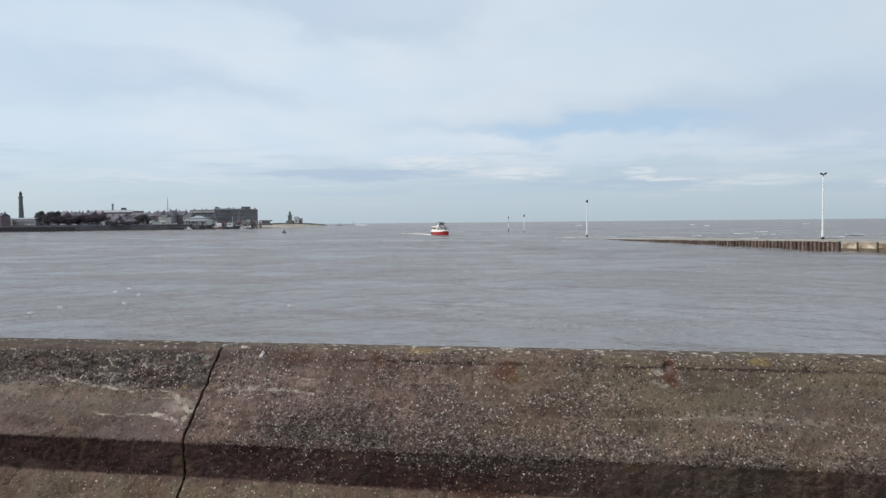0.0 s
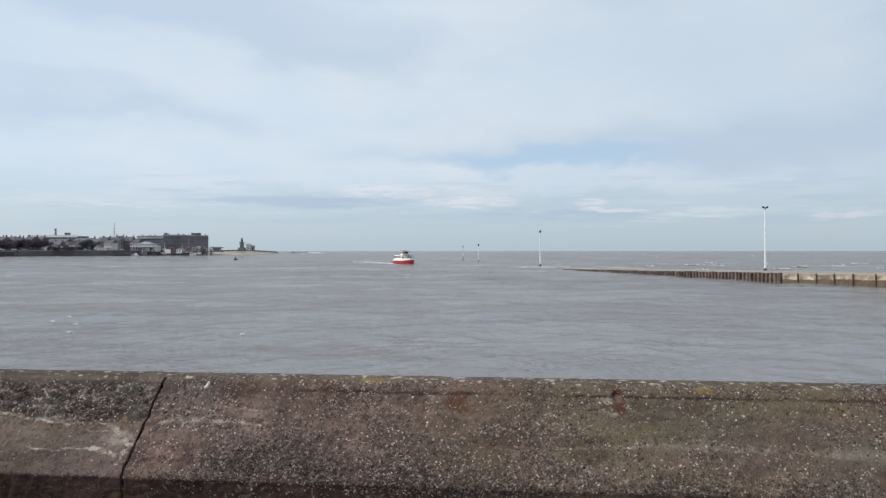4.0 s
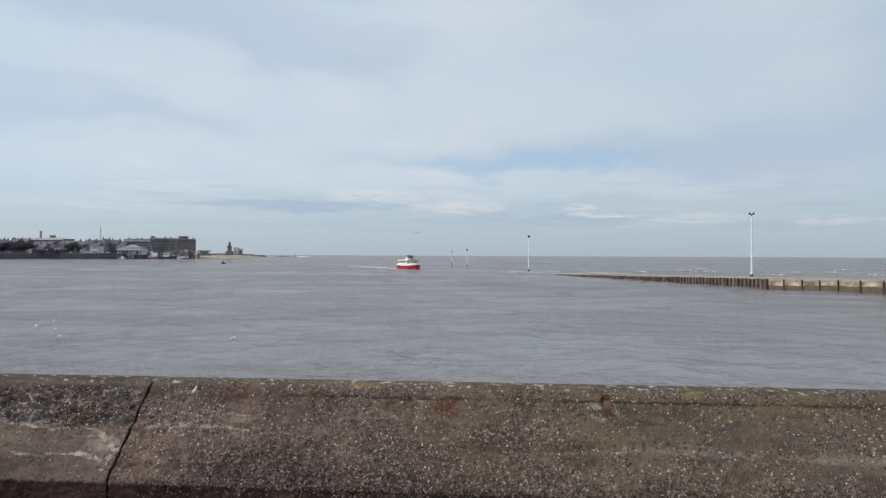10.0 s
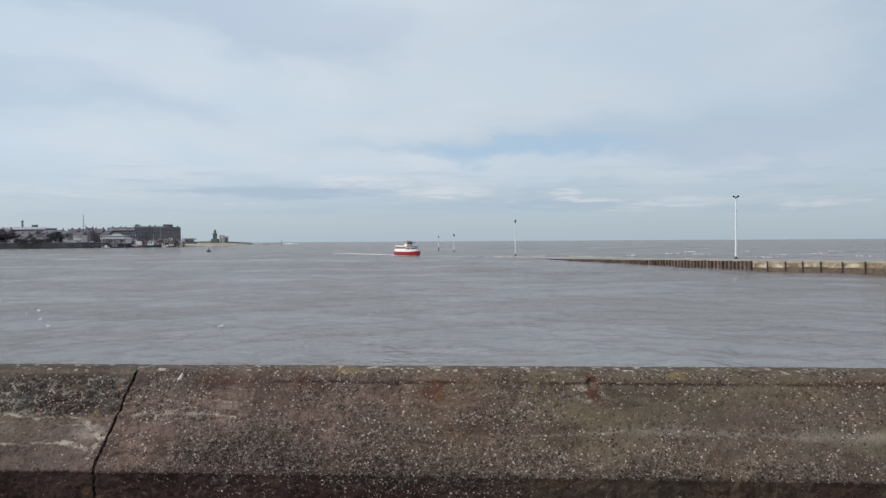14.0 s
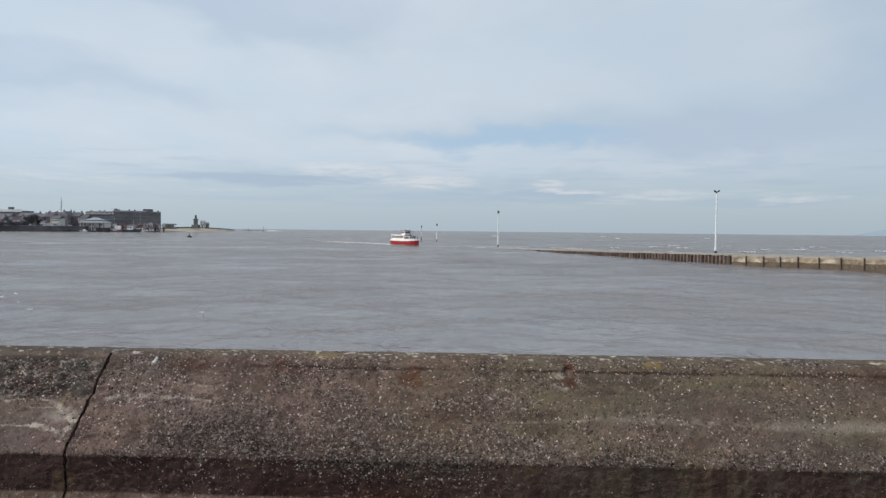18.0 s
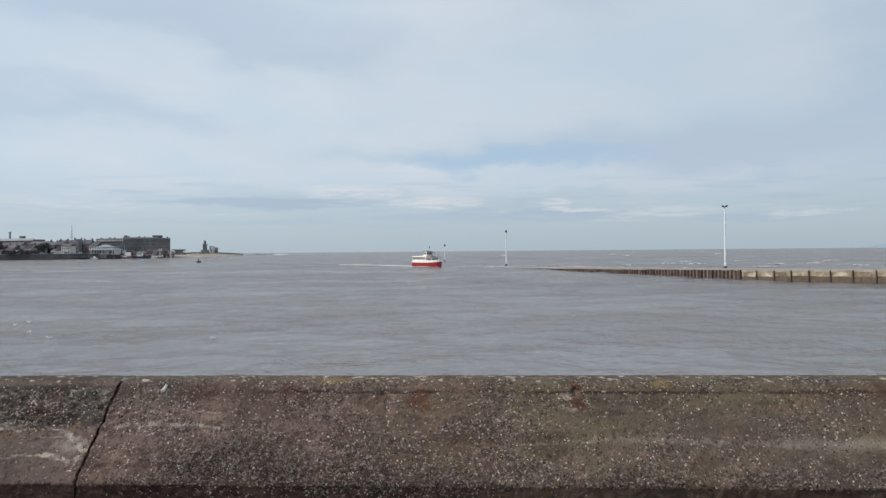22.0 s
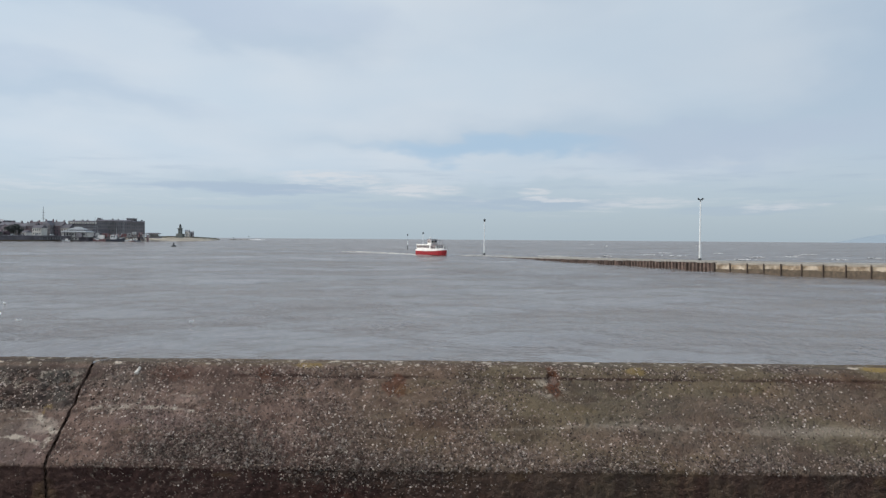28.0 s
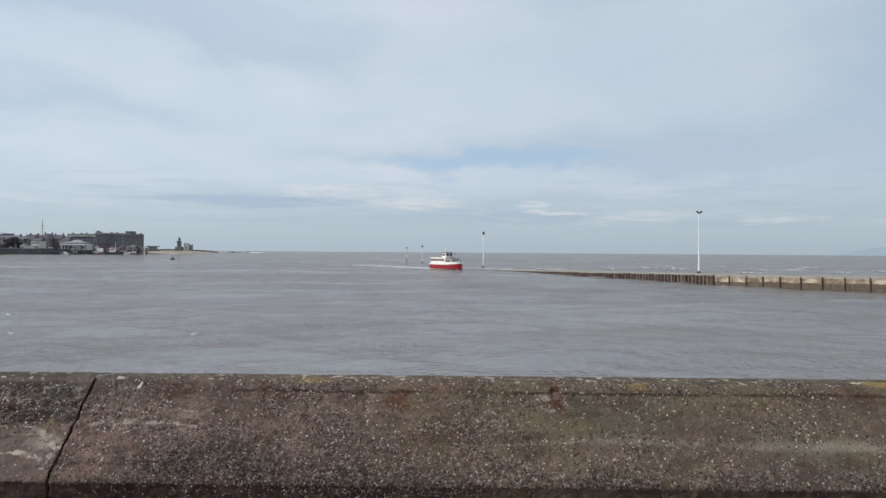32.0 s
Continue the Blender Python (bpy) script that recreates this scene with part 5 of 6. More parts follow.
def pavilion():
    t = thing("pavilion", pose(-246.3, 690, 4.3, 0, 0, -8), "cream waterside pavilion with a pale hipped roof on piles", "pavilion")
    part("wall", boxed(-11.2, 11.2, -7, 7, -0.3, 4.4), WHITE_RENDER, t)
    part("veranda_roof", loft([[(-12.5, -9, 4.3), (12.5, -9, 4.3), (12.5, 9, 4.3), (-12.5, 9, 4.3)], [(-9.5, -6.0, 5.8), (9.5, -6.0, 5.8), (9.5, 6.0, 5.8), (-9.5, 6.0, 5.8)]]), PALE_ROOF, t)
    part("clerestory", boxed(-7.0, 7.0, -4.0, 4.0, 5.5, 6.7), GREY_WALL, t)
    part("roof", loft([[(-8.2, -5.0, 6.6), (8.2, -5.0, 6.6), (8.2, 5.0, 6.6), (-8.2, 5.0, 6.6)], [(-2.0, -0.4, 9.4), (2.0, -0.4, 9.4), (2.0, 0.4, 9.4), (-2.0, 0.4, 9.4)]]), PALE_ROOF, t)
    windows(t, 0, 21, 0.8, 3.9, 1, 8, 1.5, 1.9, -7.0)
    windows(t, 0, 13, 5.6, 6.6, 1, 6, 1.2, 0.7, -4.0)
    part("porch", boxed(3.0, 8.2, -9.4, -6.8, -0.3, 3.6), GREY_WALL, t, "darker porch towards the water")
    for i in range(8):
        x = -11.8 + i * 23.6 / 7
        part("pile", tubed((x, -8.6, -6.5), (x, -8.6, 4.4), 0.28, 0.28, 8), PIER_WOOD, t)
    part("floor", boxed(-12.5, 12.5, -9, 9, -0.8, -0.3), STONE, t)
    low = part("lower_wall", boxed(-11.4, 4.0, -7.6, 7.0, -3.1, -0.8), WHITE_RENDER, t, "white painted lower storey")
    for k in range(5):
        part("window", boxed(-10.4 + 2.9 * k, -8.8 + 2.9 * k, -7.68, -7.5, -2.6, -1.2), TOWN_GLASS, low)
    part("slip", boxed(4.0, 11.4, -6.0, 7.0, -6.5, -0.8), STONE, t, "dark stone footing")
    part("footing", boxed(-11.4, 4.0, -7.4, 7.0, -6.5, -3.1), STONE, t, "dark stone footing")


pavilion()


def pier(name, x, y, w, d, z, rz, step, label, timber=None, thick=0.3, boarded=False, painted=None):
    timber = timber or PIER_WOOD
    t = thing(name, pose(x, y, 0, 0, 0, rz), label, "pier")
    part("deck", boxed(-w / 2, w / 2, -d / 2, d / 2, z - 0.6, z), timber, t)
    n = int(w / step)
    piles = [part("pile", tubed((0, 0, -2.5), (0, 0, z - 0.3), thick, thick, 8), timber, t)]
    if painted:
        piles.append(part("pile", tubed((0, 0, -2.5), (0, 0, z + 0.5), thick, thick, 8), painted, t, "pale painted pile"))
    first = len(piles)
    for i in range(n + 1):
        for k, yy in enumerate((-d / 2 + 0.3, d / 2 - 0.3)):
            m = pose(-w / 2 + i * w / n, yy, 0)
            source = piles[i % len(piles)]
            if first and k == 0 and i < len(piles):
                source.matrix_basis = m
                first -= 1
            else:
                shared("pile", source, t, m)
    if boarded:
        part("boarding", boxed(-w / 2 + 0.1, w / 2 - 0.1, -d / 2 + 0.65, -d / 2 + 0.8, -1.0, z - 0.6), timber, t, "dark boarding between the piles")
        part("kerb", boxed(-w / 2, w / 2, -d / 2 - 0.08, -d / 2 + 0.25, z, z + 0.35), GREY_WALL, t, "pale timber kerb along the deck")
    rail = boxed(-w / 2, w / 2, -d / 2, -d / 2 + 0.1, z + 1.0, z + 1.12)
    part("rail", rail, timber, t)
    for i in range(n + 1):
        xx = -w / 2 + i * w / n
        part("post", boxed(xx - 0.07, xx + 0.07, -d / 2, -d / 2 + 0.12, z, z + 1.05), timber, t)
    return t


pier("pier", -350, 590, 62, 8, 4.2, 12, 3.0, "dark timber jetty on piles along the quay", boarded=True)
stage = pier("pier", -264, 672, 17, 6, 4.2, 20, 2.2, "dark timber landing stage on piles with white posts")
for i in range(9):
    part("white_post", boxed(-8.3 + i * 2.05, -7.9 + i * 2.05, -3.3, -3.05, 1.2, 3.9), PALE_ROOF, stage, "pale worn fender post")
pier("pier", -220, 706, 52, 9, 4.4, 6, 3.2, "dark ferry pier on piles in front of the hotel", None, 0.4)
pier("pier", -199, 716, 16, 6, 6.8, 4, 3.6, "tall weathered red timber pier at the end of the quay", RED_TIMBER, 0.55, painted=WHITE_RENDER)


def workboat(x, y, rz, length, hull, label, mast_h=7.0):
    t = thing("fishing_boat", pose(x, y, 0, 0, 0, rz), label, "boat", "boats at the far quay")
    k = length / 10
    rings = []
    for f, hw, sh in ((-5, 1.3, 1.5), (-3, 1.7, 1.35), (0, 1.8, 1.3), (3, 1.4, 1.6), (5.2, 0.1, 2.2)):
        rings.append([(f * k, -hw * k, sh * k), (f * k, -hw * 0.7 * k, -0.5), (f * k, hw * 0.7 * k, -0.5), (f * k, hw * k, sh * k)])
    part("hull", loft(rings), hull, t)
    cabin = part("wheelhouse", boxed(-2.5 * k, 0.5 * k, -1.0 * k, 1.0 * k, 1.2 * k, 3.6 * k, 0.1), BOAT_WHITE, t)
    for i in range(2):
        part("window", boxed((-2.1 + i * 1.3) * k, (-1.2 + i * 1.3) * k, -1.04 * k, -0.98 * k, 2.5 * k, 3.2 * k), GLASS, cabin)
    part("mast", tubed((0.8 * k, 0, 1.2 * k), (0.8 * k, 0, mast_h * k), 0.09 * k, 0.05 * k, 6), WHITE_POLE, t)
    part("derrick", tubed((0.8 * k, 0, 2.0 * k), (4.2 * k, 0, 5.0 * k), 0.07 * k, 0.05 * k, 6), WHITE_POLE, t)
    part("rail", boxed(-4.8 * k, 3.0 * k, -1.72 * k, -1.66 * k, 1.9 * k, 2.0 * k), GREY_METAL, t)


workboat(-229, 694, 174, 17, PINK, "faded pink fishing boat with a white wheelhouse at the quay", 8)
workboat(-214, 692, 4, 16, CAR_PAINT[3], "dark-hulled fishing boat with a white wheelhouse at the quay", 8)
workboat(-209, 698, 8, 10, CAR_PAINT[0], "white workboat moored at the quay")
workboat(-233, 693, 185, 9, CAR_PAINT[3], "dark workboat moored at the quay")
workboat(-203, 700, 190, 7, DULL_RED, "small red boat moored at the quay")
workboat(-240, 688, 10, 8, CAR_PAINT[0], "small white boat moored below the pavilion", 6)
workboat(-216, 694, 178, 8, BLUE_GREY, "blue-grey fishing boat with a white wheelhouse", 9)
workboat(-228, 690, 0, 10, DULL_RED, "faded red fishing boat with a tall mast", 10)
workboat(-199, 704, 12, 9, BLUE_GREY, "dark fishing boat beside the tall pier", 9)
workboat(-252, 676, 176, 7, CAR_PAINT[0], "small white launch moored at the landing stage", 5)
for x, y, w, h, m, lab in ((-228, 712, 5, 3.5, DULL_RED, "red site cabin on the pier"), (-219, 712, 6, 2.8, CREAM, "pale site cabin on the pier"), (-211, 712, 4.5, 3.2, DULL_RED, "red metal container on the pier"), (-206, 713, 3.5, 3.8, CREAM, "cream cabin on the pier")):
    c = thing("cabin", pose(x, y - 4, 4.4, 0, 0, 6), lab, "cabin", "cabins on the far pier")
    part("wall", boxed(-w / 2, w / 2, -1.3, 1.3, 0, h), m, c)
    part("roof", boxed(-w / 2 - 0.15, w / 2 + 0.15, -1.45, 1.45, h, h + 0.25), PALE_ROOF, c)
    part("window", boxed(-0.6, 0.6, -1.36, -1.25, h * 0.45, h * 0.75), GLASS, c)


for i, (x, y, w, h, z) in enumerate(((-238, 702, 4.0, 2.6, 4.4), (-233, 703, 3.0, 3.4, 4.4), (-224, 705, 4.4, 2.4, 4.4), (-216, 706, 3.2, 3.0, 4.4), (-202, 712, 3.6, 2.6, 6.8), (-196.5, 714, 3.0, 2.2, 6.8), (-244, 700, 3.5, 2.4, 4.4))):
    c = thing("cargo_crate", pose(x, y - 1.5, z, 0, 0, 6 + 5 * (i % 3)), ("pale pink", "white", "dull red")[i % 3] + " weathered store box on the far pier", "store box", "store boxes on the far pier")
    part("body", boxed(-w / 2, w / 2, -1.2, 1.2, 0, h, 0.05), (PINK, WHITE_RENDER, DULL_RED)[i % 3], c)
    part("lid", boxed(-w / 2 - 0.1, w / 2 + 0.1, -1.3, 1.3, h, h + 0.15), PALE_ROOF, c)
    part("door", boxed(-0.5, 0.5, -1.25, -1.15, 0.05, h * 0.8), GREY_METAL, c)
for x, y, h in ((-235.4, 702, 18.8), (-211.4, 709.5, 18.4)):
    f = thing("flagpole", pose(x, y, 4.4), "tall pale flagpole in front of the hotel", "flagpole", "flagpoles on the far quay")
    part("pole", turned([(-0.5, 0.2), (h * 0.5, 0.16), (h, 0.1)], 8), PALE_ROOF, f)
    part("base", boxed(-0.6, 0.6, -0.6, 0.6, -0.6, 0.4), GREY_WALL, f)
    part("finial", turned([(h, 0.05), (h + 0.15, 0.24), (h + 0.4, 0.05)], 8), WHITE_POLE, f)


def tree(x, y, z, width, height, seed, label="dark bushy tree among the houses", leaves=None):
    """Trunk, limbs and a ragged crown of leaf clumps."""
    rnd = random.Random(seed)
    t = thing("tree", pose(x, y, z), label, "tree", "trees of the town")
    bm = tubed((0, 0, -0.5), (0.2, 0, height * 0.45), 0.35, 0.2, 8)
    lobes = []
    for i in range(7):
        a, r = rnd.uniform(0, 6.28), rnd.uniform(0.1, 0.33) * width
        c = Vector((r * math.cos(a), r * math.sin(a), height * rnd.uniform(0.42, 0.80)))
        lobes.append((c, width * rnd.uniform(0.17, 0.27)))
        tube(bm, (0.1, 0, height * 0.3), c, 0.14, 0.05, 6)
    part("trunk", bm, BARK, t)
    verts, faces = [], []
    for c, r in lobes:
        for _ in range(230):
            v = Vector((rnd.gauss(0, 1), rnd.gauss(0, 1), rnd.gauss(0, 1))).normalized() * r * rnd.uniform(0.55, 1.12)
            v.z *= 0.85
            p = c + v
            k = len(verts)
            q = rnd.uniform(0.25, 0.6)
            for _j in range(4):
                verts.append(p + Vector((rnd.uniform(-q, q), rnd.uniform(-q, q), rnd.uniform(-q, q))))
            faces += [(k, k + 1, k + 2), (k, k + 2, k + 3), (k, k + 1, k + 3)]
    part("crown", (verts, faces), leaves or LEAF, t)


for i, (x, y, z, w, h) in enumerate(((-384, 652, 4.9, 11, 15.5), (-375, 655, 4.9, 11, 14.5), (-363, 642, 4.9, 11, 14.5), (-347, 660, 4.9, 10, 8.5), (-338, 662, 4.9, 11, 8.0), (-354, 655, 4.9, 9, 7.5), (-303, 690, 4.9, 12, 11.5), (-309, 694, 4.9, 9, 9.0), (-297, 692, 4.9, 8, 8.0), (-330, 668, 4.9, 8, 5.5), (-369, 640, 4.9, 9, 9.0))):
    tree(x, y, z, w, h, 20 + i)

rnd = random.Random(71)
for i in range(20):
    az, far = radians(-29.9 + 0.18 * i + rnd.uniform(-0.1, 0.1)), rnd.uniform(708, 730)
    tree(far * math.sin(az), far * math.cos(az), 4.9, rnd.uniform(9, 13), rnd.uniform(7.5, 11.0), 120 + i, "bare purple-brown shrubby tree behind the quay", TWIGS)
for az, far, w, h, rf, turn, wm, tm in ((-26.3, 712, 9, 2.8, 1.6, -34, WHITE_RENDER, SLATE), (-25.75, 718, 6, 3.6, 2.4, 6, GREY_WALL, TILE), (-25.2, 716, 10, 2.7, 1.5, -26, WHITE_RENDER, SLATE), (-24.6, 726, 7, 3.4, 2.0, -8, BRICK, TILE), (-22.9, 722, 6, 3.0, 1.8, -30, WHITE_RENDER, SLATE)):
    house(far * math.sin(radians(az)), far * math.cos(radians(az)), w, 6, h, turn, rf, wm, tm, 3, 1, 1, ("white" if wm is WHITE_RENDER else "dull") + " single-storey house with a low roof by the quay", name="bungalow", category="bungalow", group="bungalows by the far quay", hip=0.3)
for i in range(7):
    az, far = radians(-26.1 + 0.32 * i + rnd.uniform(-0.1, 0.1)), rnd.uniform(696, 704)
    tree(far * math.sin(az), far * math.cos(az), 4.9, rnd.uniform(4, 7), rnd.uniform(2.4, 4.4), 150 + i, "low dark shrub behind the quay", LEAF if i % 2 else TWIGS)


# x, y, width, depth, eaves, turn, roof, walls, tiles, columns, rows, chimneys
WEST_STREET = [
    (-412.5, 640, 11, 9, 9.5, -24, 2.6, BRICK, SLATE, 3, 3, 2),
    (-424, 652, 14, 9, 8.5, -24, 3.0, BRICK, SLATE, 4, 3, 2),
    (-383, 690, 13, 10, 10.5, -20, 3.2, BRICK, TILE, 5, 3, 2),
    (-372, 700, 12, 10, 10.0, -20, 3.2, GREY_WALL, SLATE, 4, 3, 2),
    (-361, 702, 10, 10, 11.0, -20, 3.2, BRICK, SLATE, 4, 3, 1),
    (-395, 700, 12, 9, 9.0, -22, 3.0, GREY_WALL, TILE, 4, 2, 1),
    (-340, 690, 9, 8, 5.6, -18, 3.2, BRICK, TILE, 3, 2, 1),
]
MIDDLE_STREET = [
    (-330.5, 692, 9, 8, 6.0, -18, 3.4, BRICK, SLATE, 3, 2, 2),
    (-320.5, 694, 9, 8, 5.6, -18, 3.2, GREY_WALL, TILE, 3, 2, 1),
    (-311, 698, 9, 8, 6.4, -18, 3.2, CREAM, TILE, 3, 2, 2),
    (-347, 700, 9, 8, 6.5, -18, 3.0, BRICK, SLATE, 3, 2, 1),
    (-299, 704, 8, 9, 8.8, -16, 3.3, GREY_WALL, SLATE, 3, 3, 2),
    (-290, 702, 9, 9, 9.0, -16, 3.6, BRICK, SLATE, 3, 3, 2),
]
EAST_STREET = [
    (-284, 722, 9, 10, 11.0, -16, 4.0, GREY_WALL, SLATE, 3, 3, 2),
    (-275, 724, 10, 9, 10.0, -16, 4.2, BRICK, SLATE, 3, 3, 2),
    (-266.5, 720, 9, 9, 8.0, -16, 3.6, CREAM, SLATE, 3, 2, 1),
    (-405, 690, 10, 9, 8.5, -22, 3.0, BRICK, SLATE, 3, 2, 1),
    (-440, 668, 14, 9, 8.5, -24, 3.0, BRICK, SLATE, 4, 3, 2),
    (-456, 680, 14, 9, 9.5, -24, 3.0, GREY_WALL, SLATE, 4, 3, 2),
]
for i, (x, y, w, d, h, rz, rf, wm, tm, c, r, ch) in enumerate(WEST_STREET + MIDDLE_STREET + EAST_STREET):
    house(x, y, w, d, h, rz, rf, wm, tm, c, r, ch, ("red-brown brick" if wm is BRICK else "cream rendered" if wm is CREAM else "dull grey rendered") + " house with a " + ("slate" if tm is SLATE else "brown tiled") + " roof and chimneys", gable=(i % 5 == 3))
for i, (x, y, w, h) in enumerate(((-388, 716, 22, 11.0), (-366, 722, 20, 11.5), (-341, 716, 24, 9.0), (-316, 718, 22, 10.0), (-296, 728, 18, 11.0), (-408, 706, 20, 9.5))):
    house(x, y, w, 9, h, -18, 3.0, (BRICK, GREY_WALL)[i % 2], (SLATE, TILE)[i % 3 == 1], 8, 3, 3, "long dull terrace of houses behind the quay", name="terrace", category="terrace", group="terraces across the estuary")
house(-280.2, 690, 9.2, 8, 7.4, -16, 2.8, WHITE_RENDER, SLATE, 4, 2, 1, "cream painted house with a slate roof")
house(-401, 660, 34, 10, 6.6, -20, 1.4, GREY_WALL, PALE_ROOF, 12, 1, 0, "long low hall with a pale roof", name="hall", category="hall", group="")
house(-417, 655, 6, 6, 7.2, -20, 1.0, WHITE_RENDER, PALE_ROOF, 2, 1, 0, "small white gabled shed", gable=True, name="shed", category="shed", group="")
WHITE_BOARD = material("white_boarding", (0.74, 0.735, 0.75), 0.7, 0.08, 0.3, coords="World")
fascia = thing("roof_fascia", pose(-353.5, 742, 19.75, 0, 0, -14), "long white roof edge of the flat-roofed building", "roof edge")
part("board", boxed(-28.4, 28.4, -8.6, -8.25, -1.0, 1.35), WHITE_BOARD, fascia)
for k in range(7):
    part("bracket", boxed(-27 + 9 * k - 0.2, -27 + 9 * k + 0.2, -8.3, -7.9, -0.25, 0.8), GREY_METAL, fascia)
flat = house(-353.5, 742, 56, 16, 14.6, -14, 0, HOTEL_BROWN, PALE_ROOF, 16, 4, 0, "long flat-roofed pale-topped building above the houses", name="flat_block", category="building", group="")
house(-344.7, 740, 4.0, 3.5, 18.2, -14, 0, SANDSTONE, SLATE, 1, 1, 0, "dark rooftop tank house", name="tank_house", category="building", group="")
shelter = thing("shelter", pose(-205, 792, 4.6, 0, 0, -8), "open seafront shelter with a dark canopy roof on posts", "shelter")
part("roof", loft([[(-8.0, -2.6, 3.3), (8.0, -2.6, 3.3), (8.0, 2.6, 3.3), (-8.0, 2.6, 3.3)], [(-6.6, -1.2, 4.5), (6.6, -1.2, 4.5), (6.6, 1.2, 4.5), (-6.6, 1.2, 4.5)]]), SLATE, shelter)
part("back_wall", boxed(-5.0, 5.0, 0.4, 0.8, 0.0, 3.3), WHITE_RENDER, shelter, "pale back wall")
part("floor", boxed(-8.0, 8.0, -2.6, 2.6, -1.5, 0.0), GREY_WALL, shelter)
for k in range(6):
    part("post", boxed(-7.3 + 2.92 * k - 0.14, -7.3 + 2.92 * k + 0.14, -2.3, -2.02, 0.0, 3.3), GREY_METAL, shelter)
house(-328, 640, 14, 5, 2.6, 30, 0, GREY_WALL, PALE_ROOF, 5, 1, 0, "low pale kiosk row on the quay", name="kiosk", category="kiosk", group="")
stack = thing("chimney_stack", pose(-367.3, 762, 4.9), "tall slim grey chimney stack", "chimney")
part("shaft", turned([(-0.5, 1.3), (22.6, 0.95), (22.7, 1.15), (23.8, 1.15)], 12), GREY_WALL, stack)
mast = thing("radio_mast", pose(-306, 762, 4.9), "thin grey lattice radio mast", "mast")
for i in range(3):
    a = 2.1 * i
    part("leg", tubed((0.5 * math.cos(a), 0.5 * math.sin(a), -0.5), (0.15 * math.cos(a), 0.15 * math.sin(a), 30.2), 0.12, 0.09, 6), GREY_METAL, mast)
for z in range(3, 30, 3):
    part("brace", tubed((-0.45, 0, z), (0.45, 0.1, z + 1.5), 0.06, 0.06, 5), GREY_METAL, mast)


for z, w in ((17.5, 1.9), (20.5, 1.3), (24.0, 1.6)):
    part("antenna", tubed((-w, 0, z), (w, 0.1, z + 0.5), 0.16, 0.16, 6), GREY_METAL, mast)


def car(x, y, rz, paint):
    t = thing("car", pose(x, y, 5.3, 0, 0, rz), paint.name.split("_")[-1] + " car parked along the far quay", "car", "cars on the quay")
    part("body", loft([[(-2.1, yy, 0.35), (2.1, yy, 0.35), (2.1, yy, 0.85), (1.1, yy, 0.98), (0.5, yy * 0.85, 1.45), (-1.2, yy * 0.85, 1.45), (-1.9, yy, 0.95)] for yy in (-0.85, 0.85)]), paint, t)
    part("windows", loft([[(1.0, yy, 0.98), (0.5, yy * 0.86, 1.38), (-1.15, yy * 0.86, 1.38), (-1.6, yy, 0.98)] for yy in (-0.87, 0.87)]), GLASS, t)
    for xx in (-1.3, 1.3):
        for yy in (-0.8, 0.8):
            part("wheel", tubed((xx, yy - 0.1, 0.3), (xx, yy + 0.1, 0.3), 0.3, 0.3, 10), RUBBER, t)


rnd = random.Random(12)
for i in range(13):
    x = -366 + i * 8.3 + rnd.uniform(-1, 1)
    y = float(np.interp(x, [-372, -325, -262], [600, 616, 680])) + 5 + rnd.uniform(-1, 1)
    car(x, y, rnd.uniform(15, 45), CAR_PAINT[rnd.choice((0, 0, 0, 1, 1, 3))])


def hills():
    """Hazy fells across the bay."""
    a = np.radians(np.linspace(37.0, 60.0, 160))
    deg = np.degrees(a)
    h = 52 * smooth01(deg, 37.6, 41.8) + 40 * smooth01(deg, 42, 50) + 6 * (fbm(deg * 0.8, deg * 0 + 1, 4, 3) - 0.5)
    rows = []
    for r, k in ((4640, 0.0), (4760, 0.75), (4840, 1.0), (4900, 0.6)):
        rows.append(np.stack([r * np.sin(a), r * np.cos(a), h * k - 2 * (k == 0)], -1))
    ob = grid_mesh("hills", np.stack(rows, 0).reshape(-1, 3), 4, 160, HILL)
    tagged(ob, "pale blue hazy hills across the bay", "hills", kind="structure")


hills()


# ---- foam on the water ----
def flecks(name, places, seed, z=0.05, rise=0.05):
    """Irregular patches of foam: each place is x, y, length, width, turn."""
    rnd = random.Random(seed)
    verts, faces = [], []
    for x, y, ln, wd, turn in places:
        k, n = len(verts), 9
        c, s = math.cos(turn), math.sin(turn)
        verts.append((x, y, z + rise * (1.0 if rise < 0.1 else rnd.uniform(0.2, 1.0))))
        for i in range(n):
            a = 2 * math.pi * i / n
            r = rnd.uniform(0.55, 1.1)
            p, q = r * ln / 2 * math.cos(a), r * wd / 2 * math.sin(a)
            verts.append((x + p * c - q * s, y + p * s + q * c, z - 0.04))
        faces += [(k, k + 1 + i, k + 1 + (i + 1) % n) for i in range(n)]
    return verts, faces


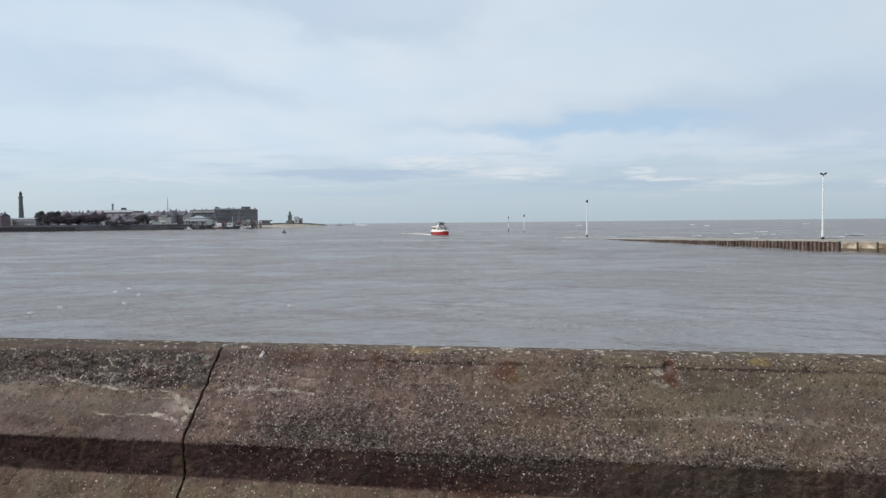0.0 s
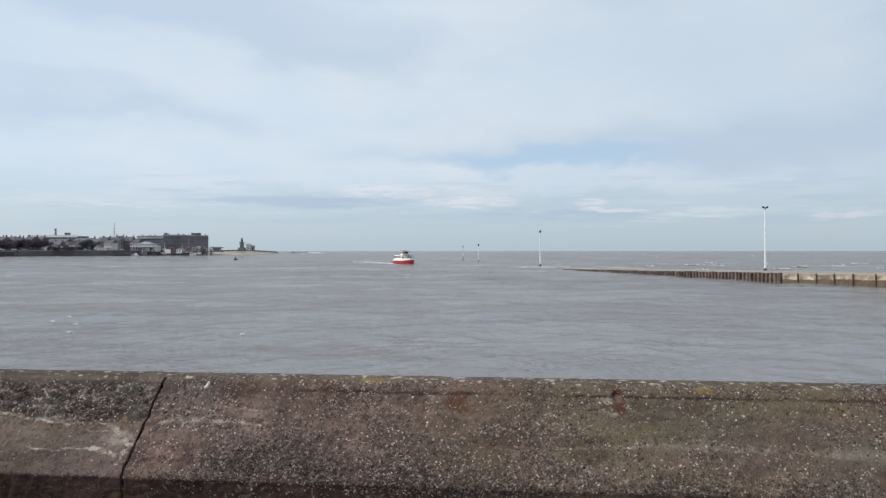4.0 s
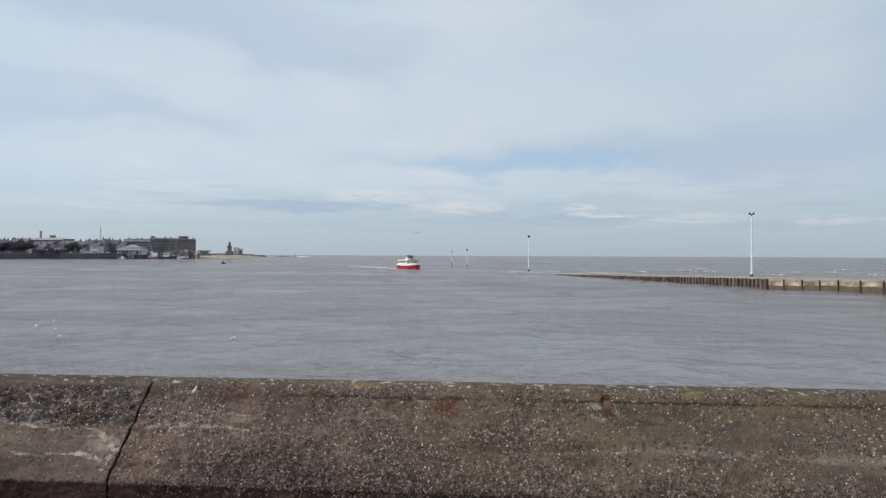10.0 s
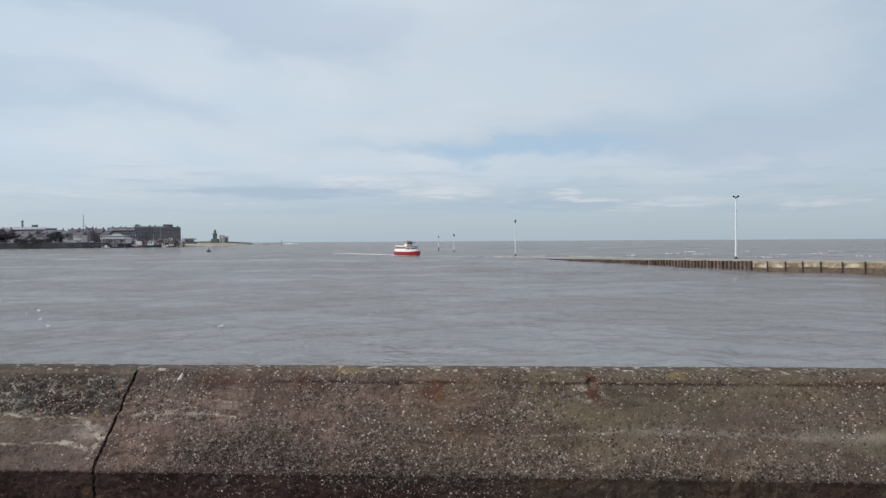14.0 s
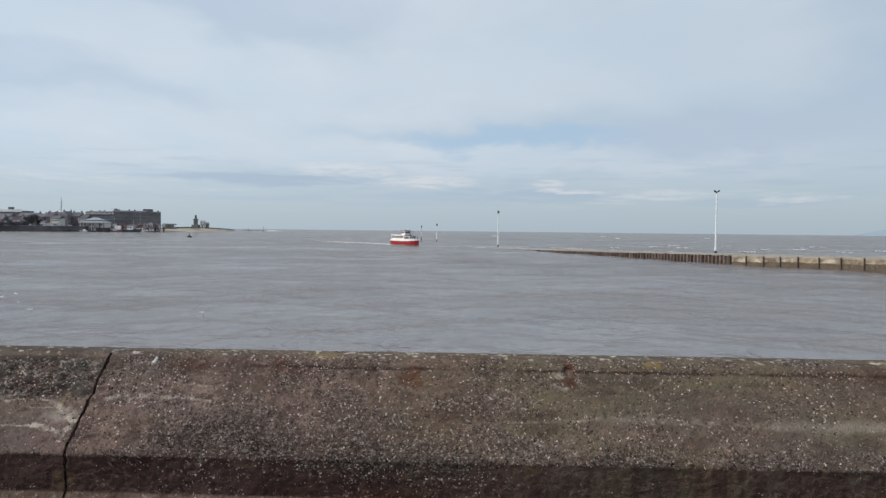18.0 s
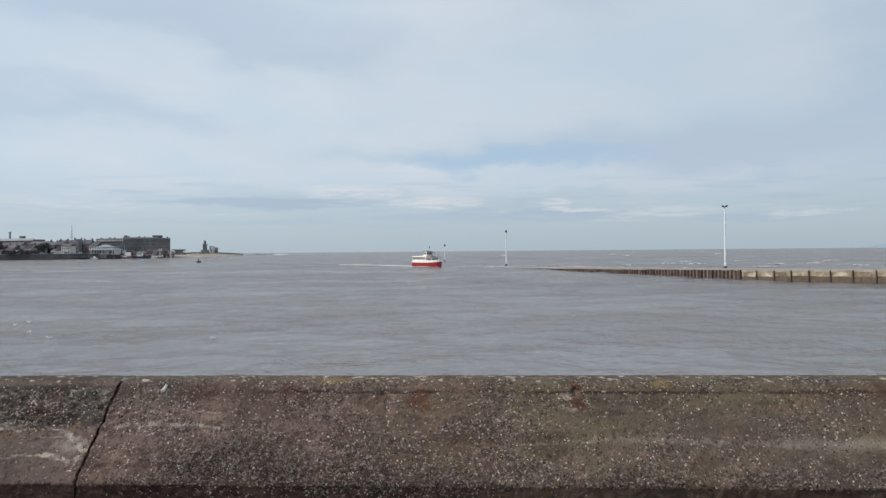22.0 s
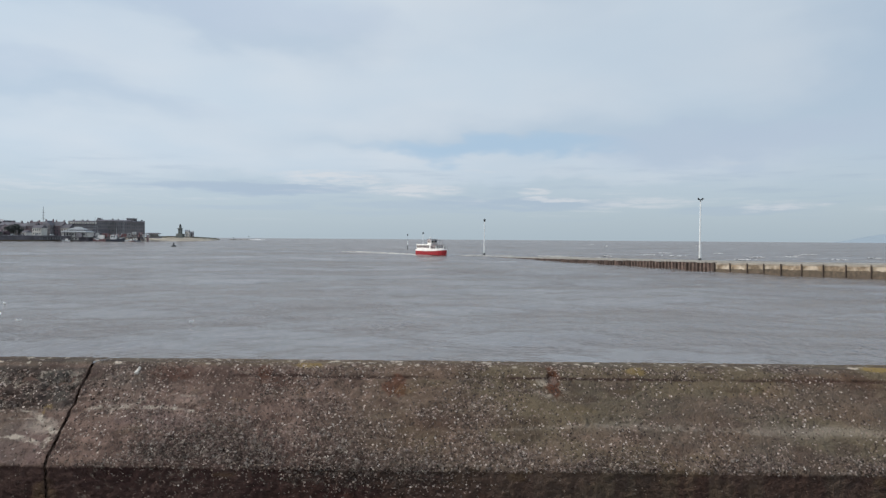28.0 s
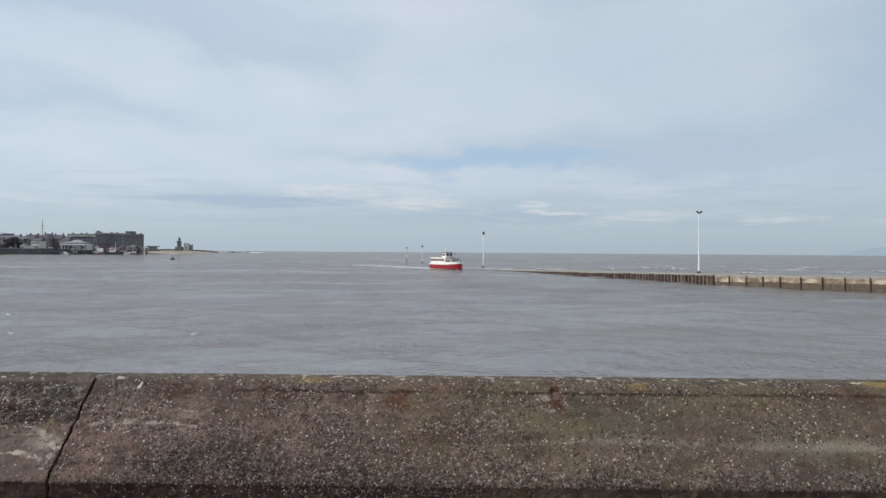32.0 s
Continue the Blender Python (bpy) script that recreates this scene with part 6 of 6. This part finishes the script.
def breaker(x, y, length, height, turn, seed):
    """A small breaking wave: a low ridge of water with a torn white crest."""
    rnd = random.Random(seed)
    t = thing("breaking_wave", pose(x, y, 0, 0, 0, turn), "small breaking wave with a torn white crest beyond the slipway", "wave", "waves breaking beyond the slipway", "stuff")
    n = 26
    us = np.linspace(-length / 2, length / 2, n)
    shape = np.sin(np.linspace(0, math.pi, n)) ** 0.7
    rows = []
    for v, k in ((-1.6, -0.25), (-0.7, 0.35), (-0.15, 1.0), (0.35, 0.75), (1.6, 0.1), (3.0, -0.25)):
        wob = np.array([rnd.uniform(-0.25, 0.25) for _ in us])
        rows.append(np.stack([us, v + wob, height * k * shape * (0.8 + 0.4 * fbm(us * 0.6, us * 0 + seed, 3, seed))], -1))
    grid_mesh("swell", np.stack(rows, 0).reshape(-1, 3), 6, n, WATER, t)
    places = []
    for _ in range(int(length * 8)):
        u = rnd.gauss(0, 0.28) * length
        k = math.sin(math.pi * min(max(u / length + 0.5, 0), 1))
        places.append((u, -0.35 + rnd.gauss(0, 0.8), rnd.uniform(0.3, 1.3), rnd.uniform(0.15, 0.5), rnd.uniform(-0.5, 0.5)))
    part("crest", flecks("crest", places[::2], seed, z=height * 0.85), FOAM, t)
    part("froth", flecks("froth", [(x, y - 0.7, ln * 1.6, wd * 1.6, a) for x, y, ln, wd, a in places[1::2]], seed + 1, z=height * 0.4), FOAM_THIN, t, "thin brownish froth")
    return t


BREAKERS = []
rnd = random.Random(31)
while len(BREAKERS) < 20:
    y = rnd.uniform(126, 250)
    x = rnd.uniform(0.36, 0.95) * y
    deck_x = 60.3 - (y - 103.5) * 0.23 + 20
    if x < deck_x + 3 or any(abs(x - q[1]) < 11 and abs(y - q[2]) < 9 for q in BREAKERS):
        continue
    BREAKERS.append((breaker(x, y, rnd.uniform(1.6, 6.5), rnd.uniform(0.14, 0.36), rnd.uniform(-18, 14), 60 + len(BREAKERS)), x, y))
def whitecap(x, y, length, seed):
    """A lone crest breaking far out."""
    rnd = random.Random(seed)
    t = thing("whitecap", pose(x, y, 0), "lone white crest breaking on the open water", "wave", "whitecaps out at sea", "stuff")
    places = [(rnd.gauss(0, 0.3) * length, rnd.gauss(0, 0.8), rnd.uniform(0.6, 1.8), rnd.uniform(0.3, 0.8), rnd.uniform(-0.2, 0.2)) for _ in range(26)]
    part("crest", flecks("crest", places, seed, 0.03, 0.32), FOAM, t)
    return t


WHITECAPS = [(whitecap(x, y, n, 400 + k), x, y) for k, (x, y, n) in enumerate(((136, 665, 4.5), (251, 675, 4.0), (205, 520, 3.0), (330, 610, 4.0)))]
rnd = random.Random(33)
wash = []
for _ in range(200):
    s = 0.15 + 0.85 * rnd.random() ** 0.7
    wash.append((31 + 24 * s + rnd.gauss(0, 0.6), 200 - 22 * s + rnd.gauss(0, 1.6), rnd.uniform(0.6, 2.2), rnd.uniform(0.4, 1.2), rnd.uniform(-0.5, 0.3)))
for _ in range(160):
    wash.append((44 + rnd.gauss(0, 4), 203 + rnd.gauss(0, 2.0), rnd.uniform(0.5, 1.8), rnd.uniform(0.4, 0.9), rnd.uniform(-0.3, 0.3)))
for _ in range(500):
    y = rnd.uniform(120, 200)
    wash.append((60.3 - (y - 103.5) * 0.23 + 19.5 + abs(rnd.gauss(0, 3)), y, rnd.uniform(0.6, 2.6), rnd.uniform(0.4, 1.0), rnd.uniform(-0.4, 0.2)))
tagged(part("wash", flecks("wash", wash, 5, z=0.12), FOAM_THIN), "broken white wash along the foot of the slipway", "foam", kind="stuff")


# ---- the ferry ----
def build_ferry():
    """Bow along +x, water at z = 0."""
    t = thing("ferry", pose(0, 250, 0), "small red-hulled passenger ferry with a white cabin and wheelhouse", "ferry")
    st = [(-5.4, 1.55, 1.42, 0.9), (-5.2, 1.75, 1.40, 1.1), (-3, 1.9, 1.36, 1.3), (0, 1.95, 1.34, 1.35), (2.6, 1.85, 1.38, 1.25), (4.2, 1.45, 1.50, 0.9), (5.1, 0.85, 1.60, 0.4), (5.5, 0.18, 1.68, 0.1)]
    st = [(x * 1.17, hw * 1.14, sh, k) for x, hw, sh, k in st]
    rings = [[(x, -hw, sh), (x - 0.12, -hw * 0.97, 0.5), (x - 0.3 * (x > 3), -hw * 0.8, -0.5), (x - 0.3 * (x > 3), hw * 0.8, -0.5), (x - 0.12, hw * 0.97, 0.5), (x, hw, sh)] for x, hw, sh, _ in st]
    part("hull", loft(rings), RED, t, "glossy red hull")
    rub = [[(x, -hw - 0.07, sh - 0.02), (x, -hw - 0.07, sh + 0.32), (x, hw + 0.07, sh + 0.32), (x, hw + 0.07, sh - 0.02)] for x, hw, sh, _ in st]
    part("rubbing_strake", loft(rub), BOAT_WHITE, t, "white band along the gunwale")
    low = [[(x, -hw * 0.985 - 0.02, 0.0), (x, -hw * 0.985 - 0.02, 0.12), (x, hw * 0.985 + 0.02, 0.12), (x, hw * 0.985 + 0.02, 0.0)] for x, hw, sh, _ in st[:-1]]
    part("boot_top", loft(low), DARK_METAL, t, "dark waterline band")
    # saloon
    cab = part("saloon", loft([[(x, -w0, 1.7), (x, -w1, 3.25), (x, w1, 3.25), (x, w0, 1.7)] for x, w0, w1 in ((-5.9, 1.75, 1.62), (-5.6, 1.88, 1.7), (0.9, 1.88, 1.7), (1.25, 1.7, 1.6))]), BOAT_WHITE, t)
    part("saloon_roof", loft([[(x, -w, 3.23), (x, -w + 0.1, 3.36), (x, w - 0.1, 3.36), (x, w, 3.23)] for x, w in ((-6.05, 1.76), (1.4, 1.76))]), BOAT_WHITE, cab)
    for side in (-1, 1):
        for i in range(6):
            x = -5.05 + i * 1.08
            w = part("window", boxed(-0.39, 0.39, -0.03, 0.03, -0.54, 0.54, 0.02), SALOON_GLASS, cab)
            w.matrix_basis = pose(x, side * 1.81, 2.5, side * -5.5, 0, 0)
            f = part("window_frame", boxed(-0.46, 0.46, -0.02, 0.02, -0.61, 0.61, 0.015), BOAT_WHITE, cab)
            f.matrix_basis = pose(x, side * 1.795, 2.5, side * -5.5, 0, 0)
    # wheelhouse
    wh = part("wheelhouse", loft([[(-1.1, -y, 3.3), (0.95, -y, 3.3), (0.70, -y, 4.75), (-1.0, -y, 4.75)] for y in (-1.05, 1.05)]), BOAT_WHITE, t)
    part("wheelhouse_roof", boxed(-1.25, 0.95, -1.2, 1.2, 4.75, 4.87, 0.03), MAROON, wh, "maroon wheelhouse roof")
    for side in (-1, 1):
        for x in (-0.60, 0.22):
            part("window", boxed(x - 0.28, x + 0.28, side * 1.06 - 0.02, side * 1.06 + 0.02, 3.85, 4.5), SALOON_GLASS, wh)
    for y in (-0.66, 0, 0.66):
        w = part("window", boxed(-0.025, 0.025, -0.28, 0.28, -0.32, 0.32), GLASS, wh)
        w.matrix_basis = pose(0.84, y, 4.22, 0, -9.8, 0)
    # dark awning and open forward seating
    aw = part("awning", boxed(0.95, 2.7, -1.35, 1.35, 4.42, 4.52, 0.04), BLUE_GREY, t, "dark canvas awning")
    for x in (1.2, 2.6):
        for y in (-1.38, 1.38):
            part("awning_post", tubed((x, y * 0.92, 3.0), (x, y * 0.92, 4.45), 0.05, 0.05, 6), BOAT_WHITE, aw)
    deckhouse = part("deckhouse", loft([[(x, -w0, 1.6), (x, -w1, 3.0), (x, w1, 3.0), (x, w0, 1.6)] for x, w0, w1 in ((1.3, 1.72, 1.64), (3.7, 1.62, 1.52))]), BOAT_WHITE, t, "white forward house with dark windows")
    for side in (-1, 1):
        for i in range(3):
            w = part("window", boxed(-0.30, 0.30, -0.03, 0.03, -0.36, 0.36, 0.02), SALOON_GLASS, deckhouse)
            w.matrix_basis = pose(1.72 + i * 0.76, side * (1.685 - 0.03 * i), 2.42, side * -3.2, 0, side * -2.4)
    for y in (-0.8, 0.0, 0.8):
        part("window", boxed(3.66, 3.73, y - 0.3, y + 0.3, 2.1, 2.75), GLASS, deckhouse)
    part("house_roof", loft([[(x, -w, 3.0), (x, -w + 0.08, 3.1), (x, w - 0.08, 3.1), (x, w, 3.0)] for x, w in ((1.3, 1.74), (3.85, 1.62))]), MAROON, deckhouse, "maroon edge of the forward roof")
    bulwark = [[(x, -hw - 0.02, 1.6), (x, -hw - 0.02, z1), (x, -hw + 0.06, z1), (x, -hw + 0.06, 1.6)] for x, hw, z1 in ((1.3, 2.1, 1.95), (3.9, 1.92, 2.05), (5.0, 1.62, 2.15), (5.9, 1.0, 2.25), (6.3, 0.3, 2.3))]
    part("bulwark", loft(bulwark), BOAT_WHITE, t, "white forward bulwark")
    part("bulwark", loft([[(x, -y, z) for x, y, z in ring] for ring in bulwark]), BOAT_WHITE, t, "white forward bulwark")
    for i, x in enumerate((3.9, 4.6, 5.2, 5.8)):
        hw = (1.80, 1.60, 1.3, 0.9)[i]
        for side in (-1, 1):
            part("stanchion", tubed((x, side * hw, 1.75), (x, side * hw, 2.85), 0.035, 0.035, 6), GREY_METAL, t)
    for z in (2.3, 2.85):
        for side in (-1, 1):
            bm = bmesh.new()
            pts = [(1.3, side * 1.95, z), (3.9, side * 1.80, z), (4.6, side * 1.60, z), (5.2, side * 1.3, z), (5.8, side * 0.9, z), (6.2, side * 0.2, z)]
            for a, b in zip(pts, pts[1:]):
                tube(bm, a, b, 0.035, 0.035, 6)
            part("rail", bm, GREY_METAL, t)
    for i, x in enumerate((4.2, 4.9)):
        part("bench", boxed(x - 0.2, x + 0.2, -1.0, 1.0, 1.75, 2.25, 0.04), BLUE_GREY, t)
    part("mast", tubed((-0.9, 0, 4.85), (-0.9, 0, 6.0), 0.05, 0.03, 8), WHITE_POLE, t)
    part("radar", boxed(-1.2, -0.6, -0.35, 0.35, 5.2, 5.32, 0.03), BOAT_WHITE, t)
    part("aerial", tubed((-0.2, 0.7, 4.85), (-0.2, 0.7, 6.4), 0.02, 0.012, 5), BOAT_WHITE, t)
    return t


ferry = build_ferry()


def build_wake():
    """Bow wave and the spreading trail, laid behind the stern along -x."""
    rnd = random.Random(9)
    fresh, old = [], []
    for _ in range(340):
        s = rnd.random() ** 1.3 * 20
        fresh.append((-5.8 - s, 0.012 * s + rnd.gauss(0, 0.35 + 0.03 * s), rnd.uniform(0.8, 2.6), rnd.uniform(0.15, 0.45) * (1 - s / 34), rnd.uniform(-0.12, 0.12)))
    for _ in range(620):
        s = 3 + rnd.random() ** 1.5 * 46
        old.append((-5.8 - s, 0.0009 * s * s + rnd.gauss(0, 0.5 + 0.04 * s), rnd.uniform(1.0, 4.0), rnd.uniform(0.10, 0.40), rnd.uniform(-0.08, 0.08)))
    for side in (-1, 1):
        for _ in range(120):
            s = rnd.random() * 11
            fresh.append((6.1 - s, side * (0.5 + 0.30 * s + abs(rnd.gauss(0, 0.25))), rnd.uniform(0.3, 1.0), rnd.uniform(0.15, 0.4), side * -0.3))
    t = thing("wake", pose(0, 250, 0), "white wake and bow wave of the ferry on the water", "wake", kind="stuff")
    part("fresh_foam", flecks("fresh_foam", fresh[::2], 4, z=0.10), FOAM, t)
    part("spent_foam", flecks("spent_foam", fresh[1::2], 5, z=0.09), FOAM_THIN, t)
    part("old_foam", flecks("old_foam", old, 6, z=0.08), FOAM_THIN, t)
    return t


wake = build_wake()


def shoal():
    """A low dark bank that just dries beyond the spit, with surf on its end and two perches."""
    az, across = np.linspace(-9.1, -7.3, 60), np.linspace(-14, 40, 10)
    A, V = np.meshgrid(az, across, indexing="ij")
    R = 1330 + V * 3 + 25 * np.sin(A * 3)
    Z = (1.9 * fbm(A * 6, V / 20, 3, 61) + 0.25) * np.sin(np.clip((A + 9.1) / 1.8, 0, 1) * math.pi) ** 0.4 - 0.15 - 0.9 * (np.abs(V - 13) / 27) ** 2
    ob = grid_mesh("mud_bank", np.stack([R * np.sin(np.radians(A)), R * np.cos(np.radians(A)), Z], -1).reshape(-1, 3), len(az), len(across), WEED)
    tagged(ob, "low dark mud bank just above the water past the spit", "mud bank", kind="structure")
    rnd = random.Random(2)
    surf = [(rnd.gauss(0, 4.6), rnd.gauss(0, 4.0), rnd.uniform(1.5, 4.0), rnd.uniform(0.8, 2.4), rnd.uniform(-0.2, 0.2)) for _ in range(130)]
    surf += [(-9 - abs(rnd.gauss(0, 12)), 3 + rnd.gauss(0, 3.0), rnd.uniform(1.0, 3.0), rnd.uniform(0.5, 1.4), 0) for _ in range(25)]
    t = thing("surf", pose(-157, 1316, 0), "white surf breaking on the end of the mud bank", "surf", kind="stuff")
    part("foam", flecks("foam", surf, 3, 0.2, 1.8), FOAM, t)
    return t


surf = shoal()
channel_mark("channel_mark", -171.5, 1315, 0, 7.5, 0.30, "thin dark perch on the mud bank", "drum", DARK_METAL)
channel_mark("channel_mark", -186, 1230, 0, 4.6, 0.35, "short dark perch at the end of the sand spit", "drum", DARK_METAL)


def buoy():
    t = thing("buoy", pose(-84.2, 363, 0), "small dark mooring buoy on the water", "buoy")
    part("float", turned([(-0.4, 0.7), (0.1, 1.25), (0.5, 1.2), (0.75, 0.7)], 14), DARK_METAL, t)
    part("post", turned([(0.7, 0.25), (1.7, 0.18), (1.75, 0.3), (2.0, 0.3)], 10), DARK_METAL, t)
    return t


buoy()


# ---- gulls ----
def gull(x, y, rz, scale=1.0):
    """A gull afloat, bill along +x."""
    t = thing("seagull", pose(x, y, 0.03, 0, 0, rz), "white gull with grey wings sitting on the water", "seagull", "gulls on the water")
    k = scale
    rings = []
    for x0, r, z in ((-0.20, 0.012, 0.12), (-0.13, 0.05, 0.085), (-0.04, 0.085, 0.06), (0.06, 0.088, 0.06), (0.14, 0.06, 0.085), (0.18, 0.03, 0.12)):
        rings.append([(x0 * k, r * math.cos(a) * k, (z + 0.8 * r * math.sin(a)) * k) for a in np.linspace(0, 2 * math.pi, 11)[:-1]])
    part("body", loft(rings), GULL_WHITE, t, smooth=True)
    neck = [[((x0 + r * 0.3 * math.cos(a)) * k, r * math.cos(a) * k, (z + 0.5 * r * math.sin(a)) * k) for a in np.linspace(0, 2 * math.pi, 9)[:-1]] for x0, r, z in ((0.11, 0.06, 0.09), (0.13, 0.052, 0.135), (0.145, 0.054, 0.165), (0.15, 0.048, 0.19), (0.145, 0.02, 0.212))]
    head = part("head", loft(neck), GULL_WHITE, t, smooth=True)
    part("beak", tubed((0.18 * k, 0, 0.168 * k), (0.24 * k, 0, 0.155 * k), 0.014 * k, 0.004 * k, 6), YELLOW, head)
    for side in (-1, 1):
        w = [[(x0 * k, side * (0.055 + 0.03 * math.cos(a)) * r * k, (z + 0.035 * r * math.sin(a)) * k) for a in np.linspace(0, 2 * math.pi, 9)[:-1]] for x0, r, z in ((0.10, 0.5, 0.100), (0.02, 1.05, 0.108), (-0.10, 0.85, 0.105), (-0.20, 0.2, 0.098))]
        part("wing", loft(w), GULL_GREY, t, smooth=True)
    part("tail", loft([[(-0.16 * k, -0.025 * k, 0.085 * k), (-0.16 * k, 0.025 * k, 0.085 * k), (-0.16 * k, 0.0, 0.105 * k)], [(-0.24 * k, -0.03 * k, 0.092 * k), (-0.24 * k, 0.03 * k, 0.092 * k), (-0.24 * k, 0, 0.102 * k)]]), GULL_WHITE, t)
    return t


GULLS = [  # heading, then seconds, x, y as it drifts
    (30, [(0, -9.2, 40.9), (9, -9.0, 41.3), (25, -8.6, 40.8), (32, -8.4, 41.5)]),
    (200, [(0, -20.1, 42.9), (14, -19.1, 42.5), (25, -18.2, 42.6), (32, -18.8, 42.8)]),
    (160, [(0, -24.3, 52.7), (9, -23.8, 51.3), (14, -24.2, 52.4), (25, -24.3, 53.3), (32, -24.3, 54.9)]),
    (75, [(0, -21.5, 48.0), (9, -21.5, 46.5), (18, -21.3, 46.4), (25, -21.0, 46.0), (32, -21.2, 46.5)]),
    (340, [(0, -24.2, 50.2), (9, -23.6, 48.2), (14, -23.8, 49.7), (25, -24.5, 51.6), (32, -24.9, 52.6)]),
    (10, [(0, -23.4, 38.5), (13, -21.8, 36.6), (32, -23.5, 36.0)]),
    (190, [(0, -23.0, 40.8), (13, -22.0, 38.8), (32, -24.5, 38.5)]),
]
gulls = [gull(rows[0][1], rows[0][2], h, 0.7) for h, rows in GULLS]


def flying_gull():
    """A gull on the wing, bill along +x; its wings beat."""
    t = thing("flying_seagull", pose(-60, 40, 14), "gull flying low over the water with spread wings", "seagull")
    rings = [[(x0, r * math.cos(a), 0.8 * r * math.sin(a)) for a in np.linspace(0, 2 * math.pi, 9)[:-1]] for x0, r in ((-0.26, 0.01), (-0.12, 0.05), (0.02, 0.07), (0.14, 0.055), (0.2, 0.045), (0.26, 0.035), (0.31, 0.008))]
    part("body", loft(rings), GULL_WHITE, t, smooth=True)
    part("tail", loft([[(-0.2, -0.03, -0.005), (-0.2, 0.03, -0.005), (-0.2, 0.03, 0.008), (-0.2, -0.03, 0.008)], [(-0.36, -0.07, -0.002), (-0.36, 0.07, -0.002), (-0.36, 0.07, 0.004), (-0.36, -0.07, 0.004)]]), GULL_WHITE, t)
    part("beak", tubed((0.29, 0, 0), (0.36, 0, -0.01), 0.014, 0.004, 6), YELLOW, t)
    wings = []
    for side in (-1, 1):
        ring = lambda y, x0, x1, z: [(x0, side * y, z), (x1, side * y, z), (x1 + 0.01, side * y, z + 0.012), (x0 + 0.01, side * y, z + 0.012)]
        w = part("wing", loft([ring(0.0, -0.08, 0.13, 0.02), ring(0.28, -0.07, 0.15, 0.07), ring(0.5, -0.12, 0.05, 0.05), ring(0.68, -0.20, -0.14, 0.03)]), GULL_GREY, t)
        tip = part("wing_tip", loft([ring(0.60, -0.168, -0.06, 0.044), ring(0.72, -0.23, -0.19, 0.03)]), DARK_METAL, w, "black wing tip")
        wings.append((side, w))
    return t, wings


flyer, flyer_wings = flying_gull()


# ---- what moves ----
FERRY = [  # seconds, x, y, heading of the bow from +x
    (0, -0.8, 253.0, -72.5), (4, 2.6, 246.5, -67.5), (9, 7.3, 240.0, -66.0), (13, 10.9, 233.5, -62.0), (19, 17.5, 222.0, -58.5), (23, 21.2, 213.0, -59.0), (28, 27.0, 203.0, -62.0), (32, 30.2, 193.0, -63.0),
]


FLIGHT = [(0, -170.0, 20.0, 24.0), (3, -115.0, 28.0, 20.0), (5.5, -55.0, 38.0, 14.0), (6.5, -21.5, 58.2, 13.5), (7.0, -16.6, 63.9, 13.1), (7.5, -12.3, 70.9, 14.3), (8.0, -7.4, 77.7, 15.9), (8.5, -2.9, 86.0, 16.4), (9.0, 0.4, 96.0, 15.4), (9.5, 3.6, 107.9, 13.4), (10, 5.5, 121.9, 9.0), (11, 10.0, 150.0, 3.5), (13, 22.0, 205.0, 2.5), (20, 60.0, 420.0, 3.0), (32, 130.0, 800.0, 3.0)]


def motions():
    rows = []
    for (t, x, y, z), (_, x1, y1, z1) in zip(FLIGHT, FLIGHT[1:] + [(33, 160, 960, 3)]):
        rows.append((t, pose(x, y, z, 18 * math.sin(t * 1.9), math.degrees(-math.atan2(z1 - z, math.hypot(x1 - x, y1 - y))), math.degrees(math.atan2(y1 - y, x1 - x)))))
    walk(flyer, rows)
    for side, w in flyer_wings:
        walk(w, [(k * 0.1, pose(0, 0, 0, side * (8 + 24 * math.sin(k * 0.1 * 15)))) for k in range(0, 321)])
    walk(ferry, [(t, pose(x, y, 0.03 * math.sin(t * 1.3), 0.8 * math.sin(t * 0.9), 0.5 * math.sin(t * 1.1), h)) for t, x, y, h in FERRY])
    walk(wake, [(t, pose(x, y, 0, 0, 0, h)) for t, x, y, h in FERRY])
    walk(water, [(0, pose(0, 0, 0)), (32, pose(3.0, -24.0, 0))])
    walk(surf, [(0, pose(-157, 1316, 0)), (6, pose(-155, 1314, -0.25)), (12, pose(-158, 1318, 0)), (18, pose(-154, 1315, -0.3)), (25, pose(-157, 1313, 0.1)), (32, pose(-156, 1316, -0.1))])
    for g, (h, path) in zip(gulls, GULLS):
        rows = []
        for t in range(0, 33, 4):
            x, y = (float(np.interp(t, [p[0] for p in path], [p[k] for p in path])) for k in (1, 2))
            rows.append((t, pose(x, y, 0.02 + 0.02 * math.sin(t * 1.7 + path[0][1]), 0, 2 * math.sin(t + path[0][2]), h + 12 * math.sin(t * 0.4 + path[0][1]))))
        walk(g, rows)
    for w, x, y in WHITECAPS:
        walk(w, [(0, pose(x - 2, y + 6, 0)), (10, pose(x, y + 2, -0.3)), (20, pose(x + 1, y - 2, 0.05)), (32, pose(x + 3, y - 7, -0.2))])
    for k, (w, x, y) in enumerate(BREAKERS):
        walk(w, [(0, pose(x, y + 6, 0)), (32, pose(x + 3, y - 6, 0))])


motions()
